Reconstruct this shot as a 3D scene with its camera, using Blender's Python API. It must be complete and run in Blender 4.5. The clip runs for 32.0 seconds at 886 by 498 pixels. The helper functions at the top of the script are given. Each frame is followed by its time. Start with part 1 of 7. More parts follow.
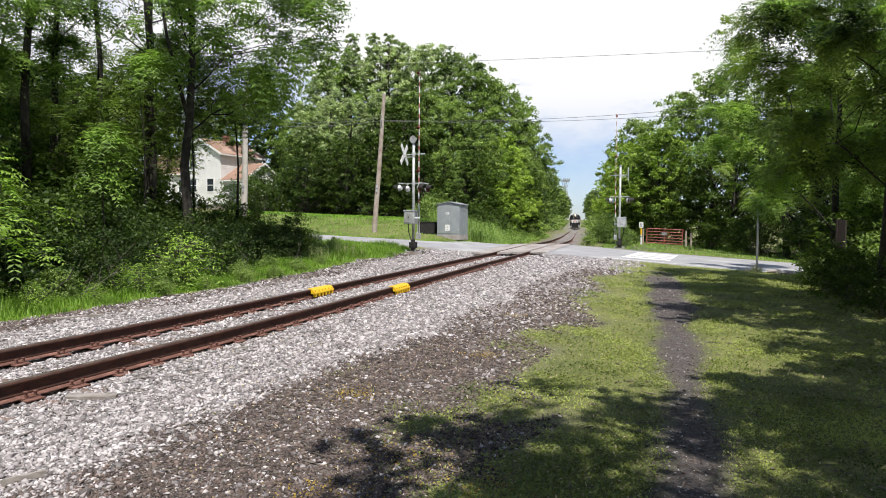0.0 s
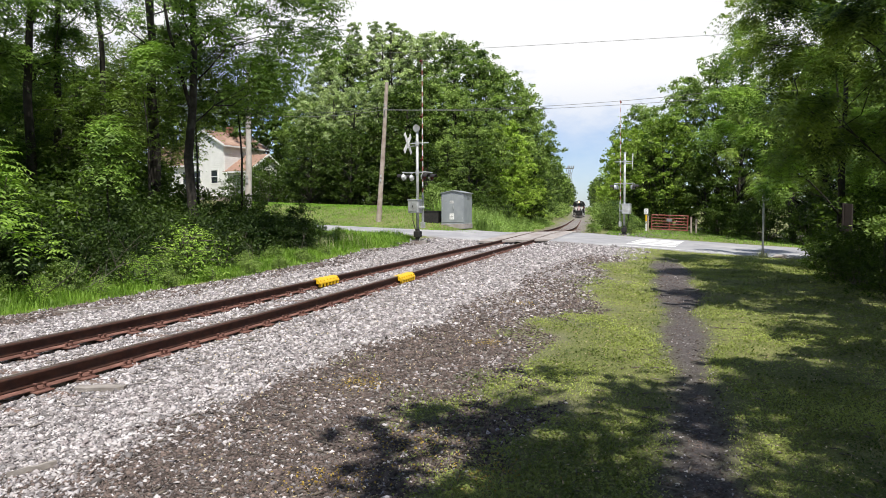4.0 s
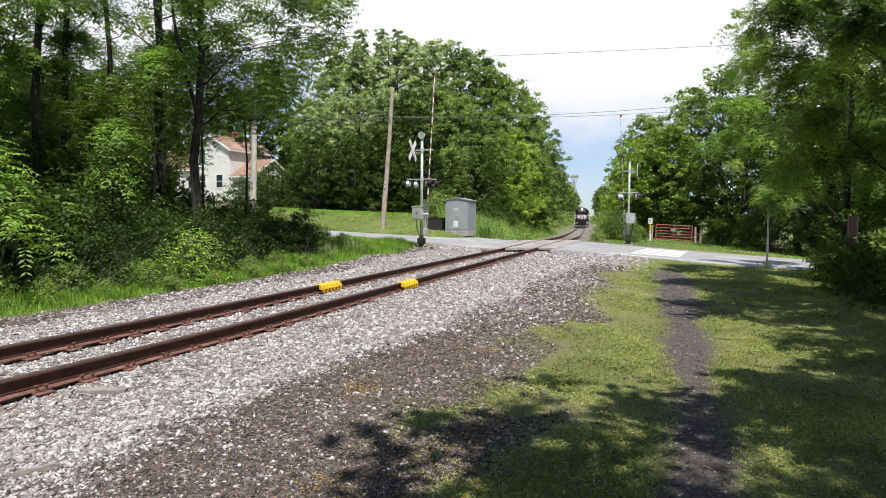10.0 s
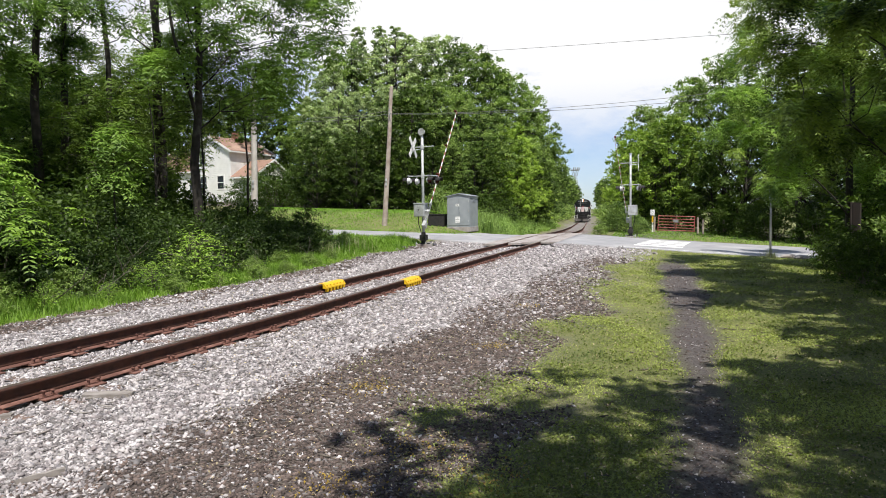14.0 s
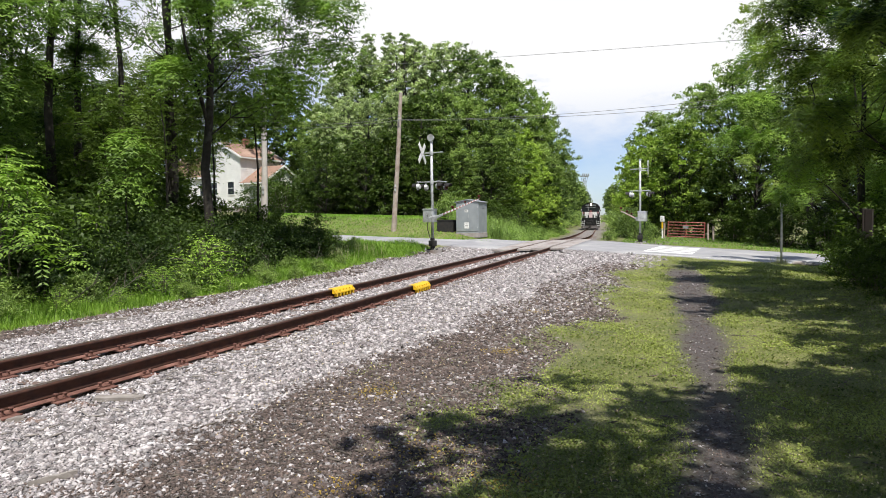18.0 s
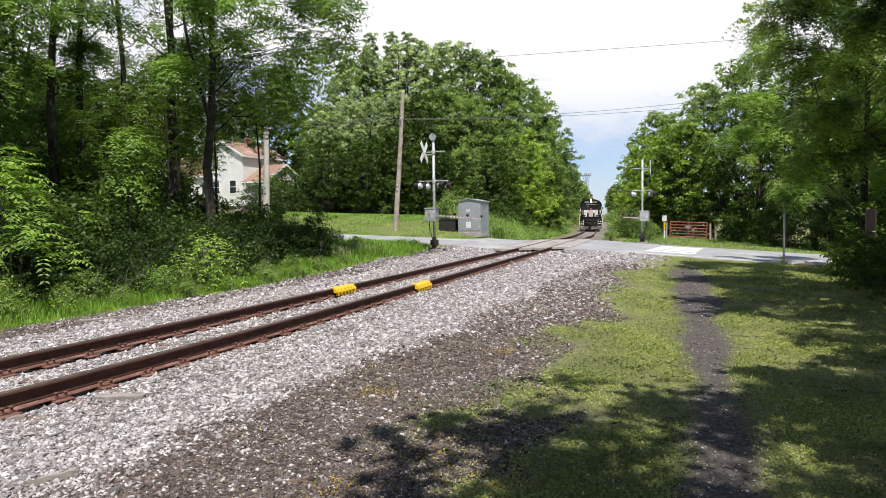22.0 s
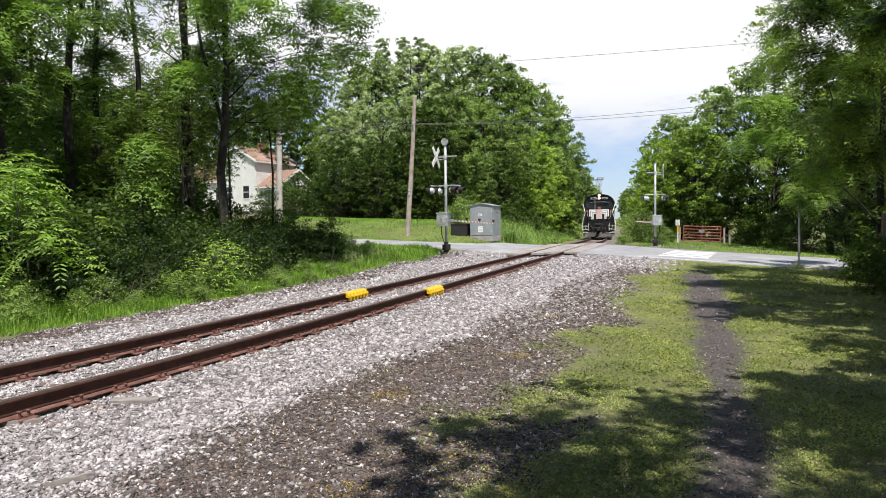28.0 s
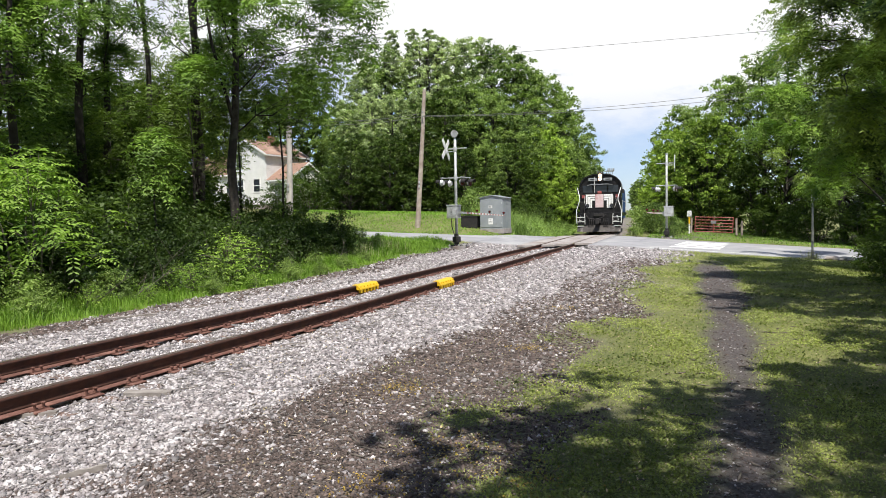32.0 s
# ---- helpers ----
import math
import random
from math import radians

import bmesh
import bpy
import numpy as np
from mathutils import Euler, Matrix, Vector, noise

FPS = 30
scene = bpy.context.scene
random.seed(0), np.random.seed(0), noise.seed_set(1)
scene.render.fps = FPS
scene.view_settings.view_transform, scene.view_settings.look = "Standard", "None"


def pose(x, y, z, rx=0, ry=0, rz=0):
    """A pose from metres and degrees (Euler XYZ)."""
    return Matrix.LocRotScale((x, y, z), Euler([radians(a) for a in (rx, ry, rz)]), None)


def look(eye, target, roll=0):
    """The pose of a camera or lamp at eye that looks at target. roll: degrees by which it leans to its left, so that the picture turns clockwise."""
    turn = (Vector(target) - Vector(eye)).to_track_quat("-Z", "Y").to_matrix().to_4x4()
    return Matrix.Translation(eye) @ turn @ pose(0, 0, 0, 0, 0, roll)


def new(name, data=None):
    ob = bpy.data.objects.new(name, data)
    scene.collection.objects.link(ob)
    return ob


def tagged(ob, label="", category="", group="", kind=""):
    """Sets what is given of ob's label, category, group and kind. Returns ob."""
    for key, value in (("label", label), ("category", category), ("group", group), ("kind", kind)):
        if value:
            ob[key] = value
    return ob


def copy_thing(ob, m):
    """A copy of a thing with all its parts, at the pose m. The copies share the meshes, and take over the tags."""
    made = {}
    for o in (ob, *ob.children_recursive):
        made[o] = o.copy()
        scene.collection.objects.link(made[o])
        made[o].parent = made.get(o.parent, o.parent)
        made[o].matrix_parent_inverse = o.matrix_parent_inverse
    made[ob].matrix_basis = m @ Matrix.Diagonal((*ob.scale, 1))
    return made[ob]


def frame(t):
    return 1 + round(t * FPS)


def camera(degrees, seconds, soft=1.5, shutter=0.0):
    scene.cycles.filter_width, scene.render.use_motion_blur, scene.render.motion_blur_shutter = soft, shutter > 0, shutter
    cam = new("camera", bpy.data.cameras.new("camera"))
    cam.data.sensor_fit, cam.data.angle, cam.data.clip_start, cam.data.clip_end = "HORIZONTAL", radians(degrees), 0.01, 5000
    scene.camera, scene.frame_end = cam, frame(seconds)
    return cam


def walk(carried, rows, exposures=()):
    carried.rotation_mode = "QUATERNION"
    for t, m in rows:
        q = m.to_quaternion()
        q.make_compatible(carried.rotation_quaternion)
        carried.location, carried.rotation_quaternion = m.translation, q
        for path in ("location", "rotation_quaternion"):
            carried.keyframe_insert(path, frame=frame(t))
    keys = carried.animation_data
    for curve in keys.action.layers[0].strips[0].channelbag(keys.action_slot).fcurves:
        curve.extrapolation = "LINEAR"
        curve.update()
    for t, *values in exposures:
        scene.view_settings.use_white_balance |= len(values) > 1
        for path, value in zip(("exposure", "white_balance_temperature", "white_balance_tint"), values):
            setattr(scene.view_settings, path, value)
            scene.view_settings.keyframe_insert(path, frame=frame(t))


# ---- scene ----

ROWS = [
    (0, 0.000, 0.000, 1.551, 87.578, -0.434, 0.018),
    (0.5, -0.006, -0.003, 1.550, 87.551, -0.579, -0.012),
    (1, -0.007, 0.001, 1.551, 87.340, -0.379, -0.005),
    (1.5, -0.004, -0.003, 1.548, 87.178, 0.030, 0.256),
    (2, -0.006, 0.001, 1.552, 86.941, 0.493, 0.509),
    (2.5, -0.002, -0.001, 1.551, 86.948, 0.336, 0.373),
    (3, -0.004, 0.006, 1.547, 86.890, 0.329, 0.451),
    (3.5, 0.001, -0.002, 1.545, 86.770, 0.275, 0.433),
    (5.5, 0.001, 0.010, 1.547, 86.355, 0.245, 0.312),
    (6, 0.001, 0.011, 1.542, 86.373, 0.187, 0.513),
    (6.5, 0.001, 0.016, 1.542, 86.129, -0.126, 0.510),
    (7, 0.001, 0.016, 1.546, 86.237, -0.364, 0.350),
    (7.5, -0.001, 0.020, 1.541, 86.425, -0.231, 0.406),
    (8, -0.002, 0.012, 1.541, 86.454, -0.271, 0.290),
    (8.5, -0.005, 0.013, 1.545, 86.560, -0.042, 0.297),
    (9, -0.004, 0.008, 1.544, 87.041, -0.246, 0.224),
    (9.5, 0.002, 0.006, 1.543, 86.818, -0.217, 0.483),
    (10, 0.004, 0.008, 1.543, 87.240, -0.472, 0.734),
    (10.5, -0.003, 0.014, 1.540, 87.137, -0.341, 0.919),
    (11, -0.000, 0.014, 1.541, 87.025, -0.505, 0.128),
    (11.5, 0.000, 0.018, 1.537, 86.746, -0.142, 0.233),
    (12, 0.001, 0.022, 1.544, 86.659, 0.698, 0.725),
    (12.5, 0.001, 0.016, 1.545, 86.783, 0.688, 1.655),
    (13, 0.006, 0.017, 1.543, 87.173, 0.285, 1.113),
    (13.5, 0.007, 0.019, 1.545, 86.935, 0.492, 0.791),
    (14, 0.004, 0.016, 1.546, 86.912, 0.837, 0.883),
    (14.5, 0.002, 0.013, 1.541, 87.375, 0.363, 0.941),
    (16.5, 0.004, -0.006, 1.541, 87.642, 0.190, 1.311),
    (17, -0.002, 0.000, 1.540, 87.668, 0.359, 1.594),
    (17.5, -0.001, -0.002, 1.540, 87.564, 0.451, 1.531),
    (18, -0.000, -0.004, 1.540, 87.430, 0.754, 1.653),
    (18.5, 0.003, -0.001, 1.547, 87.566, 0.799, 1.830),
    (19, 0.004, -0.010, 1.547, 87.567, 0.705, 1.693),
    (19.5, 0.003, -0.005, 1.545, 87.630, 0.581, 1.753),
    (20, 0.002, -0.002, 1.544, 87.563, 0.585, 1.803),
    (20.5, -0.002, -0.000, 1.547, 87.600, 0.675, 1.930),
    (21, -0.000, 0.005, 1.546, 87.420, 0.613, 1.662),
    (21.5, -0.004, 0.020, 1.539, 87.443, 0.561, 1.730),
    (22, -0.000, 0.022, 1.541, 87.365, 0.617, 1.811),
    (22.5, -0.001, 0.016, 1.544, 87.299, 0.959, 2.201),
    (23, -0.003, 0.028, 1.541, 87.326, 1.160, 2.186),
    (23.5, 0.003, 0.022, 1.540, 87.263, 1.100, 2.145),
    (24, 0.002, 0.026, 1.537, 87.190, 1.078, 2.140),
    (24.5, -0.006, 0.028, 1.536, 87.478, 0.966, 2.063),
    (25, 0.004, 0.002, 1.543, 87.466, 0.932, 2.219),
    (25.5, 0.003, -0.004, 1.546, 87.695, 0.796, 2.003),
    (27.5, -0.001, -0.001, 1.543, 87.880, 0.743, 2.739),
    (28, 0.010, -0.001, 1.546, 87.769, 0.733, 2.852),
    (28.5, 0.009, 0.007, 1.545, 87.714, 0.798, 2.972),
    (29, 0.009, 0.007, 1.543, 87.817, 0.723, 2.962),
    (29.5, 0.009, 0.003, 1.544, 87.872, 0.721, 2.901),
    (30, 0.009, -0.000, 1.547, 87.630, 0.765, 2.748),
    (30.5, 0.010, 0.000, 1.544, 87.402, 0.949, 3.422),
    (31, 0.006, 0.007, 1.543, 87.171, 0.964, 3.287),
    (31.5, 0.005, 0.016, 1.541, 86.952, 1.217, 3.354),
    (32, 0.005, 0.021, 1.540, 87.124, 1.038, 3.714),
]
cam = camera(67.2, 32.0, soft=0.9)
walk(cam, [(t, pose(x, y, z, rx, ry, rz)) for t, x, y, z, rx, ry, rz in ROWS],
     [(0, 0.0), (28.2, 0.0), (29.0, -0.13), (29.5, -0.21), (30.0, -0.28), (30.5, -0.25), (31.0, -0.08), (31.5, 0.0), (32.0, 0.05)])

# ---- light ----
SUN_WAY = Vector((0.12, -0.52, 1.0)).normalized()      # from the ground towards the sun
world = bpy.data.worlds.new("world")
scene.world = world
world.use_nodes = True
wn, wl = world.node_tree.nodes, world.node_tree.links
sky = wn.new("ShaderNodeTexSky")
sky.sky_type, sky.sun_disc = "NISHITA", False
sky.sun_elevation = math.asin(SUN_WAY.z)
sky.sun_rotation = math.atan2(SUN_WAY.x, SUN_WAY.y)
sky.air_density, sky.dust_density, sky.ozone_density = 1.0, 0.3, 4.0
# broken white cloud, thinner overhead, with a pale blue strip of clear sky low down
co = wn.new("ShaderNodeTexCoord")
mp = wn.new("ShaderNodeMapping")
mp.inputs["Scale"].default_value = (1.0, 1.0, 2.2)
mp.inputs["Location"].default_value = (3.1, 1.7, 0.4)
cl = wn.new("ShaderNodeTexNoise")
cl.inputs["Scale"].default_value, cl.inputs["Detail"].default_value, cl.inputs["Roughness"].default_value = 2.0, 8, 0.6
sp = wn.new("ShaderNodeSeparateXYZ")
thin = wn.new("ShaderNodeMapRange")
thin.inputs["From Min"].default_value, thin.inputs["From Max"].default_value = 0.28, 0.9
thin.inputs["To Min"].default_value, thin.inputs["To Max"].default_value = 0.15, -0.36
low = wn.new("ShaderNodeMapRange")
low.interpolation_type = "SMOOTHSTEP"
low.inputs["From Min"].default_value, low.inputs["From Max"].default_value = 0.05, 0.20
low.inputs["To Min"].default_value, low.inputs["To Max"].default_value = 0.30, 1.0
sm = wn.new("ShaderNodeMath")
rp = wn.new("ShaderNodeValToRGB")
rp.color_ramp.elements[0].position, rp.color_ramp.elements[1].position = 0.44, 0.60
rp.color_ramp.elements[0].color = (0.12, 0.12, 0.12, 1)
ml = wn.new("ShaderNodeMath")
ml.operation = "MULTIPLY"
mx = wn.new("ShaderNodeMixRGB")
mx.inputs["Color2"].default_value = (11.3, 11.3, 11.4, 1)
wl.new(co.outputs["Generated"], mp.inputs["Vector"])
wl.new(co.outputs["Generated"], sp.inputs["Vector"])
wl.new(sp.outputs["Z"], thin.inputs["Value"])
wl.new(sp.outputs["Z"], low.inputs["Value"])
wl.new(mp.outputs["Vector"], cl.inputs["Vector"])
wl.new(cl.outputs["Fac"], sm.inputs[0])
wl.new(thin.outputs["Result"], sm.inputs[1])
wl.new(sm.outputs["Value"], rp.inputs["Fac"])
wl.new(rp.outputs["Color"], ml.inputs[0])
wl.new(low.outputs["Result"], ml.inputs[1])
wl.new(ml.outputs["Value"], mx.inputs["Fac"])
tone = wn.new("ShaderNodeMixRGB")
tone.blend_type = "MULTIPLY"
tone.inputs["Fac"].default_value = 1.0
tone.inputs["Color2"].default_value = (1.0, 1.14, 1.45, 1)
wl.new(sky.outputs["Color"], tone.inputs["Color1"])
wl.new(tone.outputs["Color"], mx.inputs["Color1"])
wl.new(mx.outputs["Color"], wn["Background"].inputs["Color"])
wn["Background"].inputs["Strength"].default_value = 0.09
sun = new("sun", bpy.data.lights.new("sun", "SUN"))
sun.data.energy, sun.data.angle, sun.data.color = 6.9, radians(0.6), (1.0, 0.95, 0.87)
sun.matrix_world = look(SUN_WAY * 60, (0, 0, 0))
scene.view_settings.exposure = 0.0


# ---- materials ----
def material(name, base, rough=0.7, metal=0.0, tint=None, scale=8.0, detail=6, bump=0.0, bump_scale=60.0, spots=None,
             spot_scale=1.5, spot_at=(0.5, 0.65), island=0.0, per_object=0.0, coat=0.0):
    """A surface with grain (base to tint), stains (spots) and fine relief, at real-world size."""
    m = bpy.data.materials.new(name)
    m.use_nodes = True
    n, l = m.node_tree.nodes, m.node_tree.links
    b = n["Principled BSDF"]
    b.inputs["Roughness"].default_value, b.inputs["Metallic"].default_value = rough, metal
    b.inputs["Coat Weight"].default_value = coat
    c = n.new("ShaderNodeTexCoord")
    g = n.new("ShaderNodeTexNoise")
    g.inputs["Scale"].default_value, g.inputs["Detail"].default_value = scale, detail
    l.new(c.outputs["Object"], g.inputs["Vector"])
    mixer = n.new("ShaderNodeMixRGB")
    mixer.inputs["Color1"].default_value = (*base, 1)
    mixer.inputs["Color2"].default_value = (*(tint or [v * 0.7 for v in base]), 1)
    r = n.new("ShaderNodeValToRGB")
    r.color_ramp.elements[0].position, r.color_ramp.elements[1].position = 0.35, 0.65
    l.new(g.outputs["Fac"], r.inputs["Fac"])
    l.new(r.outputs["Color"], mixer.inputs["Fac"])
    out = mixer.outputs["Color"]
    if spots:
        g2 = n.new("ShaderNodeTexNoise")
        g2.inputs["Scale"].default_value, g2.inputs["Detail"].default_value, g2.inputs["Roughness"].default_value = spot_scale, 8, 0.65
        l.new(c.outputs["Object"], g2.inputs["Vector"])
        r2 = n.new("ShaderNodeValToRGB")
        r2.color_ramp.elements[0].position, r2.color_ramp.elements[1].position = spot_at
        l.new(g2.outputs["Fac"], r2.inputs["Fac"])
        m2 = n.new("ShaderNodeMixRGB")
        m2.inputs["Color2"].default_value = (*spots, 1)
        l.new(out, m2.inputs["Color1"])
        l.new(r2.outputs["Color"], m2.inputs["Fac"])
        out = m2.outputs["Color"]
    if island or per_object:
        src = n.new("ShaderNodeNewGeometry").outputs["Random Per Island"] if island else n.new("ShaderNodeObjectInfo").outputs["Random"]
        amount = island or per_object
        mr = n.new("ShaderNodeMapRange")
        mr.inputs["To Min"].default_value, mr.inputs["To Max"].default_value = 1 - amount, 1 + amount
        l.new(src, mr.inputs["Value"])
        hs = n.new("ShaderNodeHueSaturation")
        l.new(mr.outputs["Result"], hs.inputs["Value"])
        l.new(out, hs.inputs["Color"])
        out = hs.outputs["Color"]
    l.new(out, b.inputs["Base Color"])
    if bump:
        g3 = n.new("ShaderNodeTexNoise")
        g3.inputs["Scale"].default_value, g3.inputs["Detail"].default_value = bump_scale, 4
        l.new(c.outputs["Object"], g3.inputs["Vector"])
        bp = n.new("ShaderNodeBump")
        bp.inputs["Strength"].default_value, bp.inputs["Distance"].default_value = 0.6, bump
        l.new(g3.outputs["Fac"], bp.inputs["Height"])
        l.new(bp.outputs["Normal"], b.inputs["Normal"])
    return m


def leaf_material(name, dark, light, glow=0.35):
    """Leaves: colour varies leaf by leaf and over the crown; light passes through the blade."""
    m = bpy.data.materials.new(name)
    m.use_nodes = True
    n, l = m.node_tree.nodes, m.node_tree.links
    n.remove(n["Principled BSDF"])
    geo = n.new("ShaderNodeNewGeometry")
    c = n.new("ShaderNodeTexCoord")
    g = n.new("ShaderNodeTexNoise")
    g.inputs["Scale"].default_value, g.inputs["Detail"].default_value = 0.8, 4
    l.new(c.outputs["Object"], g.inputs["Vector"])
    info = n.new("ShaderNodeObjectInfo")
    add = n.new("ShaderNodeMath")
    add.operation = "MULTIPLY_ADD"
    add.inputs[1].default_value = 0.38
    l.new(geo.outputs["Random Per Island"], add.inputs[0])
    sub = n.new("ShaderNodeMath")
    sub.operation = "MULTIPLY_ADD"
    sub.inputs[1].default_value, sub.inputs[2].default_value = 2.3, -0.82
    l.new(g.outputs["Fac"], sub.inputs[0])
    l.new(sub.outputs["Value"], add.inputs[2])
    add2 = n.new("ShaderNodeMath")
    add2.operation = "MULTIPLY_ADD"
    add2.inputs[1].default_value = 0.35
    l.new(info.outputs["Random"], add2.inputs[0])
    l.new(add.outputs["Value"], add2.inputs[2])
    r = n.new("ShaderNodeValToRGB")
    r.color_ramp.elements[0].color, r.color_ramp.elements[1].color = (*dark, 1), (*light, 1)
    r.color_ramp.elements[0].position, r.color_ramp.elements[1].position = 0.1, 1.0
    l.new(add2.outputs["Value"], r.inputs["Fac"])
    d = n.new("ShaderNodeBsdfPrincipled")
    d.inputs["Roughness"].default_value = 0.5
    d.inputs["Specular IOR Level"].default_value = 0.22
    tr = n.new("ShaderNodeBsdfTranslucent")
    br = n.new("ShaderNodeMixRGB")
    br.blend_type = "MULTIPLY"
    br.inputs["Fac"].default_value = 1
    br.inputs["Color2"].default_value = (1.28, 1.45, 0.75, 1)
    l.new(r.outputs["Color"], br.inputs["Color1"])
    l.new(r.outputs["Color"], d.inputs["Base Color"])
    l.new(br.outputs["Color"], tr.inputs["Color"])
    mix = n.new("ShaderNodeMixShader")
    mix.inputs["Fac"].default_value = glow
    l.new(d.outputs["BSDF"], mix.inputs[1])
    l.new(tr.outputs["BSDF"], mix.inputs[2])
    l.new(mix.outputs["Shader"], n["Material Output"].inputs["Surface"])
    return m


RUST = material("rusty_steel", (0.155, 0.072, 0.055), 0.85, 0.05, (0.105, 0.046, 0.034), 14, spots=(0.22, 0.11, 0.085), spot_scale=5, bump=0.002, bump_scale=120)
# Darker rust for the web, with the shade below the rail head included.
RAIL_SHADED = material("shaded_rail_rust", (0.084, 0.034, 0.021), 0.8, 0.05, (0.046, 0.021, 0.016), 9, spots=(0.085, 0.038, 0.028), spot_scale=16, spot_at=(0.5, 0.75), bump=0.001, bump_scale=120)
SCRAP = material("bleached_scrap_wood", (0.29, 0.265, 0.245), 0.9, 0, (0.17, 0.15, 0.135), 6, bump=0.004, bump_scale=40)
RAIL_HEAD = material("worn_rail_head", (0.30, 0.24, 0.21), 0.42, 0.75, (0.17, 0.11, 0.09), 7, bump=0.0008, bump_scale=90)
TIE = material("weathered_tie_wood", (0.15, 0.10, 0.082), 0.9, 0, (0.085, 0.055, 0.045), 9, spots=(0.20, 0.17, 0.15), spot_scale=3, bump=0.006, bump_scale=35, per_object=0.25)
STONE = material("ballast_stone", (0.425, 0.402, 0.407), 0.85, 0, (0.18, 0.158, 0.16), 9, bump=0.003, bump_scale=90, island=0.62)
STONE_DARK = material("brown_gravel", (0.135, 0.102, 0.09), 0.9, 0, (0.06, 0.046, 0.041), 9, bump=0.003, bump_scale=90, island=0.6)
ASPHALT = material("worn_asphalt", (0.29, 0.29, 0.30), 0.85, 0, (0.235, 0.235, 0.245), 1.2, spots=(0.35, 0.345, 0.345), spot_scale=0.4, bump=0.003, bump_scale=150)
CONCRETE = material("crossing_concrete", (0.36, 0.335, 0.32), 0.85, 0, (0.27, 0.24, 0.225), 2.5, spots=(0.20, 0.16, 0.14), spot_scale=0.9, bump=0.003, bump_scale=70)
ROAD_PAINT = material("road_paint", (0.78, 0.78, 0.76), 0.7, 0, (0.6, 0.6, 0.58), 4, spots=(0.35, 0.35, 0.35), spot_scale=2.5, spot_at=(0.62, 0.74))
GALV = material("galvanised_steel", (0.55, 0.57, 0.58), 0.5, 0.35, (0.43, 0.45, 0.46), 6, bump=0.0008, bump_scale=70, spots=(0.3, 0.3, 0.29), spot_scale=2.2)
CABINET = material("grey_cabinet_paint", (0.30, 0.325, 0.34), 0.5, 0.15, (0.25, 0.275, 0.29), 2.2, spots=(0.2, 0.2, 0.19), spot_scale=1.3, spot_at=(0.6, 0.75), bump=0.001)
WHITE_PAINT = material("white_paint", (0.78, 0.78, 0.77), 0.55, 0, (0.68, 0.68, 0.67), 5, spots=(0.5, 0.5, 0.48), spot_scale=3, spot_at=(0.62, 0.8))
RED_PAINT = material("red_paint", (0.33, 0.075, 0.065), 0.55, 0, (0.24, 0.06, 0.055), 5, spots=(0.42, 0.27, 0.25), spot_scale=4, spot_at=(0.55, 0.75))
ARM_RED = material("faded_arm_red", (0.36, 0.10, 0.088), 0.55, 0, (0.42, 0.16, 0.14), 5)
GATE_RED = material("faded_red_gate_paint", (0.36, 0.10, 0.075), 0.6, 0.1, (0.25, 0.065, 0.05), 6, spots=(0.25, 0.14, 0.11), spot_scale=4)
YELLOW = material("yellow_paint", (0.72, 0.46, 0.012), 0.5, 0, (0.6, 0.37, 0.01), 9, spots=(0.3, 0.2, 0.05), spot_scale=14, spot_at=(0.6, 0.7), bump=0.001)
BLACK = material("black_gloss_paint", (0.008, 0.008, 0.009), 0.42, 0, (0.02, 0.02, 0.021), 3, spots=(0.03, 0.028, 0.026), spot_scale=2, spot_at=(0.55, 0.8))
BLACK.node_tree.nodes["Principled BSDF"].inputs["Specular IOR Level"].default_value = 0.22
BLACK_DULL = material("dull_black_metal", (0.02, 0.02, 0.021), 0.65, 0.3, (0.035, 0.032, 0.03), 8, spots=(0.08, 0.06, 0.05), spot_scale=3, spot_at=(0.55, 0.8), bump=0.001)
BLUE = material("dark_blue_paint", (0.03, 0.07, 0.16), 0.4, 0, (0.025, 0.055, 0.12), 3)
LAMP_GLASS = material("dark_red_lens", (0.09, 0.012, 0.012), 0.15, 0, (0.06, 0.01, 0.01), 5)
GLASS_DARK = material("dark_window_glass", (0.02, 0.025, 0.03), 0.06, 0, (0.03, 0.035, 0.04), 1)
POLE_WOOD = material("grey_pole_wood", (0.36, 0.31, 0.265), 0.9, 0, (0.24, 0.19, 0.155), 3, spots=(0.44, 0.39, 0.35), spot_scale=1.2, bump=0.004, bump_scale=25)
# Paler copy of the pole wood, with the sun on it put into the colour.
POLE_PALE = material("sunlit_pole_wood", (0.48, 0.45, 0.42), 0.9, 0, (0.36, 0.33, 0.30), 3, spots=(0.55, 0.52, 0.48), spot_scale=1.2, bump=0.004, bump_scale=25)
BARK = material("tree_bark", (0.034, 0.028, 0.023), 0.95, 0, (0.019, 0.016, 0.013), 5, spots=(0.065, 0.06, 0.05), spot_scale=1.8, bump=0.02, bump_scale=14)
BARK_PALE = material("pale_twig_bark", (0.16, 0.14, 0.12), 0.95, 0, (0.10, 0.085, 0.07), 5, bump=0.01, bump_scale=20)
SIDING = material("white_clapboard", (0.78, 0.78, 0.77), 0.6, 0, (0.70, 0.70, 0.69), 1.5, bump=0.002)
SHINGLE = material("orange_brown_shingles", (0.27, 0.165, 0.12), 0.9, 0, (0.21, 0.13, 0.095), 2.5, spots=(0.36, 0.25, 0.19), spot_scale=0.6, bump=0.006, bump_scale=18)
WIRE = material("grey_cable", (0.10, 0.10, 0.105), 0.6, 0, (0.16, 0.16, 0.16), 3)
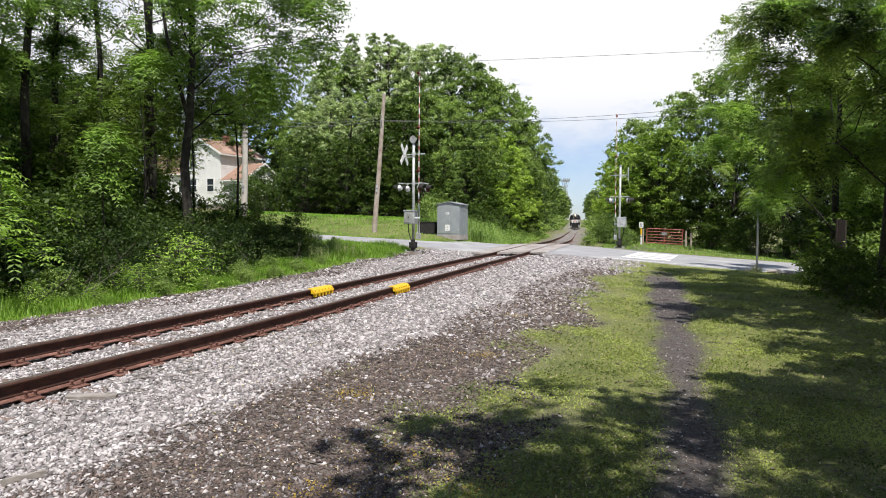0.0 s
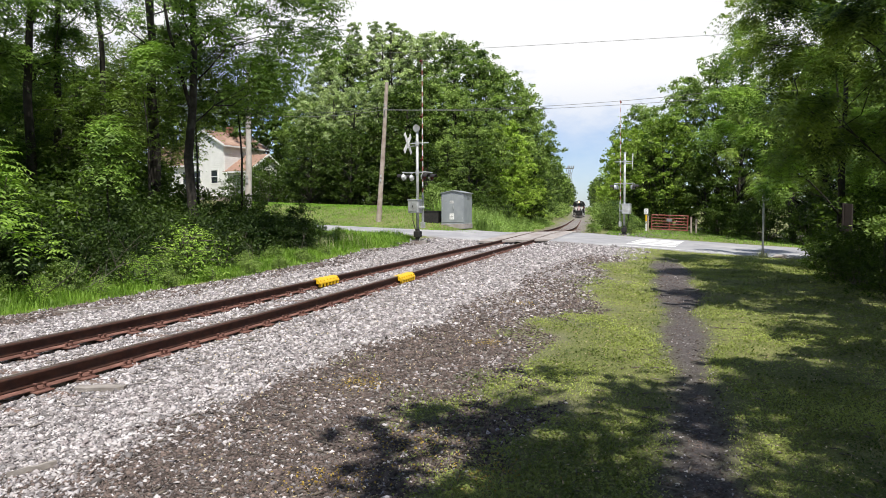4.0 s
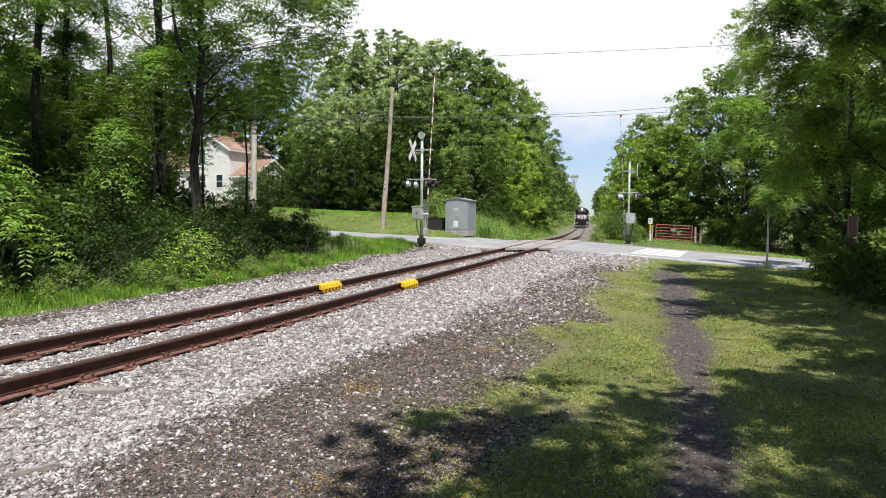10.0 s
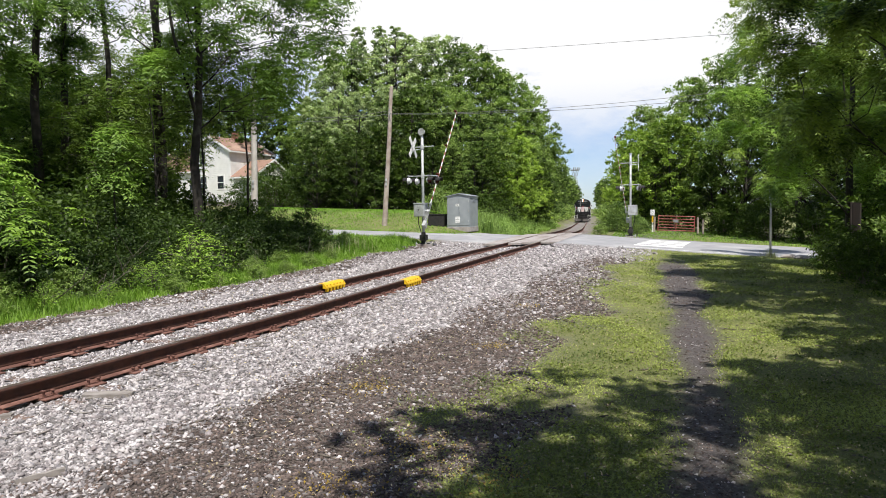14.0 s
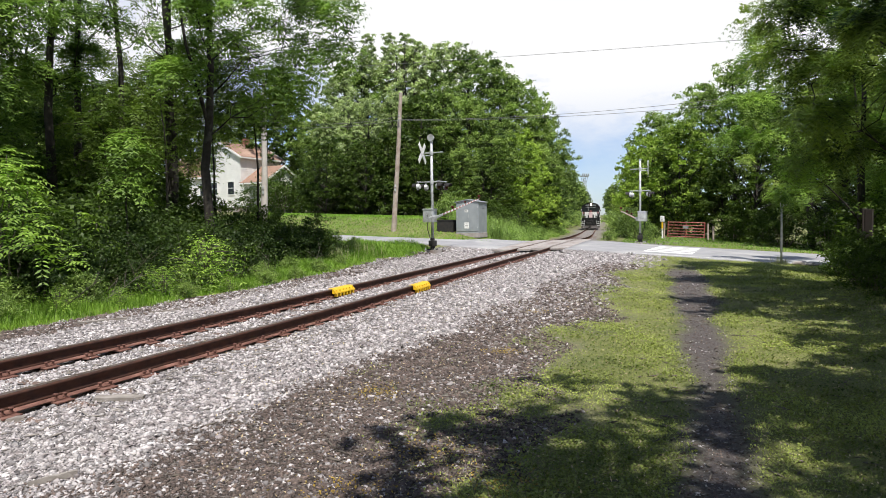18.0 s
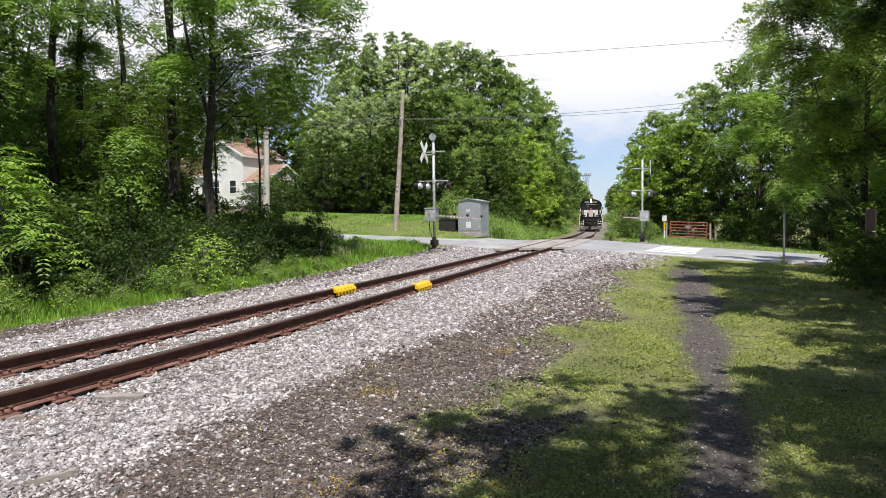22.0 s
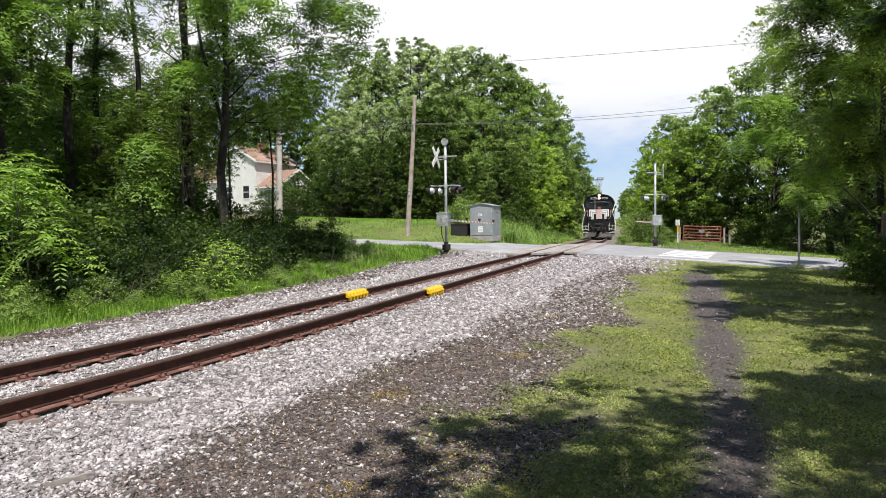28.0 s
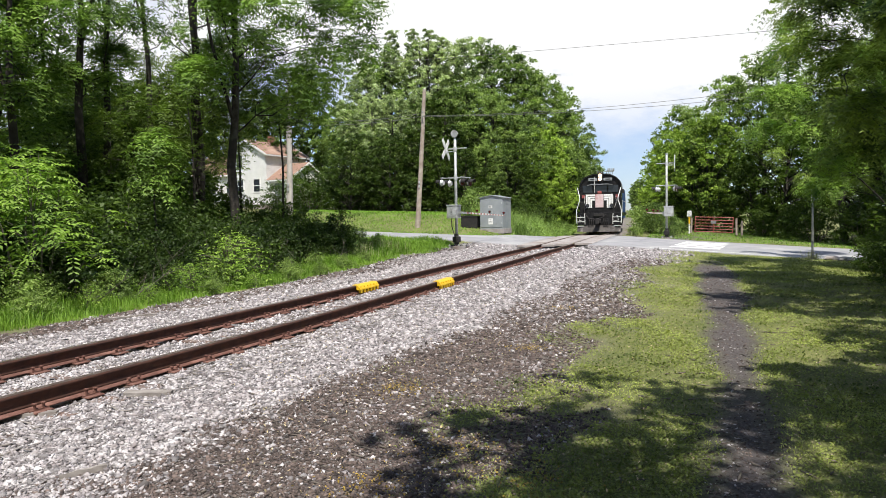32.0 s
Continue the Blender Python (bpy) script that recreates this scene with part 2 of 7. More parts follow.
PIPE = material("sign_post_steel", (0.34, 0.35, 0.35), 0.5, 0.5, (0.28, 0.28, 0.28), 6)
# Brown wood, its base darkened for the shade the board stands in.
BOARD_SHADED = material("shaded_brown_wood", (0.022, 0.014, 0.012), 0.85, 0, (0.014, 0.010, 0.008), 5, bump=0.003, bump_scale=40)
LEAF_ASH = leaf_material("bright_compound_leaves", (0.015, 0.043, 0.011), (0.21, 0.335, 0.06), 0.28)
# Lighter than LEAF_WALNUT; sun on two walnuts is put into this colour.
LEAF_BRIGHT = leaf_material("bright_green_leaves", (0.03, 0.075, 0.018), (0.31, 0.46, 0.09), 0.36)
LEAF_WOOD = leaf_material("mixed_woodland_leaves", (0.022, 0.054, 0.015), (0.275, 0.38, 0.10), 0.27)
LEAF_YOUNG = leaf_material("yellow_green_young_leaves", (0.04, 0.09, 0.014), (0.36, 0.49, 0.085), 0.34)
LEAF_PALE = leaf_material("silvery_poplar_leaves", (0.075, 0.12, 0.055), (0.52, 0.60, 0.32), 0.34)
# Dark green, deepened to carry shade under and behind the crowns.
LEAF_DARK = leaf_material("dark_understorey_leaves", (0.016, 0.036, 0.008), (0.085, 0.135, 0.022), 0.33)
LEAF_LIME = leaf_material("lime_young_leaves", (0.10, 0.20, 0.028), (0.36, 0.51, 0.105), 0.42)
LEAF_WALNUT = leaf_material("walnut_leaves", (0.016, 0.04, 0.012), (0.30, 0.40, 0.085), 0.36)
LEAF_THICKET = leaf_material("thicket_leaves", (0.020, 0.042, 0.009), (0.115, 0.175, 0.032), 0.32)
# Dark leaf green of its own, with the thicket's shade put into it.
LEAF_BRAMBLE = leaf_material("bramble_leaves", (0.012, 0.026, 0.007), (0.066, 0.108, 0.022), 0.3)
GRASS_BLADE = leaf_material("grass_blades", (0.055, 0.083, 0.018), (0.38, 0.43, 0.12), 0.26)
WEED_LEAF = leaf_material("tall_weed_leaves", (0.075, 0.135, 0.03), (0.33, 0.46, 0.13), 0.36)
GRASS_LAWN = leaf_material("fresh_lawn_blades", (0.05, 0.12, 0.014), (0.21, 0.37, 0.05), 0.3)
GRASS_TALL = leaf_material("tall_verge_grass", (0.05, 0.11, 0.012), (0.20, 0.335, 0.045), 0.34)


DRY_GRASS = leaf_material("dry_grass", (0.16, 0.17, 0.07), (0.42, 0.42, 0.24), 0.25)
DRY_LEAF = material("dry_leaf", (0.46, 0.40, 0.26), 0.8, 0, (0.32, 0.24, 0.13), 20, island=0.4)


def glow_material(name, colour, strength):
    m = bpy.data.materials.new(name)
    m.use_nodes = True
    b = m.node_tree.nodes["Principled BSDF"]
    b.inputs["Base Color"].default_value = (*colour, 1)
    b.inputs["Emission Color"].default_value = (*colour, 1)
    b.inputs["Emission Strength"].default_value = strength
    return m


HEADLIGHT = glow_material("lit_headlamp", (1.0, 0.66, 0.42), 5.0)


# ---- mesh helpers ----
def part(name, bm, mat, parent=None, label="", smooth=False):
    me = bpy.data.meshes.new(name)
    bmesh.ops.recalc_face_normals(bm, faces=bm.faces[:])
    bm.to_mesh(me)
    bm.free()
    if smooth:
        me.shade_smooth()
    me.materials.append(mat)
    ob = new(name, me)
    ob.parent = parent
    if label:
        tagged(ob, label)
    return ob


def raw(name, verts, faces, mat, parent=None, label=""):
    """A mesh from arrays of vertices (n, 3) and faces (m, k)."""
    me = bpy.data.meshes.new(name)
    verts, faces = np.asarray(verts, dtype=np.float32), np.asarray(faces, dtype=np.int32)
    k = faces.shape[1]
    me.vertices.add(len(verts))
    me.vertices.foreach_set("co", verts.ravel())
    me.loops.add(faces.size)
    me.loops.foreach_set("vertex_index", faces.ravel())
    me.polygons.add(len(faces))
    me.polygons.foreach_set("loop_start", np.arange(0, faces.size, k, dtype=np.int32))
    me.update(calc_edges=True)
    me.validate()
    me.materials.append(mat)
    ob = new(name, me)
    ob.parent = parent
    if label:
        tagged(ob, label)
    return ob


def box(bm, lo, hi, bevel=0.0, m=None):
    verts = bmesh.ops.create_cube(bm, size=1)["verts"]
    lo, hi = Vector(lo), Vector(hi)
    for v in verts:
        v.co = Vector((lo[i] + (v.co[i] + 0.5) * (hi[i] - lo[i]) for i in range(3)))
    if bevel:
        edges = list({e for v in verts for e in v.link_edges})
        made = bmesh.ops.bevel(bm, geom=edges, offset=bevel, segments=2, affect="EDGES", profile=0.6)
        verts = list({v for f in made["faces"] for v in f.verts} | {v for v in verts if v.is_valid})
    if m is not None:
        bmesh.ops.transform(bm, matrix=m, verts=verts)
    return verts


def rod(bm, a, b, r, r2=None, sides=10):
    a, b = Vector(a), Vector(b)
    d = b - a
    m = Matrix.Translation((a + b) / 2) @ d.to_track_quat("Z", "Y").to_matrix().to_4x4()
    return bmesh.ops.create_cone(bm, cap_ends=True, segments=sides, radius1=r, radius2=r if r2 is None else r2, depth=d.length, matrix=m)["verts"]


def tube(bm, pts, r, sides=8):
    """A bent tube through the points; r a number or a list."""
    pts = [Vector(p) for p in pts]
    rs = r if isinstance(r, (list, tuple)) else [r] * len(pts)
    rings = []
    for i, p in enumerate(pts):
        d = (pts[min(i + 1, len(pts) - 1)] - pts[max(i - 1, 0)]).normalized()
        side = d.orthogonal().normalized() if not rings else (last - d * last.dot(d)).normalized()
        last = side
        up = d.cross(side)
        rings.append([bm.verts.new(p + (side * math.cos(k * math.tau / sides) + up * math.sin(k * math.tau / sides)) * rs[i]) for k in range(sides)])
    for a, b in zip(rings, rings[1:]):
        for k in range(sides):
            bm.faces.new((a[k], a[(k + 1) % sides], b[(k + 1) % sides], b[k]))
    bm.faces.new(rings[0][::-1]), bm.faces.new(rings[-1])


def thing(name, label, category, at=None, group="", kind=""):
    ob = new(name)
    ob.empty_display_size = 0.2
    if at is not None:
        ob.matrix_basis = at
    return tagged(ob, label, category, group, kind)


# ---- the lie of the land ----
RAIL_S = np.linspace(-60, 420, 4801)
BEND_S = (-60, 0, 12, 24, 36, 48, 60, 75, 100, 420)
BEND = (-0.2, -0.591, -0.675, 0.454, -0.029, -0.539, -0.341, 0.024, 0, 0)      # turn per 100 m, rad
FALL_S = (-60, 15, 24, 30, 34, 38, 42, 46, 52, 60, 70, 85, 110, 160, 420)
FALL = (0, 0, -0.026, -0.011, -0.004, 0.044, 0.097, 0.089, 0.032, -0.023, -0.118, -0.301, -0.402, -0.652, -0.952)
_kap = np.interp(RAIL_S, BEND_S, BEND) / 100
_zero = int(np.argmin(abs(RAIL_S)))
RAIL_HEADING = np.cumsum(_kap) * 0.1
RAIL_HEADING += 0.374 - RAIL_HEADING[_zero]
RAIL_X, RAIL_Y = np.cumsum(np.sin(RAIL_HEADING)) * 0.1, np.cumsum(np.cos(RAIL_HEADING)) * 0.1
RAIL_X += -7.195 - RAIL_X[_zero]
RAIL_Y -= RAIL_Y[_zero]
RAIL_Z = np.interp(RAIL_S, FALL_S, FALL)
RAIL_Z = np.convolve(np.pad(RAIL_Z, 20, mode="edge"), np.ones(41) / 41, mode="valid")


def track_at(s):
    """Place and heading of the track's centre at rail top, s metres along it."""
    return tuple(float(np.interp(s, RAIL_S, a)) for a in (RAIL_X, RAIL_Y, RAIL_Z, RAIL_HEADING))


def beside_track(x, y):
    """Distance along and to the right of the track, and rail height there, for arrays of points."""
    x, y = np.asarray(x, float), np.asarray(y, float)
    shape = x.shape
    x, y = x.ravel(), y.ravel()
    s = (y - 0.0) * 1.03
    for _ in range(6):
        px, py, h = (np.interp(s, RAIL_S, a) for a in (RAIL_X, RAIL_Y, RAIL_HEADING))
        s = np.clip(s + (x - px) * np.sin(h) + (y - py) * np.cos(h), -60, 420)
    px, py, h = (np.interp(s, RAIL_S, a) for a in (RAIL_X, RAIL_Y, RAIL_HEADING))
    lat = (x - px) * np.cos(h) - (y - py) * np.sin(h)
    return s.reshape(shape), lat.reshape(shape), np.interp(s, RAIL_S, RAIL_Z).reshape(shape)


ROAD_AT, ROAD_U, ROAD_N = np.array((5.0, 32.3)), np.array((0.92, -0.392)), np.array((0.392, 0.92))
ROAD_W = 10.0


def smooth(a, b, v):
    t = np.clip((v - a) / (b - a), 0, 1)
    return t * t * (3 - 2 * t)


def road_level(x, y):
    """The tilted plane in which the road and the land round it lie."""
    su = (x - ROAD_AT[0]) * ROAD_U[0] + (y - ROAD_AT[1]) * ROAD_U[1]
    return np.where(su < 0, -0.034 * su, -0.056 * su) - 0.01


def wobble(x, y, scale, seed=0):
    """Cheap smooth noise, about -1 to 1, for uneven edges."""
    v = np.zeros_like(np.asarray(x, float))
    for k, (a, b, w) in enumerate(((1.0, 0.3, 1.0), (-0.6, 1.1, 0.8), (1.7, -1.3, 0.5), (2.9, 2.1, 0.35), (-3.7, 4.1, 0.25))):
        v = v + w * np.sin((a * x + b * y) / scale + 1.7 * k + 3.1 * seed)
    return v / 1.9


def land(x, y):
    """Height of the ground, without the road's own thickness."""
    x, y = np.asarray(x, float), np.asarray(y, float)
    s, lat, rz = beside_track(x, y)
    far = np.clip(road_level(x, y), -0.9, 3.2)
    near = np.where(lat < 0, -0.30 - 0.02 * np.clip(-lat - 3, 0, 6) + 0.05 * np.clip(-lat - 9, 0, 20), -0.215 - 0.012 * np.clip(lat - 3, 0, 20))
    w = smooth(17, 31, y + 0.15 * x)
    z = near * (1 - w) + far * w
    bed = rz - 0.215
    k = smooth(1.7, 6.5, abs(lat))
    lawn = smooth(-0.3, 6.5, on_road(x, y) - road_width(x, y)) * 1.2 * smooth(-4, 2, -x)
    z = z + lawn * (y < 200)
    uneven = np.where((abs(x) < 40) & (y < 60) & (y > 0), wobble(x, y, 0.5, 7) * 0.010 + wobble(x, y, 1.7, 8) * 0.014, 0)
    out = bed * (1 - k) + z * k + uneven
    # shoulders rise to the road's edge
    sn, kk = on_road(x, y), smooth(1.3, 5.0, abs(lat))
    edge_z = (rz - 0.004) * (1 - kk) + np.clip(road_level(x, y), -6, 6) * kk - 0.03
    apron = smooth(-1.7, -0.05, sn) * (1 - smooth(0.05, 1.7, sn - road_width(x, y))) * (abs(lat) > 1.75)
    return out + apron * np.clip(edge_z - out, 0, 0.4)


def ground_z(x, y):
    return float(land(x, y))


def road_width(x, y):
    """The road is narrower on the far-left side of the track."""
    su = (x - ROAD_AT[0]) * ROAD_U[0] + (y - ROAD_AT[1]) * ROAD_U[1]
    return 5.0 + 5.2 * smooth(-7.5, 1.5, su)


def on_road(x, y):
    sn = (x - ROAD_AT[0]) * ROAD_N[0] + (y - ROAD_AT[1]) * ROAD_N[1]
    return sn


# ---- ground ----
def axis(lo, fine_lo, fine_hi, hi, step, grow):
    mid = list(np.arange(fine_lo, fine_hi + step / 2, step))
    a, d, left = fine_lo, step, []
    while a > lo:
        d *= grow
        a -= d
        left.append(a)
    b, d, right = fine_hi, step, []
    while b < hi:
        d *= grow
        b += d
        right.append(b)
    return np.array(left[::-1] + mid + right)


def path_lateral(x, y):
    """Distance from the middle of the trodden path."""
    py = np.array((-30, -5, 4.2, 9.0, 14.0, 19.5, 25.0, 30.7, 33.0))
    px = np.array((-6.0, -0.2, 1.67, 3.24, 4.84, 6.55, 8.05, 9.1, 9.6))
    return (x - np.interp(y, py, px)) * 0.95


def zones(x, y):
    """Weights of pale ballast, brown gravel and trodden path."""
    s, lat, rz = beside_track(x, y)
    wob = wobble(x, y, 0.55) * 0.28 + wobble(x, y, 0.17, 2) * 0.12
    edge = 2.85 + 0.085 * np.clip(y - 9, 0, 18) + wobble(x, y, 1.9, 4) * 0.15
    ballast = smooth(-3.5, -2.9, lat + wob) * (1 - smooth(edge - 0.35, edge + 0.45, lat + wob))
    apron = smooth(21, 27, y + wob) * (1 - smooth(5.3, 6.8, lat + wob))
    rim = 5.35 + wobble(x, y, 1.3, 5) * 0.2 + 0.5 * smooth(19, 26, y)
    gravel = smooth(-4.7, -4.0, lat + wob) * (1 - smooth(rim - 1.0, rim + 0.45, lat + wob * 1.8))
    beyond = smooth(41, 45, y)
    ballast = ballast * (1 - beyond * (0.55 + 0.45 * smooth(1.25, 1.8, abs(lat) + wob)))
    gravel = gravel * (1 - beyond * smooth(1.5, 2.1, abs(lat) + wob))
    ballast = np.maximum(ballast, (1 - beyond) * apron * smooth(-4.4, -3.5, lat) * 0.95)
    ballast = np.maximum(ballast, gravel * (1 - beyond) * (0.16 + 0.44 * smooth(8, 17, y + wob * 2)) * (0.8 + 0.3 * wobble(x, y, 0.8, 9)))
    pl = path_lateral(x, y)
    half = np.interp(y, (4, 9.5, 14, 22), (0.22, 0.24, 0.42, 0.45))
    path = (1 - smooth(half - 0.14, half + 0.20, abs(pl) + wob * 0.34)) * smooth(-40, -30, y) * (1 - 0.85 * smooth(21.5, 26.5, y + wob * 3))
    trail = (1 - smooth(0.9, 1.5, abs((x - 11.5) - (y - 41) * 0.55) + wob)) * smooth(40, 42, y) * (1 - smooth(52, 58, y)) * 0.6
    path = np.maximum(path, trail)
    return ballast, gravel, path


GX = axis(-2200, -13, 14, 2200, 0.2, 1.22)
GY = axis(-900, 2.4, 34, 3800, 0.2, 1.16)
gx, gy = np.meshgrid(GX, GY)
gz = land(gx, gy)
in_road = smooth(-0.15, 0.1, on_road(gx, gy)) * (1 - smooth(-0.1, 0.15, on_road(gx, gy) - road_width(gx, gy)))
gz = gz - 0.10 * in_road * (abs(beside_track(gx, gy)[1]) > 1.6)
nx_, ny_ = len(GX), len(GY)
idx = np.arange(nx_ * ny_).reshape(ny_, nx_)
quads = np.stack([idx[:-1, :-1], idx[:-1, 1:], idx[1:, 1:], idx[1:, :-1]], -1).reshape(-1, 4)


def ground_material():
    m = bpy.data.materials.new("ground_surface")
    m.use_nodes = True
    n, l = m.node_tree.nodes, m.node_tree.links
    b = n["Principled BSDF"]
    b.inputs["Roughness"].default_value = 0.95
    c = n.new("ShaderNodeTexCoord")

    def noise_node(scale, detail=6, rough=0.6):
        g = n.new("ShaderNodeTexNoise")
        g.inputs["Scale"].default_value, g.inputs["Detail"].default_value, g.inputs["Roughness"].default_value = scale, detail, rough
        l.new(c.outputs["Object"], g.inputs["Vector"])
        return g.outputs["Fac"]

    def ramp(fac, *stops):
        r = n.new("ShaderNodeValToRGB")
        while len(r.color_ramp.elements) < len(stops):
            r.color_ramp.elements.new(0.5)
        for e, (p, col) in zip(r.color_ramp.elements, stops):
            e.position, e.color = p, (*col, 1)
        l.new(fac, r.inputs["Fac"])
        return r.outputs["Color"]

    def mix(fac, a, b_):
        x = n.new("ShaderNodeMixRGB")
        for s, v in (("Fac", fac), ("Color1", a), ("Color2", b_)):
            l.new(v, x.inputs[s])
        return x.outputs["Color"]

    zone = n.new("ShaderNodeAttribute")
    zone.attribute_name = "zone"
    sep = n.new("ShaderNodeSeparateColor")
    l.new(zone.outputs["Color"], sep.inputs["Color"])
    grass = mix(ramp(noise_node(0.9, 5), (0.38, (0, 0, 0)), (0.66, (1, 1, 1))),
                ramp(noise_node(38, 4), (0.3, (0.05, 0.068, 0.016)), (0.7, (0.15, 0.175, 0.042))),
                ramp(noise_node(46, 4), (0.3, (0.095, 0.105, 0.03)), (0.7, (0.25, 0.26, 0.085))))
    grav = mix(ramp(noise_node(0.8, 6), (0.42, (0, 0, 0)), (0.62, (1, 1, 1))),
               ramp(noise_node(52, 5, 0.7), (0.3, (0.045, 0.036, 0.031)), (0.56, (0.095, 0.078, 0.069)), (0.72, (0.26, 0.24, 0.225))),
               ramp(noise_node(47, 5, 0.7), (0.3, (0.065, 0.05, 0.042)), (0.56, (0.135, 0.108, 0.092)), (0.72, (0.33, 0.305, 0.285))))
    speck = ramp(noise_node(13, 8, 0.75), (0.44, (0, 0, 0)), (0.62, (1, 1, 1)))
    grav = mix(speck, grav, ramp(noise_node(23, 8, 0.8), (0.38, (0.07, 0.056, 0.05)), (0.52, (0.17, 0.15, 0.135)), (0.62, (0.36, 0.34, 0.325))))
    grass = mix(ramp(noise_node(17, 8, 0.75), (0.50, (0, 0, 0)), (0.66, (0.75, 0.75, 0.75))), grass, ramp(noise_node(31, 4), (0.35, (0.10, 0.085, 0.045)), (0.65, (0.30, 0.28, 0.13))))
    ball = ramp(noise_node(40, 5, 0.7), (0.3, (0.07, 0.061, 0.06)), (0.5, (0.235, 0.218, 0.215)), (0.7, (0.49, 0.47, 0.47)))
    way = ramp(noise_node(30, 6, 0.7), (0.3, (0.034, 0.028, 0.028)), (0.55, (0.08, 0.069, 0.068)), (0.72, (0.21, 0.193, 0.19)))
    col = mix(sep.outputs["Green"], grass, grav)
    col = mix(sep.outputs["Red"], col, ball)
    col = mix(sep.outputs["Blue"], col, way)
    l.new(col, b.inputs["Base Color"])
    bp = n.new("ShaderNodeBump")
    bp.inputs["Strength"].default_value, bp.inputs["Distance"].default_value = 0.8, 0.03
    l.new(noise_node(34, 5, 0.7), bp.inputs["Height"])
    l.new(bp.outputs["Normal"], b.inputs["Normal"])
    return m


GROUND = ground_material()
ground = raw("ground", np.stack([gx, gy, gz], -1).reshape(-1, 3), quads, GROUND)
tagged(ground, "mown grass, brown gravel and pale ballast beside the track", "ground", kind="structure")
zb, zg, zp = zones(gx, gy)
zone_attr = ground.data.color_attributes.new("zone", "FLOAT_COLOR", "POINT")
zone_attr.data.foreach_set("color", np.stack([zb, zg, zp, np.ones_like(zb)], -1).astype(np.float32).ravel())
ground.data.shade_smooth()


# ---- road and crossing ----
def road_point(su, sn, lift=0.0):
    x = ROAD_AT[0] + ROAD_U[0] * su + ROAD_N[0] * sn
    y = ROAD_AT[1] + ROAD_U[1] * su + ROAD_N[1] * sn
    s, lat, rz = beside_track(x, y)
    k = smooth(1.3, 5.0, abs(lat))
    camber = 0.03 * (1 - ((sn - ROAD_W / 2) / (ROAD_W / 2)) ** 2)
    return np.stack([x, y, (rz - 0.004) * (1 - k) + (np.clip(road_level(x, y), -6, 6) + camber) * k + lift + 0 * sn], -1)


def ribbon(name, su, sn, mat, lift, parent=None, thick=0.0):
    """A sheet of the road's surface over ranges of su and sn."""
    a, b = np.meshgrid(su, sn)
    v = road_point(a, b, lift)
    h, w = a.shape
    i = np.arange(h * w).reshape(h, w)
    f = np.stack([i[:-1, :-1], i[:-1, 1:], i[1:, 1:], i[1:, :-1]], -1).reshape(-1, 4)
    v = v.reshape(-1, 3)
    if thick:
        low = v.copy()
        low[:, 2] -= thick
        rim = np.concatenate([i[0, :], i[1:, -1], i[-1, -2::-1], i[-2:0:-1, 0]])
        nxt = np.roll(rim, -1)
        f = np.concatenate([f, f[:, ::-1] + len(v), np.stack([rim, rim + len(v), nxt + len(v), nxt], -1)])
        v = np.concatenate([v, low])
    return raw(name, v, f, mat, parent)


def crossing_su(sn):
    """Where the track's centre crosses the road at the offset sn."""
    best = np.linspace(-8, 8, 641)
    p = road_point(best, np.full_like(best, sn))
    return float(best[np.argmin(abs(beside_track(p[:, 0], p[:, 1])[1]))])


sn_steps = np.linspace(0, ROAD_W, 21)
mid_su = np.array([crossing_su(v) for v in sn_steps])


def road_side(name, sign):
    """The asphalt on one side of the track, cut along the crossing's slant."""
    t = np.concatenate([np.linspace(0, 12, 25), np.geomspace(13, 170, 24)])
    a = mid_su[:, None] + sign * (1.72 + t[None, :])
    b = np.repeat(sn_steps[:, None], len(t), 1) / ROAD_W * (7.6 + 2.6 * smooth(-11, 1, a))
    v = road_point(a, b, 0.0).reshape(-1, 3)
    i = np.arange(len(v)).reshape(a.shape)
    f = np.stack([i[:-1, :-1], i[:-1, 1:], i[1:, 1:], i[1:, :-1]], -1).reshape(-1, 4)
    low = v.copy()
    low[:, 2] -= 0.16
    rim = np.concatenate([i[0, :], i[1:, -1], i[-1, -2::-1], i[-2:0:-1, 0]])
    nxt = np.roll(rim, -1)
    f = np.concatenate([f, f[:, ::-1] + len(v), np.stack([rim, rim + len(v), nxt + len(v), nxt], -1)])
    return tagged(raw(name, np.concatenate([v, low]), f, ASPHALT), "worn grey asphalt road over the level crossing", "road", kind="structure")


road_side("road", 1)
road_side("road", -1)
crosswalk = thing("crosswalk", "white painted ladder crosswalk bars on the asphalt", "road marking", kind="structure")
for k in range(5):
    sn0 = 2.15 + k * 1.32
    ribbon("bar", np.linspace(3.25 + 0.02 * k, 5.55, 6), np.array((sn0, sn0 + 0.82)), ROAD_PAINT, 0.005, crosswalk)
edge_line = ribbon("edge_line", np.linspace(2.6, 13, 30), np.array((0.55, 0.67)), ROAD_PAINT, 0.005)
tagged(edge_line, "worn white edge line painted on asphalt", "road marking", kind="structure")


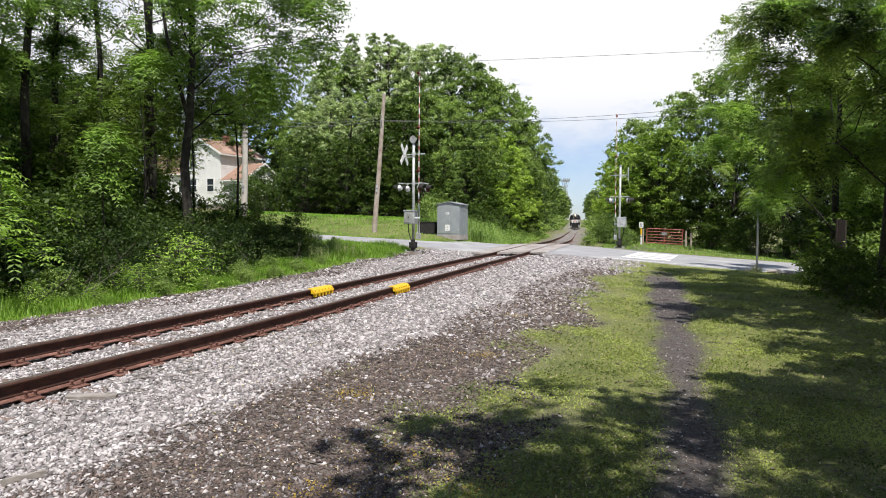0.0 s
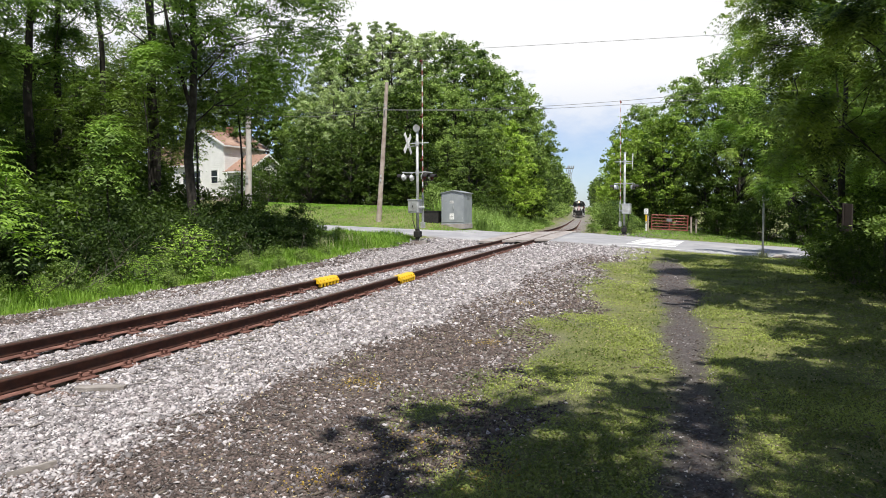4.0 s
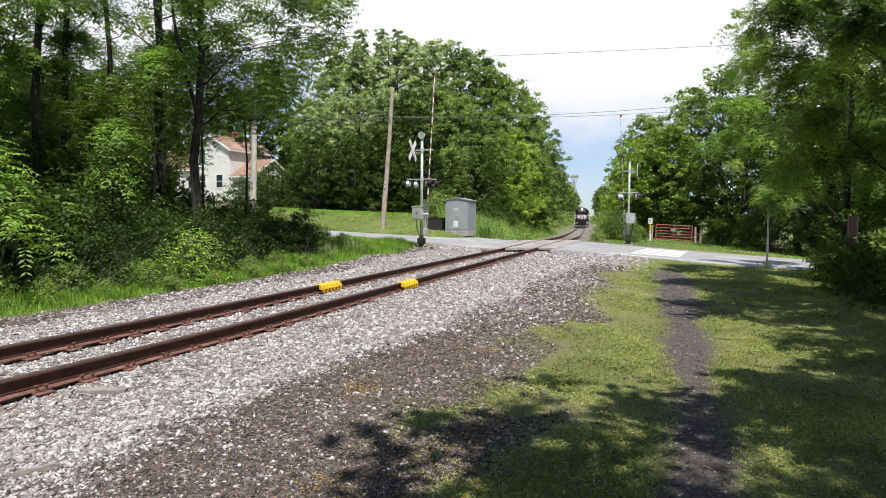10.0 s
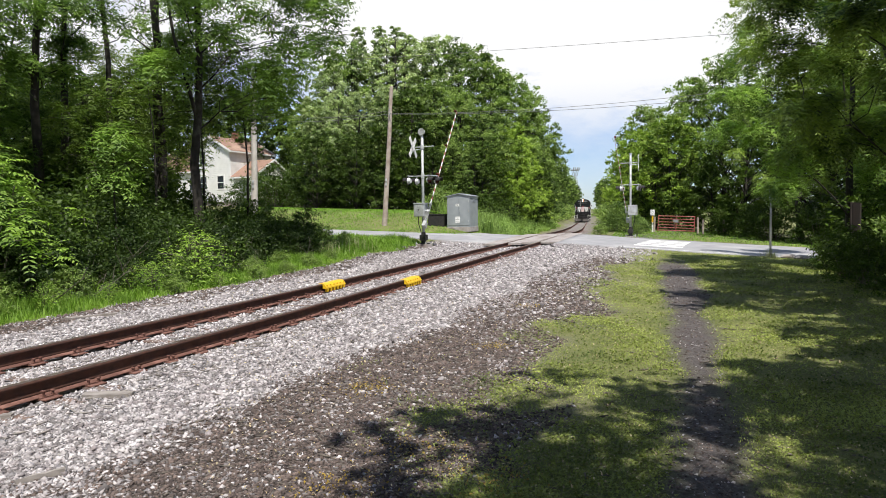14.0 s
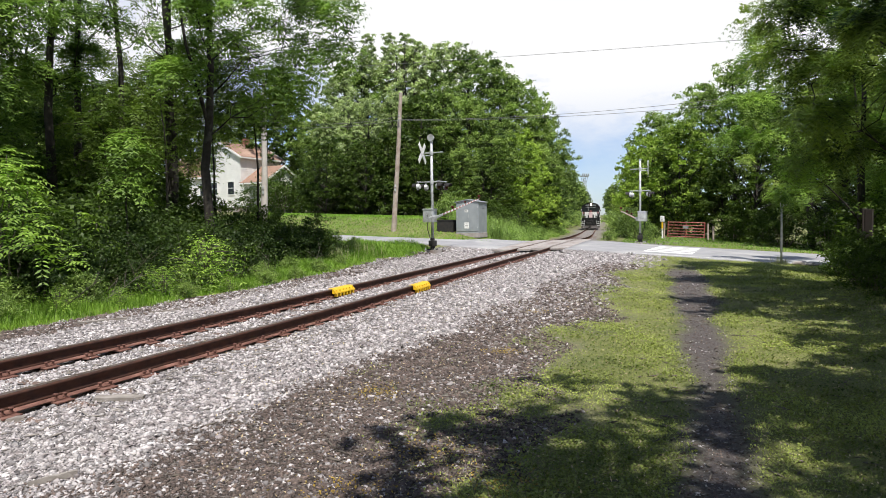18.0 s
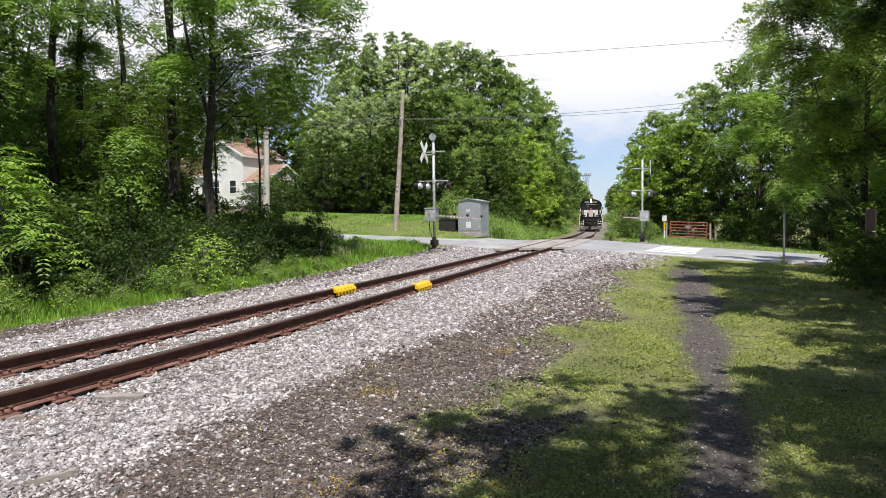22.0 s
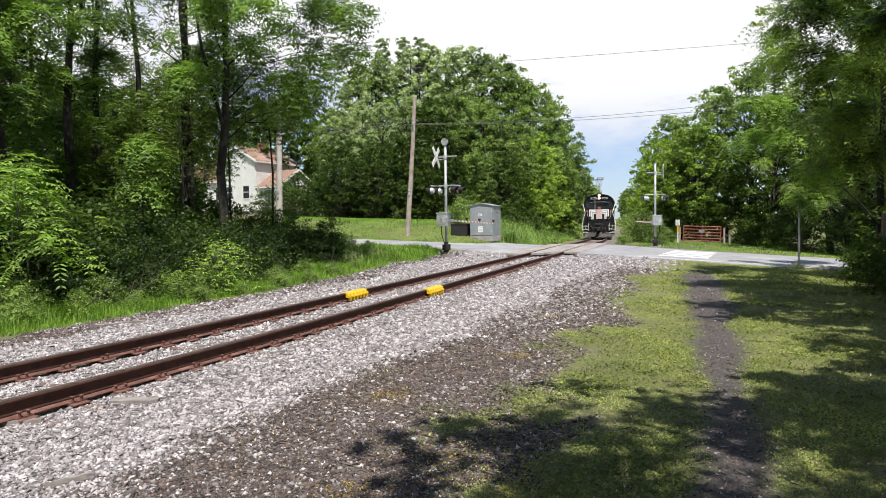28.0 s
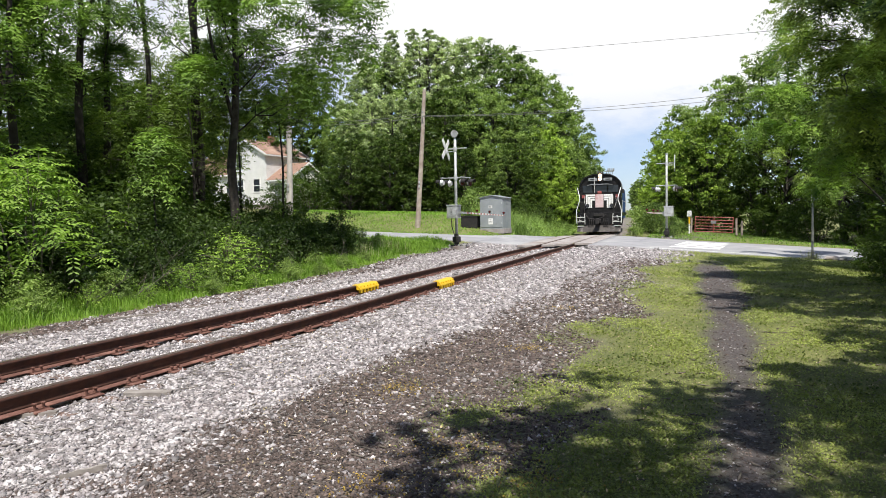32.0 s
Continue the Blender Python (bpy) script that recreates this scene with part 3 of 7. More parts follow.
# ---- track ----
def rail_sweep(name, offset, profile, s0, s1, mat, parent, label="", lift=0.0, step=None):
    s = np.concatenate([np.arange(s0, min(s1, 60), 0.6), np.arange(max(s0, 60), s1, 3.0)]) if step is None else np.arange(s0, s1 + step / 2, step)
    x, y, z, h = (np.interp(s, RAIL_S, a) for a in (RAIL_X, RAIL_Y, RAIL_Z, RAIL_HEADING))
    prof = np.array(profile)
    o = offset + prof[:, 0]
    v = np.stack([x[:, None] + o * np.cos(h)[:, None], y[:, None] - o * np.sin(h)[:, None], z[:, None] + prof[:, 1] + lift], -1)
    k = len(prof)
    i = np.arange(len(s) * k).reshape(len(s), k)
    f = np.stack([i[:-1, :], np.roll(i, -1, 1)[:-1, :], np.roll(i, -1, 1)[1:, :], i[1:, :]], -1).reshape(-1, 4)
    ob = raw(name, v.reshape(-1, 3), f, mat, parent, label)
    return ob


RAIL_FOOT = [(-0.075, -0.182), (0.075, -0.182), (0.075, -0.170), (0.022, -0.155), (-0.022, -0.155), (-0.075, -0.170)]
RAIL_WEB = [(-0.020, -0.1545), (0.020, -0.1545), (0.009, -0.140), (0.009, -0.055), (0.034, -0.042), (0.036, -0.006), (-0.036, -0.006), (-0.034, -0.042), (-0.009, -0.055), (-0.009, -0.140)]
RAIL_CAP = [(-0.036, -0.0055), (0.036, -0.0055), (0.0335, -0.001), (0.024, 0.0), (-0.024, 0.0), (-0.0335, -0.001)]
track = thing("railway_track", "single railway track with rusty brown rails on weathered ties", "railway track", kind="structure")
for side in (0.7525, -0.7525):
    # web and foot differ in rust partly for the head's shade on the web
    rail_sweep("rail", side, RAIL_WEB, -40, 410, RAIL_SHADED, track, "rusty brown steel rail, darkened for shade below its head")
    rail_sweep("rail_foot", side, RAIL_FOOT, -40, 410, RUST, track, "paler rust-coloured rail foot")
    rail_sweep("rail_head", side, RAIL_CAP, -40, 410, RAIL_HEAD, track, "worn dull rail head")


def crossing_panel(name, o0, o1, s0, s1, mat, lift):
    prof = [(o0, lift - 0.10), (o1, lift - 0.10), (o1, lift - 0.012), (o1 - 0.012, lift), (o0 + 0.012, lift), (o0, lift - 0.012)]
    s = np.linspace(s0, s1, 7)
    x, y, z, h = (np.interp(s, RAIL_S, a) for a in (RAIL_X, RAIL_Y, RAIL_Z, RAIL_HEADING))
    prof = np.array(prof)
    v = np.stack([x[:, None] + prof[:, 0] * np.cos(h)[:, None], y[:, None] - prof[:, 0] * np.sin(h)[:, None], z[:, None] + prof[:, 1]], -1)
    k = 6
    i = np.arange(len(s) * k).reshape(len(s), k)
    f = [tuple(q) for q in np.stack([i[:-1, :], np.roll(i, -1, 1)[:-1, :], np.roll(i, -1, 1)[1:, :], i[1:, :]], -1).reshape(-1, 4)]
    me = bpy.data.meshes.new(name)
    me.from_pydata([tuple(p) for p in v.reshape(-1, 3)], [], f + [tuple(i[0][::-1]), tuple(i[-1])])
    me.materials.append(mat)
    ob = new(name, me)
    ob.parent = crossing
    return ob


crossing = thing("level_crossing", "worn concrete crossing panels set between rusty rails", "level crossing", kind="structure")
CROSS_S = float(beside_track(*road_point(np.array([mid_su[10]]), np.array([5.0]))[0][:2])[0])
for o0, o1 in ((-0.63, -0.005), (0.005, 0.63), (-1.70, -0.80), (0.80, 1.70)):
    for k in range(4):
        a = CROSS_S - 5.6 + k * 2.8
        slant = 1.0 + 0.75 * (o0 + o1) / 2
        crossing_panel("concrete_panel", o0, o1, a + slant + 0.01, a + slant + 2.79, CONCRETE, -0.002)


# ---- plants: meshes of leaves and limbs ----
def leaf_quads(rng, at, size, outward=None, flat=0.5, aspect=0.55):
    """Folded four-point leaves at the places given; returns vertices and faces."""
    n = len(at)
    d = rng.normal(size=(n, 3))
    d[:, 2] *= 0.6
    d[:, 2] -= 0.25
    d /= np.linalg.norm(d, axis=1)[:, None]
    nrm = rng.normal(size=(n, 3)) * (1 - flat)
    nrm[:, 2] += flat
    if outward is not None:
        nrm += outward * flat * 0.8
    side = np.cross(d, nrm)
    side /= np.linalg.norm(side, axis=1)[:, None] + 1e-9
    up = np.cross(side, d)
    sz = size * rng.uniform(0.65, 1.3, size=(n, 1))
    w = sz * aspect * 0.5
    fold = up * w * 0.5
    v = np.stack([at - d * sz * 0.5, at + side * w - d * sz * 0.05 + fold, at + d * sz * 0.5, at - side * w - d * sz * 0.05 + fold], 1)
    return v.reshape(-1, 3), np.arange(4 * n).reshape(n, 4)


def frond_quads(rng, at, out, length=0.42, pairs=6, leaflet=0.13, droop=0.5):
    """Pinnate leaves: paired leaflets along a drooping stalk that starts at each place and heads along out."""
    n = len(at)
    out = out / (np.linalg.norm(out, axis=1)[:, None] + 1e-9)
    side = np.cross(out, np.array((0, 0, 1.0)))
    side /= np.linalg.norm(side, axis=1)[:, None] + 1e-9
    ln = length * rng.uniform(0.7, 1.25, size=(n, 1))
    vs = []
    for k in range(pairs):
        t = (k + 1) / pairs
        p = at + out * ln * t + np.array((0, 0, -1.0)) * ln * droop * t * t
        ax = out + np.array((0, 0, -2.0)) * droop * t
        ax /= np.linalg.norm(ax, axis=1)[:, None]
        size = leaflet * (1.15 - 0.45 * t) * rng.uniform(0.8, 1.2, size=(n, 1))
        for sg in (-1, 1):
            d = side * sg * 0.9 + ax * 0.55 + np.array((0, 0, -1.0)) * rng.uniform(0.0, 0.5, size=(n, 1))
            d /= np.linalg.norm(d, axis=1)[:, None]
            w = np.cross(d, np.cross(side * sg, ax) * sg)
            w /= np.linalg.norm(w, axis=1)[:, None] + 1e-9
            lift = np.cross(w, d) * size * 0.08
            vs.append(np.stack([p, p + d * size * 0.45 + w * size * 0.17 + lift, p + d * size, p + d * size * 0.45 - w * size * 0.17 + lift], 1))
    v = np.concatenate(vs, 0).reshape(-1, 3)
    return v, np.arange(len(v)).reshape(-1, 4)


def shoots(rng, centre, reach, count, per, squash=0.6, spread=0.16):
    """Leafy shoot tips on the outside of a leaf mass; gives the root and the heading of every leaf on them."""
    d = rng.normal(size=(count, 3))
    d[:, 2] += 0.25
    d /= np.linalg.norm(d, axis=1)[:, None]
    tip = centre + d * reach * rng.uniform(0.45, 1.0, size=(count, 1)) * np.array((1, 1, squash))
    axis_ = d + np.array((0, 0, 0.55))
    axis_ /= np.linalg.norm(axis_, axis=1)[:, None]
    tip, axis_ = np.repeat(tip, per, 0), np.repeat(axis_, per, 0)
    turn = rng.normal(size=tip.shape)
    turn -= axis_ * (turn * axis_).sum(1)[:, None]
    turn /= np.linalg.norm(turn, axis=1)[:, None] + 1e-9
    return tip - axis_ * rng.random((len(tip), 1)) * spread * 2 + turn * spread * 0.15, turn * 0.95 + axis_ * rng.uniform(-0.05, 0.6, size=(len(tip), 1))


def limb_mesh(limbs, sides=7):
    """Tapered bent limbs as one mesh; each limb is (points, radii)."""
    vs, fs, base = [], [], 0
    for pts, rad in limbs:
        pts, rad = np.asarray(pts, float), np.asarray(rad, float)
        d = np.gradient(pts, axis=0)
        d /= np.linalg.norm(d, axis=1)[:, None] + 1e-9
        ref = np.array((1.0, 0.13, 0.07))
        a = np.cross(d, ref)
        a /= np.linalg.norm(a, axis=1)[:, None] + 1e-9
        b = np.cross(d, a)
        ang = np.arange(sides) * math.tau / sides
        ring = pts[:, None] + (a[:, None] * np.cos(ang)[None, :, None] + b[:, None] * np.sin(ang)[None, :, None]) * rad[:, None, None]
        vs.append(ring.reshape(-1, 3))
        i = np.arange(len(pts) * sides).reshape(len(pts), sides) + base
        fs.append(np.stack([i[:-1], np.roll(i, -1, 1)[:-1], np.roll(i, -1, 1)[1:], i[1:]], -1).reshape(-1, 4))
        base += len(pts) * sides
    return np.concatenate(vs), np.concatenate(fs)


def bend(rng, a, b, n=6, sag=0.12, wob=0.05):
    a, b = np.asarray(a, float), np.asarray(b, float)
    t = np.linspace(0, 1, n)[:, None]
    p = a + (b - a) * t
    ln = np.linalg.norm(b - a)
    p = p + np.array((0, 0, 1.0)) * np.sin(t * math.pi) * ln * sag
    w = np.cumsum(rng.normal(size=(n, 3)), 0) * ln * wob / n ** 0.5
    w -= w[0] + (w[-1] - w[0]) * t
    return p + w


def tree(name, label, seed, height, radius, base, leaf_mat, leaves, leaf_size, trunk_r=0.16, lobes=20, lobe_r=None, fronds=False,
         crown_bias=(0, 0), group="", thin=0.0, bark=None, forked=0, category="tree", twigs=2, sides=7, pairs=3):
    """A broadleaf tree: tapered trunk, limbs out to the leaf masses, many small leaves with gaps between the masses."""
    rng = np.random.default_rng(seed)
    ob = thing(name, label, category, group=group)
    ch = height - base
    lobe_r = lobe_r or radius * 0.42
    centres = []
    for k in range(lobes):
        t = (k + 0.5) / lobes
        zz = base + ch * (0.06 + 0.86 * t)
        prof = math.sin(math.pi * min(1, 0.16 + 0.80 * t)) ** 0.75
        r = radius * prof * (0.45 + 0.5 * rng.random() ** 0.6)
        an = k * 2.399 + rng.uniform(-0.5, 0.5)
        centres.append((math.cos(an) * r + crown_bias[0] * prof, math.sin(an) * r + crown_bias[1] * prof, zz))
    centres = np.array(centres)
    limbs = []
    lean = rng.normal(size=2) * height * 0.02
    top = np.array((lean[0], lean[1], height * 0.86))
    tr = bend(rng, (0, 0, -0.3), top, 9, 0, 0.018)
    limbs.append((tr, trunk_r * np.linspace(1.15, 0.22, 9) ** 1.0))
    for f in range(forked):
        h0 = base * (rng.uniform(0.8, 1.05) if fronds else rng.uniform(0.5, 0.9))
        p0 = np.array([np.interp(h0, tr[:, 2], tr[:, i]) for i in range(3)])
        an = rng.uniform(0, math.tau)
        p1 = np.array((math.cos(an) * radius * 0.5, math.sin(an) * radius * 0.5, height * rng.uniform(0.7, 0.9)))
        limbs.append((bend(rng, p0, p1, 7, 0.05, 0.04), trunk_r * np.linspace(0.42, 0.10, 7)))
    boughs = []
    for i, c in enumerate(centres):
        reach = np.hypot(c[0], c[1])
        h0 = max(base * (0.8 if fronds else 0.55), c[2] - reach * (rng.uniform(0.15, 0.6) if fronds else rng.uniform(0.5, 1.0)) - 0.05 * ch)
        p0 = np.array([np.interp(h0, tr[:, 2], tr[:, i]) for i in range(3)])
        r0 = trunk_r * max(0.12, (0.26 if fronds else 0.5) * (1 - h0 / height))
        if fronds and i % 4 and boughs:
            # side branches leave the nearest bough, not the trunk
            near = np.concatenate([b[2:] for b in boughs])
            gap = near - c
            p0 = near[np.argmin((gap ** 2).sum(1) + 6 * np.maximum(0, gap[:, 2]) ** 2)]
            r0 *= 0.45
        main = bend(rng, p0, c, 6, 0.06, 0.13 if fronds else 0.06)
        if i % 4 == 0:
            boughs.append(main)
        limbs.append((main, np.linspace(r0, 0.012, 6)))
        for _ in range(twigs):
            q = main[rng.integers(2, 5)]
            limbs.append((bend(rng, q, c + rng.normal(size=3) * lobe_r * (0.36 if fronds else 0.7), 4, 0.03, 0.06), np.linspace(r0 * 0.35 + 0.004, 0.006, 4)))
    v, f = limb_mesh(limbs, sides)
    raw("trunk", v, f, bark or BARK, ob)
    per = np.maximum(1, (leaves * rng.dirichlet(np.full(lobes, 14.0))).astype(int))
    at, out = [], []
    for c, n in zip(centres, per):
        if fronds:
            p, o = shoots(rng, np.array(c), lobe_r, max(4, n // 9), 9, 0.55)
        else:
            subs = max(6, n // 34)
            sd = rng.normal(size=(subs, 3))
            sd /= np.linalg.norm(sd, axis=1)[:, None]
            sc = c + sd * lobe_r * (rng.random((subs, 1)) ** 0.35) * np.array((1, 1, 0.74))
            p = sc[rng.integers(0, subs, n)] + rng.normal(size=(n, 3)) * lobe_r * 0.15 * np.array((1, 1, 0.6))
            o = p - np.array(c)
        at.append(p)
        out.append(o)
    at, out = np.concatenate(at), np.concatenate(out)
    out /= np.linalg.norm(out, axis=1)[:, None] + 1e-9
    if fronds:
        v, f = frond_quads(rng, at, out, leaflet=leaf_size, length=leaf_size * (2.7 if pairs < 5 else 3.6), pairs=pairs, droop=0.45)
    else:
        v, f = leaf_quads(rng, at, leaf_size, out)
    raw("crown", v, f, leaf_mat, ob)
    return ob


def bush(name, label, seed, height, radius, leaf_mat, leaves, leaf_size, group="", category="shrub"):
    """A shrub: several stems from the ground, leaf masses down to the foot."""
    rng = np.random.default_rng(seed)
    ob = thing(name, label, category, group=group)
    n = 16
    limbs, at, out = [], [], []
    per = np.maximum(3, (leaves * rng.dirichlet(np.full(n, 5.0))).astype(int))
    for k in range(n):
        an, t = k * 2.399, (k + 0.5) / n
        zz = height * (0.12 + 0.78 * t)
        r = radius * (0.25 + 0.7 * rng.random()) * math.sin(math.pi * (0.28 + 0.66 * t)) ** 0.6
        c = np.array((math.cos(an) * r, math.sin(an) * r, zz))
        limbs.append((bend(rng, (math.cos(an) * radius * 0.12, math.sin(an) * radius * 0.12, -0.15), c, 6, 0.05, 0.06), np.linspace(0.012 + height * 0.006, 0.004, 6)))
        lr = radius * 0.42
        subs = c + rng.normal(size=(9, 3)) * lr * np.array((0.60, 0.60, 0.42))
        p = subs[rng.integers(0, 9, per[k])] + rng.normal(size=(per[k], 3)) * lr * np.array((0.22, 0.22, 0.13))
        p[:, 2] = np.maximum(p[:, 2], 0.03)
        at.append(p)
        out.append(p - c * np.array((0.5, 0.5, 0.8)))
    v, f = limb_mesh(limbs, 5)
    raw("stem", v, f, BARK_PALE, ob)
    at, out = np.concatenate(at), np.concatenate(out)
    out /= np.linalg.norm(out, axis=1)[:, None] + 1e-9
    v, f = leaf_quads(rng, at, leaf_size, out)
    raw("foliage", v, f, leaf_mat, ob)
    return ob


def umbrella_shrub(name, label, seed, height, radius, leaf_mat, stems=9, leaves=13, leaflet=0.17, pairs=6, low=0.35, group="", category="shrub"):
    """A shrub of bare stems, each ending in whorls of long pinnate leaves that arch out and droop."""
    rng = np.random.default_rng(seed)
    ob = thing(name, label, category, group=group)
    limbs, at, out = [], [], []
    for k in range(stems):
        an, t = k * 2.399 + rng.uniform(-0.3, 0.3), (k + 0.5) / stems
        r = radius * (0.9 - 0.75 * t) * rng.uniform(0.8, 1.2)
        c = np.array((math.cos(an) * r, math.sin(an) * r, height * (low + (1 - low) * t) * rng.uniform(0.92, 1.04)))
        stem = bend(rng, (math.cos(an) * radius * 0.1, math.sin(an) * radius * 0.1, -0.15), c, 7, 0.06, 0.05)
        limbs.append((stem, np.linspace(0.016 + height * 0.005, 0.007, 7)))
        tips = [c] + [stem[-2] + rng.normal(size=3) * (0.35, 0.35, 0.12) for _ in range(3)]
        for j, tip in enumerate(tips):
            if j:
                limbs.append((bend(rng, stem[-3], tip, 4, 0.05, 0.04), np.linspace(0.010, 0.005, 4)))
            m = leaves if j == 0 else leaves * 2 // 3
            ang = np.arange(m) * 2.399 + rng.uniform(0, 6)
            rise = np.linspace(-0.15, 0.75, m)
            at.append(tip + np.stack([np.zeros(m), np.zeros(m), np.linspace(-0.22, 0.02, m)], -1))
            out.append(np.stack([np.cos(ang), np.sin(ang), rise], -1) + rng.normal(size=(m, 3)) * 0.12)
    v, f = limb_mesh(limbs, 5)
    raw("stem", v, f, BARK_PALE, ob)
    v, f = frond_quads(rng, np.concatenate(at), np.concatenate(out), leaflet=leaflet, length=leaflet * 3.3, pairs=pairs, droop=0.5)
    raw("foliage", v, f, leaf_mat, ob)
    return ob


def plant(ob, x, y, turn=0.0, size=1.0, z=None):
    m = pose(x, y, (ground_z(x, y) if z is None else z) - 0.02, 0, 0, turn)
    ob.matrix_basis = m @ Matrix.Diagonal((size, size, size, 1))
    return ob


def plant_copy(ob, x, y, turn=0.0, size=1.0):
    keep = tuple(ob.scale)
    ob.scale = (size, size, size)
    c = copy_thing(ob, pose(x, y, ground_z(x, y) - 0.02, 0, 0, turn))
    ob.scale = keep
    return c


# ---- woods ----
rnd = random.Random(7)
# tall open trees behind the verge
TALL = [(-8.9, 23.0, 17.0, 3.6, 5.0, 0.17, 11, 2.4, 8600), (-11.6, 26.0, 18.5, 3.3, 6.8, 0.22, 12, 0.6, 2600), (-13.9, 27.2, 18.0, 2.5, 9.0, 0.15, 13, 0, 700),
        (-14.9, 26.0, 18.0, 2.7, 8.4, 0.16, 14, -0.4, 1100), (-15.3, 24.4, 17.5, 3.1, 6.2, 0.18, 15, -1.2, 4300), (-18.6, 27.2, 16.5, 3.8, 4.6, 0.14, 17, 0, 2600),
        (-17.2, 22.4, 14.5, 3.2, 3.4, 0.13, 18, -0.6, 5000), (-13.9, 18.8, 13.5, 2.8, 5.0, 0.15, 20, -0.8, 4000)]
for x, y, hgt, rad, base, tr, seed, bias, count in TALL:
    plant(tree("ash_tree", "tall slender ash tree with dark bark and an open crown", seed, hgt, rad, base, LEAF_ASH, count, 0.20, tr, 42 if seed == 11 else 26, 1.05 if seed == 11 else 0.85,
               fronds=True, group="tall trees behind the verge", forked=1, crown_bias=(bias, 0)), x, y)
# young ash growth between the tall trunks
for x, y, hgt, rad, base, seed, count, reach in ((-9.6, 18.9, 4.7, 0.5, 2.6, 25, 210, 0.55), (-15.6, 21.0, 8.0, 1.8, 2.0, 26, 1000, 0.9), (-18.5, 25.0, 9.5, 2.4, 2.4, 28, 1100, 0.95)):
    plant(tree("young_ash_tree", "young ash tree with bright leaves between taller trunks", seed, hgt, rad, base, LEAF_ASH, count, 0.18, 0.05, 12, reach,
               fronds=True, group="young trees behind the verge"), x, y)
# trees in the shade behind them; a second leaf colour stands for the shading
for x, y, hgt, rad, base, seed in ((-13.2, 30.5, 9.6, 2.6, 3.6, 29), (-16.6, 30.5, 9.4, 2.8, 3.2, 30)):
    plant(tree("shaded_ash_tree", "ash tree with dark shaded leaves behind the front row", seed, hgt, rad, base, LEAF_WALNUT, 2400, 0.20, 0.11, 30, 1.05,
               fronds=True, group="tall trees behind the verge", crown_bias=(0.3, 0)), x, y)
# darker thicket leaves carry the shade between the trunks in their colour
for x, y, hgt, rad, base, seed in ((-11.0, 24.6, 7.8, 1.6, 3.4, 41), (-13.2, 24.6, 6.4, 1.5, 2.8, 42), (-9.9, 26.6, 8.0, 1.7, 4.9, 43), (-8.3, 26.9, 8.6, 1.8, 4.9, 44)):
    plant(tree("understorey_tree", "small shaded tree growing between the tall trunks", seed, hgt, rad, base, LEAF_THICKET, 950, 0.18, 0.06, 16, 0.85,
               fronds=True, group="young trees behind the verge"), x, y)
wood = [tree("woodland_tree", "full green broadleaf tree in the wood", 31, 17, 4.9, 1.2, LEAF_WOOD, 15000, 0.29, 0.22, 56, 1.45, group="woodland trees", twigs=1, sides=5),
        tree("woodland_tree", "full green broadleaf tree in the wood", 32, 16, 4.4, 0.8, LEAF_WOOD, 14000, 0.28, 0.20, 52, 1.35, group="woodland trees", twigs=1, sides=5),
        tree("poplar_tree", "pale silvery-green poplar tree in the wood", 33, 20, 3.9, 1.4, LEAF_PALE, 16500, 0.28, 0.22, 64, 1.2, group="woodland trees", twigs=1, sides=5),
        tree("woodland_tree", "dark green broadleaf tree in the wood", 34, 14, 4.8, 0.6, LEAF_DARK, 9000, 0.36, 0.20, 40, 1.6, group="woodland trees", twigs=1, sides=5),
        tree("young_tree", "bright green young tree with low branches", 35, 10, 3.4, 0.3, LEAF_YOUNG, 10500, 0.25, 0.12, 44, 1.1, group="woodland trees", twigs=1, sides=5),
        tree("lineside_tree", "green broadleaf tree beside the distant track", 36, 16, 4.6, 0.8, LEAF_WOOD, 4200, 0.54, 0.2, 40, 1.5, group="woodland trees", twigs=0, sides=4),
        tree("lineside_tree", "dark green broadleaf tree beside the distant track", 37, 15, 4.7, 0.8, LEAF_DARK, 4000, 0.54, 0.2, 40, 1.5, group="woodland trees", twigs=0, sides=4),
        tree("poplar_tree", "narrow silvery-green poplar with a pointed top", 38, 20, 1.25, 5.0, LEAF_PALE, 7000, 0.24, 0.16, 46, 0.62, group="woodland trees", twigs=1, sides=5)]
placed = set()


def grow(kind, x, y, size, turn=None):
    turn = rnd.uniform(0, 360) if turn is None else turn
    if kind in placed:
        return plant_copy(wood[kind], x, y, turn, size)
    placed.add(kind)
    wood[kind].scale = (size, size, size)
    wood[kind].matrix_basis = pose(x, y, ground_z(x, y) - 0.02, 0, 0, turn) @ Matrix.Diagonal((size, size, size, 1))
    return wood[kind]


# the big stand beyond the road, its front and its back rows
for kind, x, y, size in [(2, -11.9, 66, 0.75), (0, -10.6, 69, 0.94), (2, -9.6, 72, 0.91), (2, -6.4, 70, 0.92), (2, -4.1, 72, 0.95), (2, -1.6, 70, 0.95), (0, 0.7, 70, 1.10), (1, 3.1, 70, 1.11), (0, 5.1, 70, 0.96), (1, 7.2, 72, 0.94), (0, 8.8, 74, 0.79), (2, -10.6, 61, 0.55), (2, -8.6, 62, 0.57), (2, -6.1, 62, 0.6), (3, -3.8, 60, 0.8), (0, -1.6, 61, 0.74), (0, 0.8, 60, 0.7), (1, 3.0, 60, 0.67), (4, 5.1, 62, 0.94), (3, -1.7, 56, 0.4), (1, 1.9, 56, 0.4), (4, 3.8, 58, 0.58), (4, 6.9, 66, 0.76)]:
    grow(kind, x, y, size)
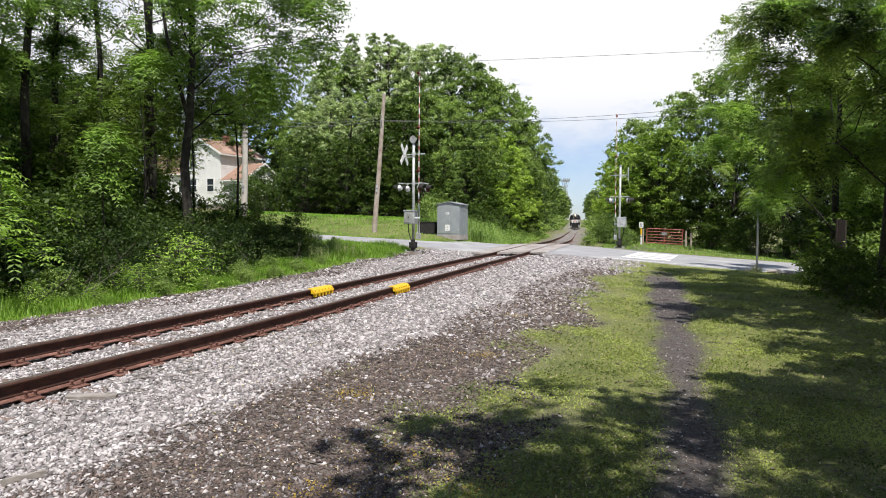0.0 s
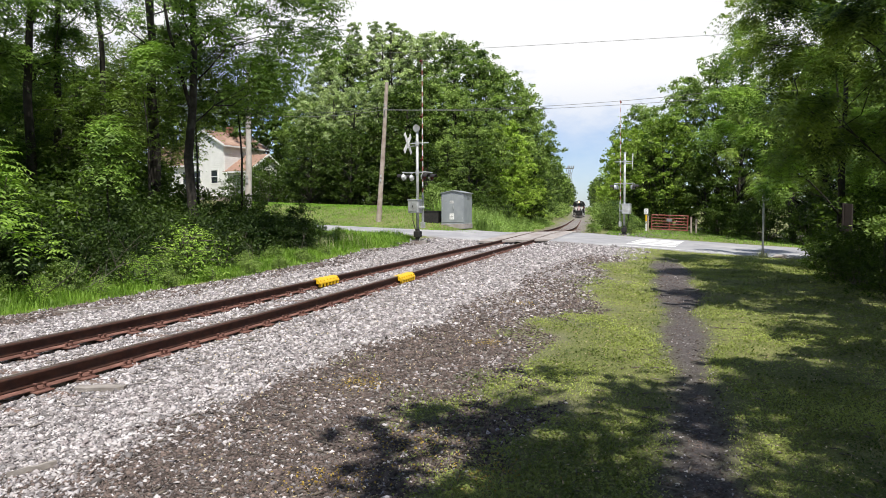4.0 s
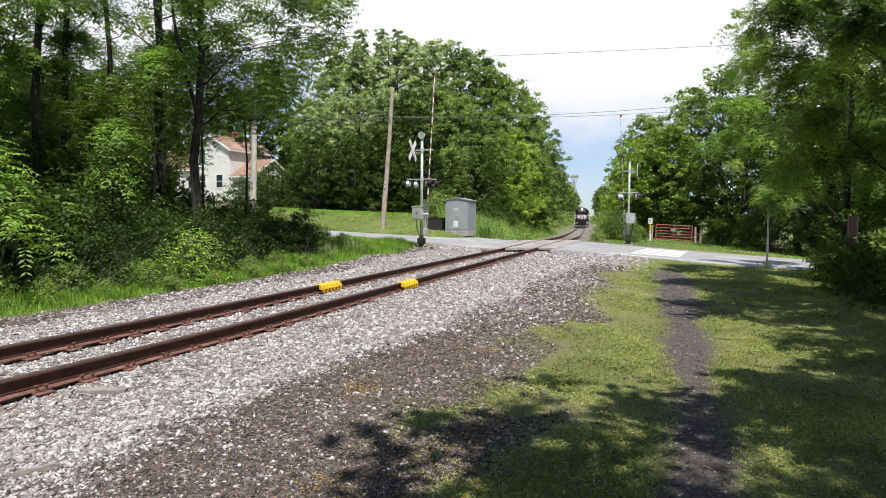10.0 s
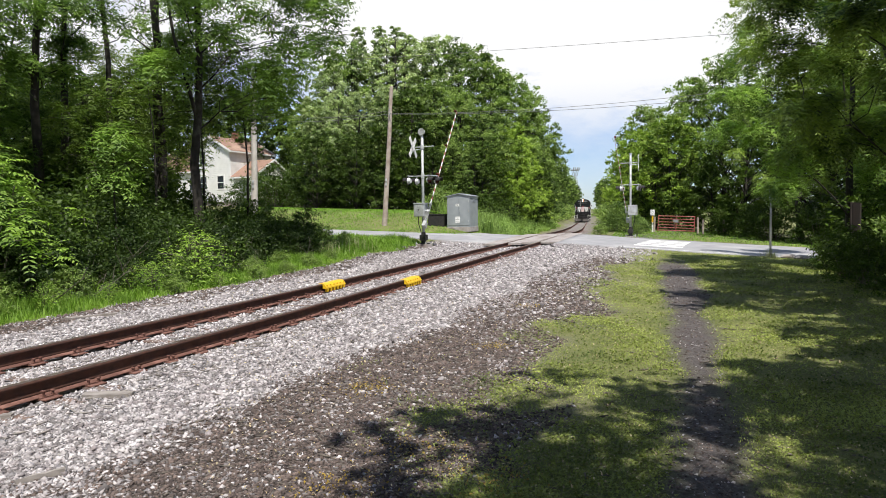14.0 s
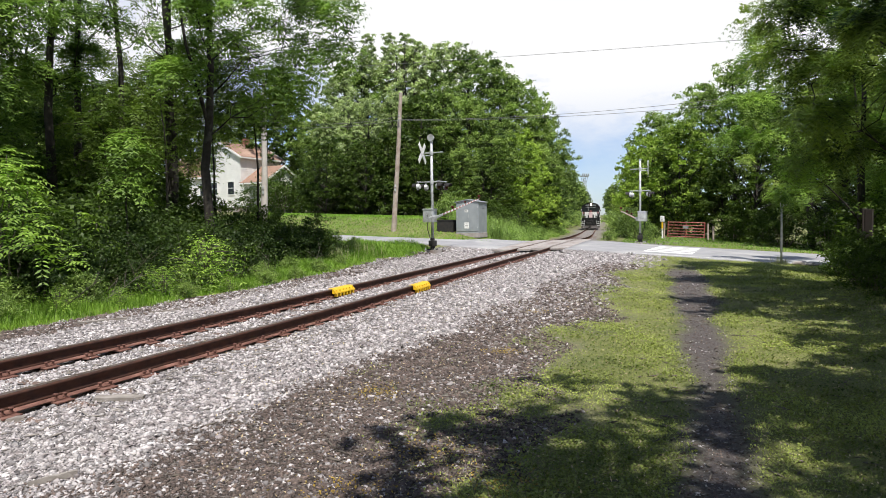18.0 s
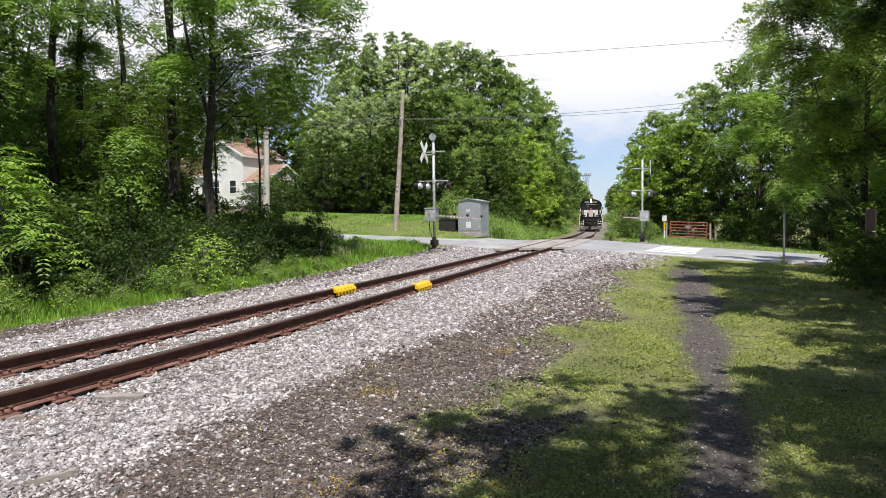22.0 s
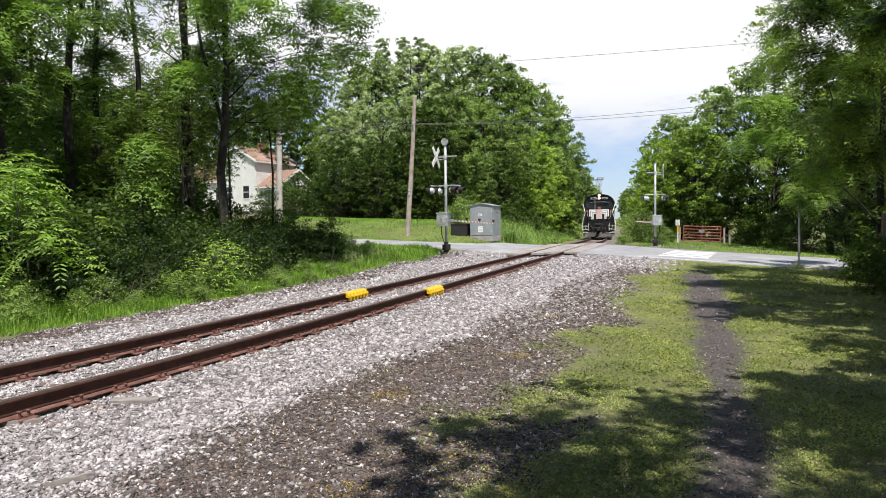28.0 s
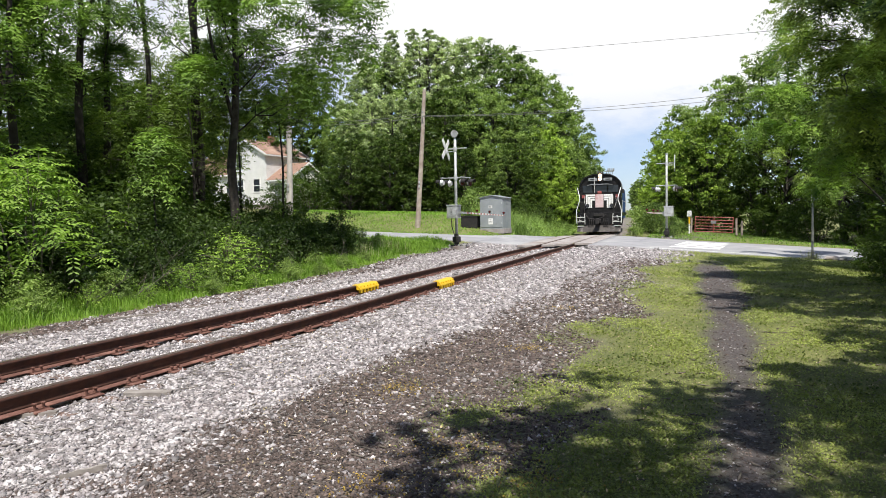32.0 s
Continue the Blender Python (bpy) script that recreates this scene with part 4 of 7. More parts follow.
for kind, x, y, size in [(6, -22, 76, 0.9), (5, -27, 82, 0.9), (5, -33, 84, 0.9), (5, -40, 78, 1.0), (6, -47, 74, 1.0), (5, -19, 87, 0.9), (6, -12, 84, 0.85), (5, -5, 85, 0.9), (5, -24, 90, 1.0), (6, -16, 78, 0.85), (0, -14.5, 72, 0.72), (3, -13.2, 66, 0.55)]:
    grow(kind, x, y, size)
# pointed poplar tops above the stand
for kind, x, y, size in [(7, -9.3, 68, 0.97), (7, -7.3, 69, 0.98), (7, -5.6, 70, 1.0), (7, -4.3, 70, 0.96), (7, -11.6, 66, 0.83)]:
    grow(kind, x, y, size)
# down both sides of the track
for k in range(17):
    s = 84 + k * 9.5
    x, y, z, h = track_at(s)
    for side, d in ((-1, 6.7 + rnd.uniform(-0.5, 1.2)), (1, 9.2 + rnd.uniform(-0.3, 1.4))):
        if side > 0 or s > 86:
            size = rnd.uniform(0.72, 0.9) if side < 0 else rnd.uniform(0.62, 0.8)
            grow((0, 1)[k % 2] if k < 3 else (5, 5, 6)[k % 3], x + side * d * math.cos(h), y - side * d * math.sin(h), size)
for k in range(8):
    s = 262 + k * 14
    x, y, z, h = track_at(s)
    for side in (-1, 1):
        grow(5 + k % 2, x + side * 6.8 * math.cos(h), y - side * 6.8 * math.sin(h), 0.85)
# right of the track beyond the road
for kind, x, y, size in [(4, 18.2, 56.5, 1.0), (4, 17.4, 62, 0.95), (1, 21.0, 60, 0.86), (0, 22.8, 57, 0.9), (4, 18.4, 70, 0.85), (0, 21.5, 74, 0.8), (1, 26, 55, 0.85), (3, 22.5, 51.5, 0.75),
                         (3, 27, 48, 0.85), (5, 30, 44, 0.9), (1, 24.5, 44, 0.8), (5, 28, 38, 0.9), (5, 34, 36, 0.95), (1, 24.5, 38.0, 0.72), (5, 33, 52, 0.85)]:
    grow(kind, x, y, size)
# far left wood, behind the tall trees
for kind, x, y, size in [(1, -19, 31, 0.46), (3, -23, 28, 0.46), (5, -27, 33, 0.55), (5, -31, 27, 0.6), (6, -21, 38, 0.6), (5, -34, 36, 0.7), (6, -38, 44, 0.8),
                         (3, -24, 20, 0.45), (5, -44, 34, 0.9), (5, -36, 54, 0.8), (6, -41, 62, 0.8), (5, -31, 66, 0.55)]:
    grow(kind, x, y, size)
for kind, x, y, size in [(1, -22.5, 25, 0.44), (3, -18.0, 33, 0.5), (1, -26, 24, 0.5)]:
    grow(kind, x, y, size)
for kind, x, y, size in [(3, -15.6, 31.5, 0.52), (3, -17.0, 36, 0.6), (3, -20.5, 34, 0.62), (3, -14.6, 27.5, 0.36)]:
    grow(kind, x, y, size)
# undergrowth below the big stand; its dark-leaved trees stand in for shade there
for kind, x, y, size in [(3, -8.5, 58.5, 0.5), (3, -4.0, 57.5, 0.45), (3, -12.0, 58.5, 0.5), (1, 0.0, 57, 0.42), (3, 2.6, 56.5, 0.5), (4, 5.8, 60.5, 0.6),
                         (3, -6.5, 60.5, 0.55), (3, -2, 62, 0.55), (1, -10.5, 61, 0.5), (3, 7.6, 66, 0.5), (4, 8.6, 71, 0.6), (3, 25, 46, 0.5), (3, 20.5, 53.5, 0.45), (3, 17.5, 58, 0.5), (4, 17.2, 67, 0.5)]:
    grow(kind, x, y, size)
# right side, by the trail; 55-57 and 60-62 are unseen, placed by their shadows
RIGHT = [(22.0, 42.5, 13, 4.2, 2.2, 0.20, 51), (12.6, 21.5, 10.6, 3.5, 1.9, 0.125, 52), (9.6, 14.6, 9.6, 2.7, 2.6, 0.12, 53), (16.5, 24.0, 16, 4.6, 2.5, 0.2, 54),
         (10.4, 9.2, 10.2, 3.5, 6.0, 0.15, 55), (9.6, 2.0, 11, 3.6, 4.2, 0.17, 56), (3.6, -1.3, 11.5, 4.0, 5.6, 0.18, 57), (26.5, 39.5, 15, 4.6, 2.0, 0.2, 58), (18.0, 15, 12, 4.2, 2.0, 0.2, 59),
         (12.4, 5.6, 9, 3.8, 4.0, 0.17, 60), (6.6, 1.2, 11, 3.5, 4.9, 0.16, 61), (9.2, 5.0, 10.2, 3.2, 5.8, 0.15, 62)]
for x, y, hgt, rad, base, tr, seed in RIGHT:
    near_view = y > 12
    lean = -0.5 if seed == 53 else -1.5 if seed == 55 else -1.0 if seed == 52 else 0
    # 52 and 54 take the brighter leaves in place of sunlight on them
    plant(tree("walnut_tree", "leafy green walnut tree with drooping boughs beside the trail", seed, hgt, rad, base, LEAF_BRIGHT if seed in (52, 54) else LEAF_WALNUT, 7000 if seed in (52, 53) else 5600 if near_view else 4500 if seed == 57 else 5500 if seed in (55, 62) else 6800, 0.125 if near_view else 0.34, tr,
               30 if near_view else 46, 0.85 if near_view else 1.25, crown_bias=(lean, 0), fronds=near_view, group="trees beside the trail", forked=1, pairs=6 if near_view else 4), x, y)

# unseen trees added beside and behind the viewer to block sky light
for kind, x, y, size in [(5, 15.8, 9.5, 0.75), (5, 17.5, 3.5, 0.85), (6, 14.8, -3.5, 0.85), (5, 9.5, -9.0, 0.85), (6, 2.5, -12.5, 0.8), (5, -4.5, -14.0, 0.75), (5, 21, 11, 0.9), (6, 20, -3, 0.9), (5, 13, -9.5, 0.85),
                         (5, -14.5, -3, 0.8), (6, -16, -9, 0.85), (5, 22, 19, 0.85)]:
    grow(kind, x, y, size)
# more unseen trees, added so their crowns shade the left hedge
for x, y, seed in ((-14.2, 11.5, 81), (-13.2, 7.0, 82), (-14.6, 2.6, 83), (-18.5, 12.5, 84)):
    plant(tree("woodland_tree", "full green broadleaf tree added out of view to shade the wood's edge", seed, 15.5, 4.0, 3.0, LEAF_WOOD, 5200, 0.36, 0.2, 30, 1.6, group="woodland trees", twigs=1, sides=5), x, y)

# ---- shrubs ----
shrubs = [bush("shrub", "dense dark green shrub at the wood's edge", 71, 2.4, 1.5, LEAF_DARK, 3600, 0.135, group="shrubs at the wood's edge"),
          bush("shrub", "dense green shrub at the wood's edge", 72, 1.7, 1.1, LEAF_WOOD, 3600, 0.105, group="shrubs at the wood's edge"),
          umbrella_shrub("sumac_shrub", "bright green sumac shrub with long pinnate leaves", 73, 3.5, 1.6, LEAF_BRIGHT, 9, 10, group="shrubs at the wood's edge"),
          umbrella_shrub("lime_shrub", "lime-green young shrub in front of the wood", 74, 1.5, 0.36, LEAF_LIME, 13, 11, 0.12, 2, 0.12, group="shrubs at the wood's edge"),
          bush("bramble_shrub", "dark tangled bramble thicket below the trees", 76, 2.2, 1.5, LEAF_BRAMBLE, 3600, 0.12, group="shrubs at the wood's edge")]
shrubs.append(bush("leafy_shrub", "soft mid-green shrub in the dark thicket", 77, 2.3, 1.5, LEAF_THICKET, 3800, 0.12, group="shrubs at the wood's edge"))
used = set()


def shrub(kind, x, y, size=1.0, turn=None):
    turn = rnd.uniform(0, 360) if turn is None else turn
    if kind in used:
        return plant_copy(shrubs[kind], x, y, turn, size)
    used.add(kind)
    return plant(shrubs[kind], x, y, turn, size)


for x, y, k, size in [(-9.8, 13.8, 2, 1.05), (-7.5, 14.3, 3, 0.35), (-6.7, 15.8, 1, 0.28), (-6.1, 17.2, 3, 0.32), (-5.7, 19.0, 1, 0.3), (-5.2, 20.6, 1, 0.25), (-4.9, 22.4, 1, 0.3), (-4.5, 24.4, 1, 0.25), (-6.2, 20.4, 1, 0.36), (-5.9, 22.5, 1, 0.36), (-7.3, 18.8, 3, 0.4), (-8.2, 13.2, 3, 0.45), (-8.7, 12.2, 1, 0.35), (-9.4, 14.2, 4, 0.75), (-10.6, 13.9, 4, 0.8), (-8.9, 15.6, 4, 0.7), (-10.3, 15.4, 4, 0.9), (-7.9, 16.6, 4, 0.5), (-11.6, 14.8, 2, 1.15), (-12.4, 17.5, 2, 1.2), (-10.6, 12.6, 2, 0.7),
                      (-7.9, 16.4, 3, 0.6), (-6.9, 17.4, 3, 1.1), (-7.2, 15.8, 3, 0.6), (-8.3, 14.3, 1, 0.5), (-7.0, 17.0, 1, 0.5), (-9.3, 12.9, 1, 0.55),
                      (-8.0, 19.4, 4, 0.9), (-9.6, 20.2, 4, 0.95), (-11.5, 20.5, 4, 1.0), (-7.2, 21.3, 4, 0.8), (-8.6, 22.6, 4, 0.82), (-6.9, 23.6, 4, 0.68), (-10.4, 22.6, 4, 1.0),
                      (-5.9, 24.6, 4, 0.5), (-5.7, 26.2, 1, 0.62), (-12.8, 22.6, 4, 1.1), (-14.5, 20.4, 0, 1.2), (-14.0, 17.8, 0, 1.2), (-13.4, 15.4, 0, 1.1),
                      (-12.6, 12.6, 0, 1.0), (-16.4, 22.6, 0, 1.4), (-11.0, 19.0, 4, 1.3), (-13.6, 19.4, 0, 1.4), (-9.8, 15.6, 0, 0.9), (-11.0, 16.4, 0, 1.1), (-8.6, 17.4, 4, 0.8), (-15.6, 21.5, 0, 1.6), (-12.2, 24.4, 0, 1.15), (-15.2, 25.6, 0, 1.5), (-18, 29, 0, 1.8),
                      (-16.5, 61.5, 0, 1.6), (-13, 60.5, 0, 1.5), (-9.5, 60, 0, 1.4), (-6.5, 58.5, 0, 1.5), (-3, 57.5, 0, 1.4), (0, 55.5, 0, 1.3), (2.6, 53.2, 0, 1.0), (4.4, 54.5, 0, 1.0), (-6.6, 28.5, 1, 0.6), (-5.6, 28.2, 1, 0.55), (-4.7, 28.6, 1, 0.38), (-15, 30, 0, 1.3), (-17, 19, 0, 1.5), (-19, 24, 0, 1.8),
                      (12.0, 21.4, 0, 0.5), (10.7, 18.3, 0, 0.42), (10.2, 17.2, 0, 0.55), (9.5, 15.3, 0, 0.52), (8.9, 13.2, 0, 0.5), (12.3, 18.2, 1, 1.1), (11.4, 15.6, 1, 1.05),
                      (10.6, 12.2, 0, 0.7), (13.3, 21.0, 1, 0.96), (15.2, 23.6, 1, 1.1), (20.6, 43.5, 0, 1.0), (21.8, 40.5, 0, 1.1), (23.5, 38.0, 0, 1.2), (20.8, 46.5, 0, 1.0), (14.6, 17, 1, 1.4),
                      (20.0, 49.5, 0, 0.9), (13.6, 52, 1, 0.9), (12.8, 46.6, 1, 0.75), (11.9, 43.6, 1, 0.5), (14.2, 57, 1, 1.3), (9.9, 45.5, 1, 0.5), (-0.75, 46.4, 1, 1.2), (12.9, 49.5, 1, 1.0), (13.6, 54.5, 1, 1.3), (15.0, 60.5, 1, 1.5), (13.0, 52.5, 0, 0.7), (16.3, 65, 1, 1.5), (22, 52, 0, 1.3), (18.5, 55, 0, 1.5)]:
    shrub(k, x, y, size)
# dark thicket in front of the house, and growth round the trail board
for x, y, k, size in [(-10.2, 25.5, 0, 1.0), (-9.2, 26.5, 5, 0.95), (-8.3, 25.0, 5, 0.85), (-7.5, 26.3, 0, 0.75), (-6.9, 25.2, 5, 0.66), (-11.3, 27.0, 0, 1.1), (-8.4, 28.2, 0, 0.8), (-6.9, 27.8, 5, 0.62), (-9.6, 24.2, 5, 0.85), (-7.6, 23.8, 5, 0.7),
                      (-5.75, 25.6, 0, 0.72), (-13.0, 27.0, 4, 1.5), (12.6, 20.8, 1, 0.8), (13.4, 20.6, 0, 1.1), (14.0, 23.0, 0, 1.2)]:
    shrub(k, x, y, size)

for k in range(11):
    shrub(0 if k % 3 else 4, -21 + 2.1 * k, 66.5 + 0.6 * math.sin(k * 1.7), 1.25 + 0.15 * (k % 2))
# bare dead branches leaning in the thicket
rng = np.random.default_rng(91)
for x, y, ln, tilt, turn in ((-8.6, 13.6, 1.7, 62, 70), (-8.2, 14.4, 1.3, 55, 110), (-7.6, 15.6, 1.1, 20, -30), (-6.5, 18.0, 1.0, 25, 60), (-8.9, 16.4, 2.0, 48, 80), (-6.0, 20.2, 1.1, 30, 20), (-5.4, 24.0, 0.9, 20, 75),
                             (-6.3, 22.6, 1.3, 35, -60)):
    ob = thing("dead_branch", "bare grey dead branch leaning in the undergrowth", "branch", pose(x, y, ground_z(x, y), tilt, 0, turn), "dead branches")
    limbs = [(bend(rng, (0, 0, -0.15), (0, 0, ln), 6, 0, 0.05), np.linspace(0.016, 0.005, 6))]
    for k in range(4):
        h = ln * rng.uniform(0.3, 0.85)
        limbs.append((bend(rng, (0, 0, h), (rng.normal() * 0.22, rng.normal() * 0.22, h + ln * 0.22), 4, 0, 0.05), np.linspace(0.007, 0.003, 4)))
    v, f = limb_mesh(limbs, 5)
    raw("branch", v, f, BARK_PALE, ob)

# low growth along the distant line
low_bush = bush("lineside_shrub", "low green growth beside the distant track", 75, 2.2, 2.3, LEAF_WOOD, 1500, 0.30, group="lineside shrubs")
first = True
for k in range(26):
    s = 52 + k * 6.2
    x, y, z, h = track_at(s)
    for side in (-1, 1):
        d = (4.7 if side < 0 else 5.3) - (0.4 if s > 78 else 0) + rnd.uniform(-0.1, 0.7)
        px, py = x + side * d * math.cos(h), y - side * d * math.sin(h)
        if (side < 0 and s < 66) or (side > 0 and s < 63):
            continue
        size = rnd.uniform(0.7, 1.15)
        if first:
            plant(low_bush, px, py, 0, size)
            first = False
        else:
            plant_copy(low_bush, px, py, rnd.uniform(0, 360), size)


# ---- crossing signals ----
ARM_LONG = 6.85


def gate_signal(label, buck_side, buck_turn=0):
    """A signal mast. Local x runs along the road, +y along the lowered arm. Returns the thing and its swinging arm."""
    ob = thing("crossing_signal", label, "crossing signal", group="crossing signals")
    bm = bmesh.new()
    box(bm, (-0.30, -0.30, -0.30), (0.30, 0.30, 0.06), 0.02)
    part("foundation", bm, CONCRETE, ob, "concrete foundation block")
    bm = bmesh.new()
    box(bm, (-0.20, -0.20, 0.06), (0.20, 0.20, 0.10), 0.01)
    rod(bm, (0, 0, 0.10), (0, 0, 0.62), 0.12, 0.095, 16)
    box(bm, (-0.15, -0.15, 0.22), (0.15, 0.15, 0.50), 0.03)
    part("junction_base", bm, BLACK_DULL, ob, "dark cast-iron junction base")
    for sx, sy in ((-1, -1), (-1, 1), (1, -1), (1, 1)):
        bm = bmesh.new()
        rod(bm, (0.25 * sx, 0.25 * sy, 0.06), (0.25 * sx, 0.25 * sy, 0.16), 0.022, sides=6)
        rod(bm, (0.25 * sx, 0.25 * sy, 0.08), (0.25 * sx, 0.25 * sy, 0.11), 0.045, sides=6)
        part("anchor_bolt", bm, GALV, ob)
    bm = bmesh.new()
    rod(bm, (0, 0, 0.55), (0, 0, 5.18), 0.068, 0.062, 16)
    part("mast", bm, GALV, ob, smooth=True)
    bm = bmesh.new()
    rod(bm, (0, 0, 5.16), (0, 0, 5.22), 0.085, sides=16)
    part("mast_cap", bm, GALV, ob)
    # crossbuck on its bracket
    bm = bmesh.new()
    rod(bm, (-0.46 * buck_side, 0, 4.62), (0.62 * buck_side, 0, 4.62), 0.026)
    rod(bm, (-0.46 * buck_side, 0, 4.50), (0, 0, 4.50), 0.02)
    rod(bm, (0, 0, 4.52), (0, 0, 4.72), 0.088, sides=14)
    part("bracket", bm, GALV, ob)
    for sign in (-1, 1):
        bm = bmesh.new()
        x0 = -0.47 * buck_side + sign * 0.012
        m = pose(0, 0, 0, 0, 0, buck_turn) @ Matrix.Translation((x0, 0, 4.62)) @ pose(0, 0, 0, 45 * sign, 0, 0)
        box(bm, (-0.008, -0.115, -0.61), (0.008, 0.115, 0.61), 0.003, m)
        blade = part("crossbuck_blade", bm, WHITE_PAINT, ob, "white crossbuck blade")
        for k in (-0.36, 0.36):
            bm = bmesh.new()
            box(bm, (-0.011, -0.035, k - 0.16), (-0.006, 0.035, k + 0.16), 0, m)
            part("lettering_bar", bm, BLACK_DULL, blade)
    # lamps on two cross-arms
    bm = bmesh.new()
    rod(bm, (-0.57, 0, 3.26), (0.57, 0, 3.26), 0.026)
    rod(bm, (0, 0, 3.16), (0, 0, 3.36), 0.088, sides=14)
    part("crossarm", bm, GALV, ob)
    for sx in (-1, 1):
        bm = bmesh.new()
        rod(bm, (0.54 * sx, -0.46, 3.26), (0.54 * sx, 0.46, 3.26), 0.024)
        part("lamp_arm", bm, GALV, ob)
        for sy in (-1, 1):
            c = Vector((0.54 * sx, 0.36 * sy, 3.03))
            bm = bmesh.new()
            rod(bm, c + Vector((0, 0, 0.23)), c + Vector((0, 0, 0.12)), 0.02)
            rod(bm, c + Vector((-0.10 * sx, 0, 0)), c + Vector((0.02 * sx, 0, 0)), 0.10, 0.155, 18)
            unit = part("flasher_lamp", bm, GALV, ob, "grey flashing-light housing")
            bm = bmesh.new()
            rod(bm, c + Vector((0.025 * sx, 0, 0)), c + Vector((0.04 * sx, 0, 0)), 0.185, sides=24)
            part("background_disc", bm, BLACK_DULL, unit)
            bm = bmesh.new()
            rod(bm, c + Vector((0.04 * sx, 0, 0)), c + Vector((0.058 * sx, 0, 0)), 0.145, 0.13, 20)
            part("lens", bm, LAMP_GLASS, unit)
            bm = bmesh.new()
            n = 12
            for k in range(n):
                a0, a1 = math.pi * (k / n) * 1.0, math.pi * ((k + 1) / n)
                p = [c + Vector((d * sx, math.cos(a) * 0.155, math.sin(a) * 0.155)) for d, a in ((0.04, a0), (0.33 - 0.08 * abs(math.cos(a0)), a0), (0.33 - 0.08 * abs(math.cos(a1)), a1), (0.04, a1))]
                q = [c + Vector((d * sx, math.cos(a) * 0.148, math.sin(a) * 0.148)) for d, a in ((0.04, a0), (0.33 - 0.08 * abs(math.cos(a0)), a0), (0.33 - 0.08 * abs(math.cos(a1)), a1), (0.04, a1))]
                bm.faces.new([bm.verts.new(v) for v in p])
                bm.faces.new([bm.verts.new(v) for v in q[::-1]])
            part("visor", bm, BLACK_DULL, unit)
    # gate mechanism
    bm = bmesh.new()
    box(bm, (-0.40, -0.22, 1.36), (0.12, 0.24, 1.98), 0.03)
    box(bm, (-0.42, -0.24, 1.94), (0.14, 0.26, 2.0), 0.015)
    mech = part("gate_mechanism", bm, GALV, ob, "grey gate mechanism box")
    bm = bmesh.new()
    box(bm, (-0.34, -0.232, 1.44), (0.06, -0.222, 1.88), 0.006)
    part("cover", bm, GALV, mech)
    bm = bmesh.new()
    box(bm, (-0.16, -0.245, 1.62), (-0.12, -0.23, 1.72), 0.004)
    part("latch", bm, BLACK_DULL, mech)
    bm = bmesh.new()
    tube(bm, [(-0.25, 0.0, 1.4), (-0.25, -0.02, 1.0), (-0.16, 0, 0.7), (-0.10, 0, 0.5)], 0.02, 6)
    part("conduit", bm, BLACK_DULL, mech)
    # arm, its pivot at the origin of its own space
    arm = new("gate_arm")
    arm.parent = ob
    arm.matrix_basis = pose(0.22, 0, 1.58)
    tagged(arm, "red and white striped gate arm with counterweights")
    bm = bmesh.new()
    rod(bm, (-0.12, 0, 0), (0.10, 0, 0), 0.05, sides=14)
    for x in (0.0, 0.07):
        box(bm, (x - 0.006, -0.85, -0.05), (x + 0.006, 0.6, 0.05), 0.004)
    part("arm_bracket", bm, GALV, arm)
    bm = bmesh.new()
    box(bm, (-0.05, -0.98, -0.12), (0.12, -0.68, 0.12), 0.02)
    part("counterweight", bm, GALV, arm)
    n = 26
    for k in range(n):
        red = k % 2 == 1
        mid, wide = 0.45 + (ARM_LONG - 0.45) * (k + 0.5) / n, (ARM_LONG - 0.45) / n * (0.43 if red else 0.57)
        hh = 0.046 - 0.022 * k / n
        bm = bmesh.new()
        box(bm, (0.022, mid - wide, -hh), (0.050, mid + wide, hh), 0.004)
        part("stripe", bm, ARM_RED if red else WHITE_PAINT, arm)
    for y in (2.2, 4.2, ARM_LONG - 0.12):
        bm = bmesh.new()
        rod(bm, (0.036, y, 0.05), (0.036, y, 0.13), 0.02)
        rod(bm, (-0.02, y, 0.15), (0.09, y, 0.15), 0.055, sides=14)
        part("arm_lamp", bm, LAMP_GLASS, arm)
    return ob, arm


LEFT_AT = pose(-1.41, 31.5, ground_z(-1.41, 31.5) + 0.08, 0, 0, -28)
RIGHT_AT = pose(11.1, 42.0, ground_z(11.1, 42.0) - 0.02, 0, 0, 180 - 25)
signal_a, arm_a = gate_signal("galvanised crossing signal mast with crossbuck, bell and gate arm", 1, 10)
signal_a.matrix_basis = LEFT_AT
bm = bmesh.new()
rod(bm, (0, -0.10, 5.32), (0, 0.06, 5.32), 0.17, 0.13, 20)
rod(bm, (0, 0, 5.2), (0, 0, 5.32), 0.03)
part("bell", bm, GALV, signal_a, "grey crossing bell")
signal_b, arm_b = gate_signal("galvanised crossing signal mast with crossbuck and gate arm", 1, 11)
signal_b.matrix_basis = RIGHT_AT

# ---- signal cabinet ----
cab = thing("signal_cabinet", "grey steel signal cabinet with a low gabled roof beside the road", "cabinet", pose(0.60, 42.75, ground_z(0.60, 42.75) + 0.14, 0, 0, -21))
W_, D_, H_ = 0.76, 0.76, 1.93
bm = bmesh.new()
box(bm, (-W_ - 0.03, -D_ - 0.03, -0.30), (W_ + 0.03, D_ + 0.03, 0.0), 0.015)
part("plinth", bm, CONCRETE, cab, "concrete plinth")
bm = bmesh.new()
vs = [bm.verts.new(v) for y in (-D_, D_) for v in ((-W_, y, 0), (W_, y, 0), (W_, y, H_), (0, y, H_ + 0.15), (-W_, y, H_))]
bm.faces.new(vs[:5]), bm.faces.new(vs[5:][::-1])
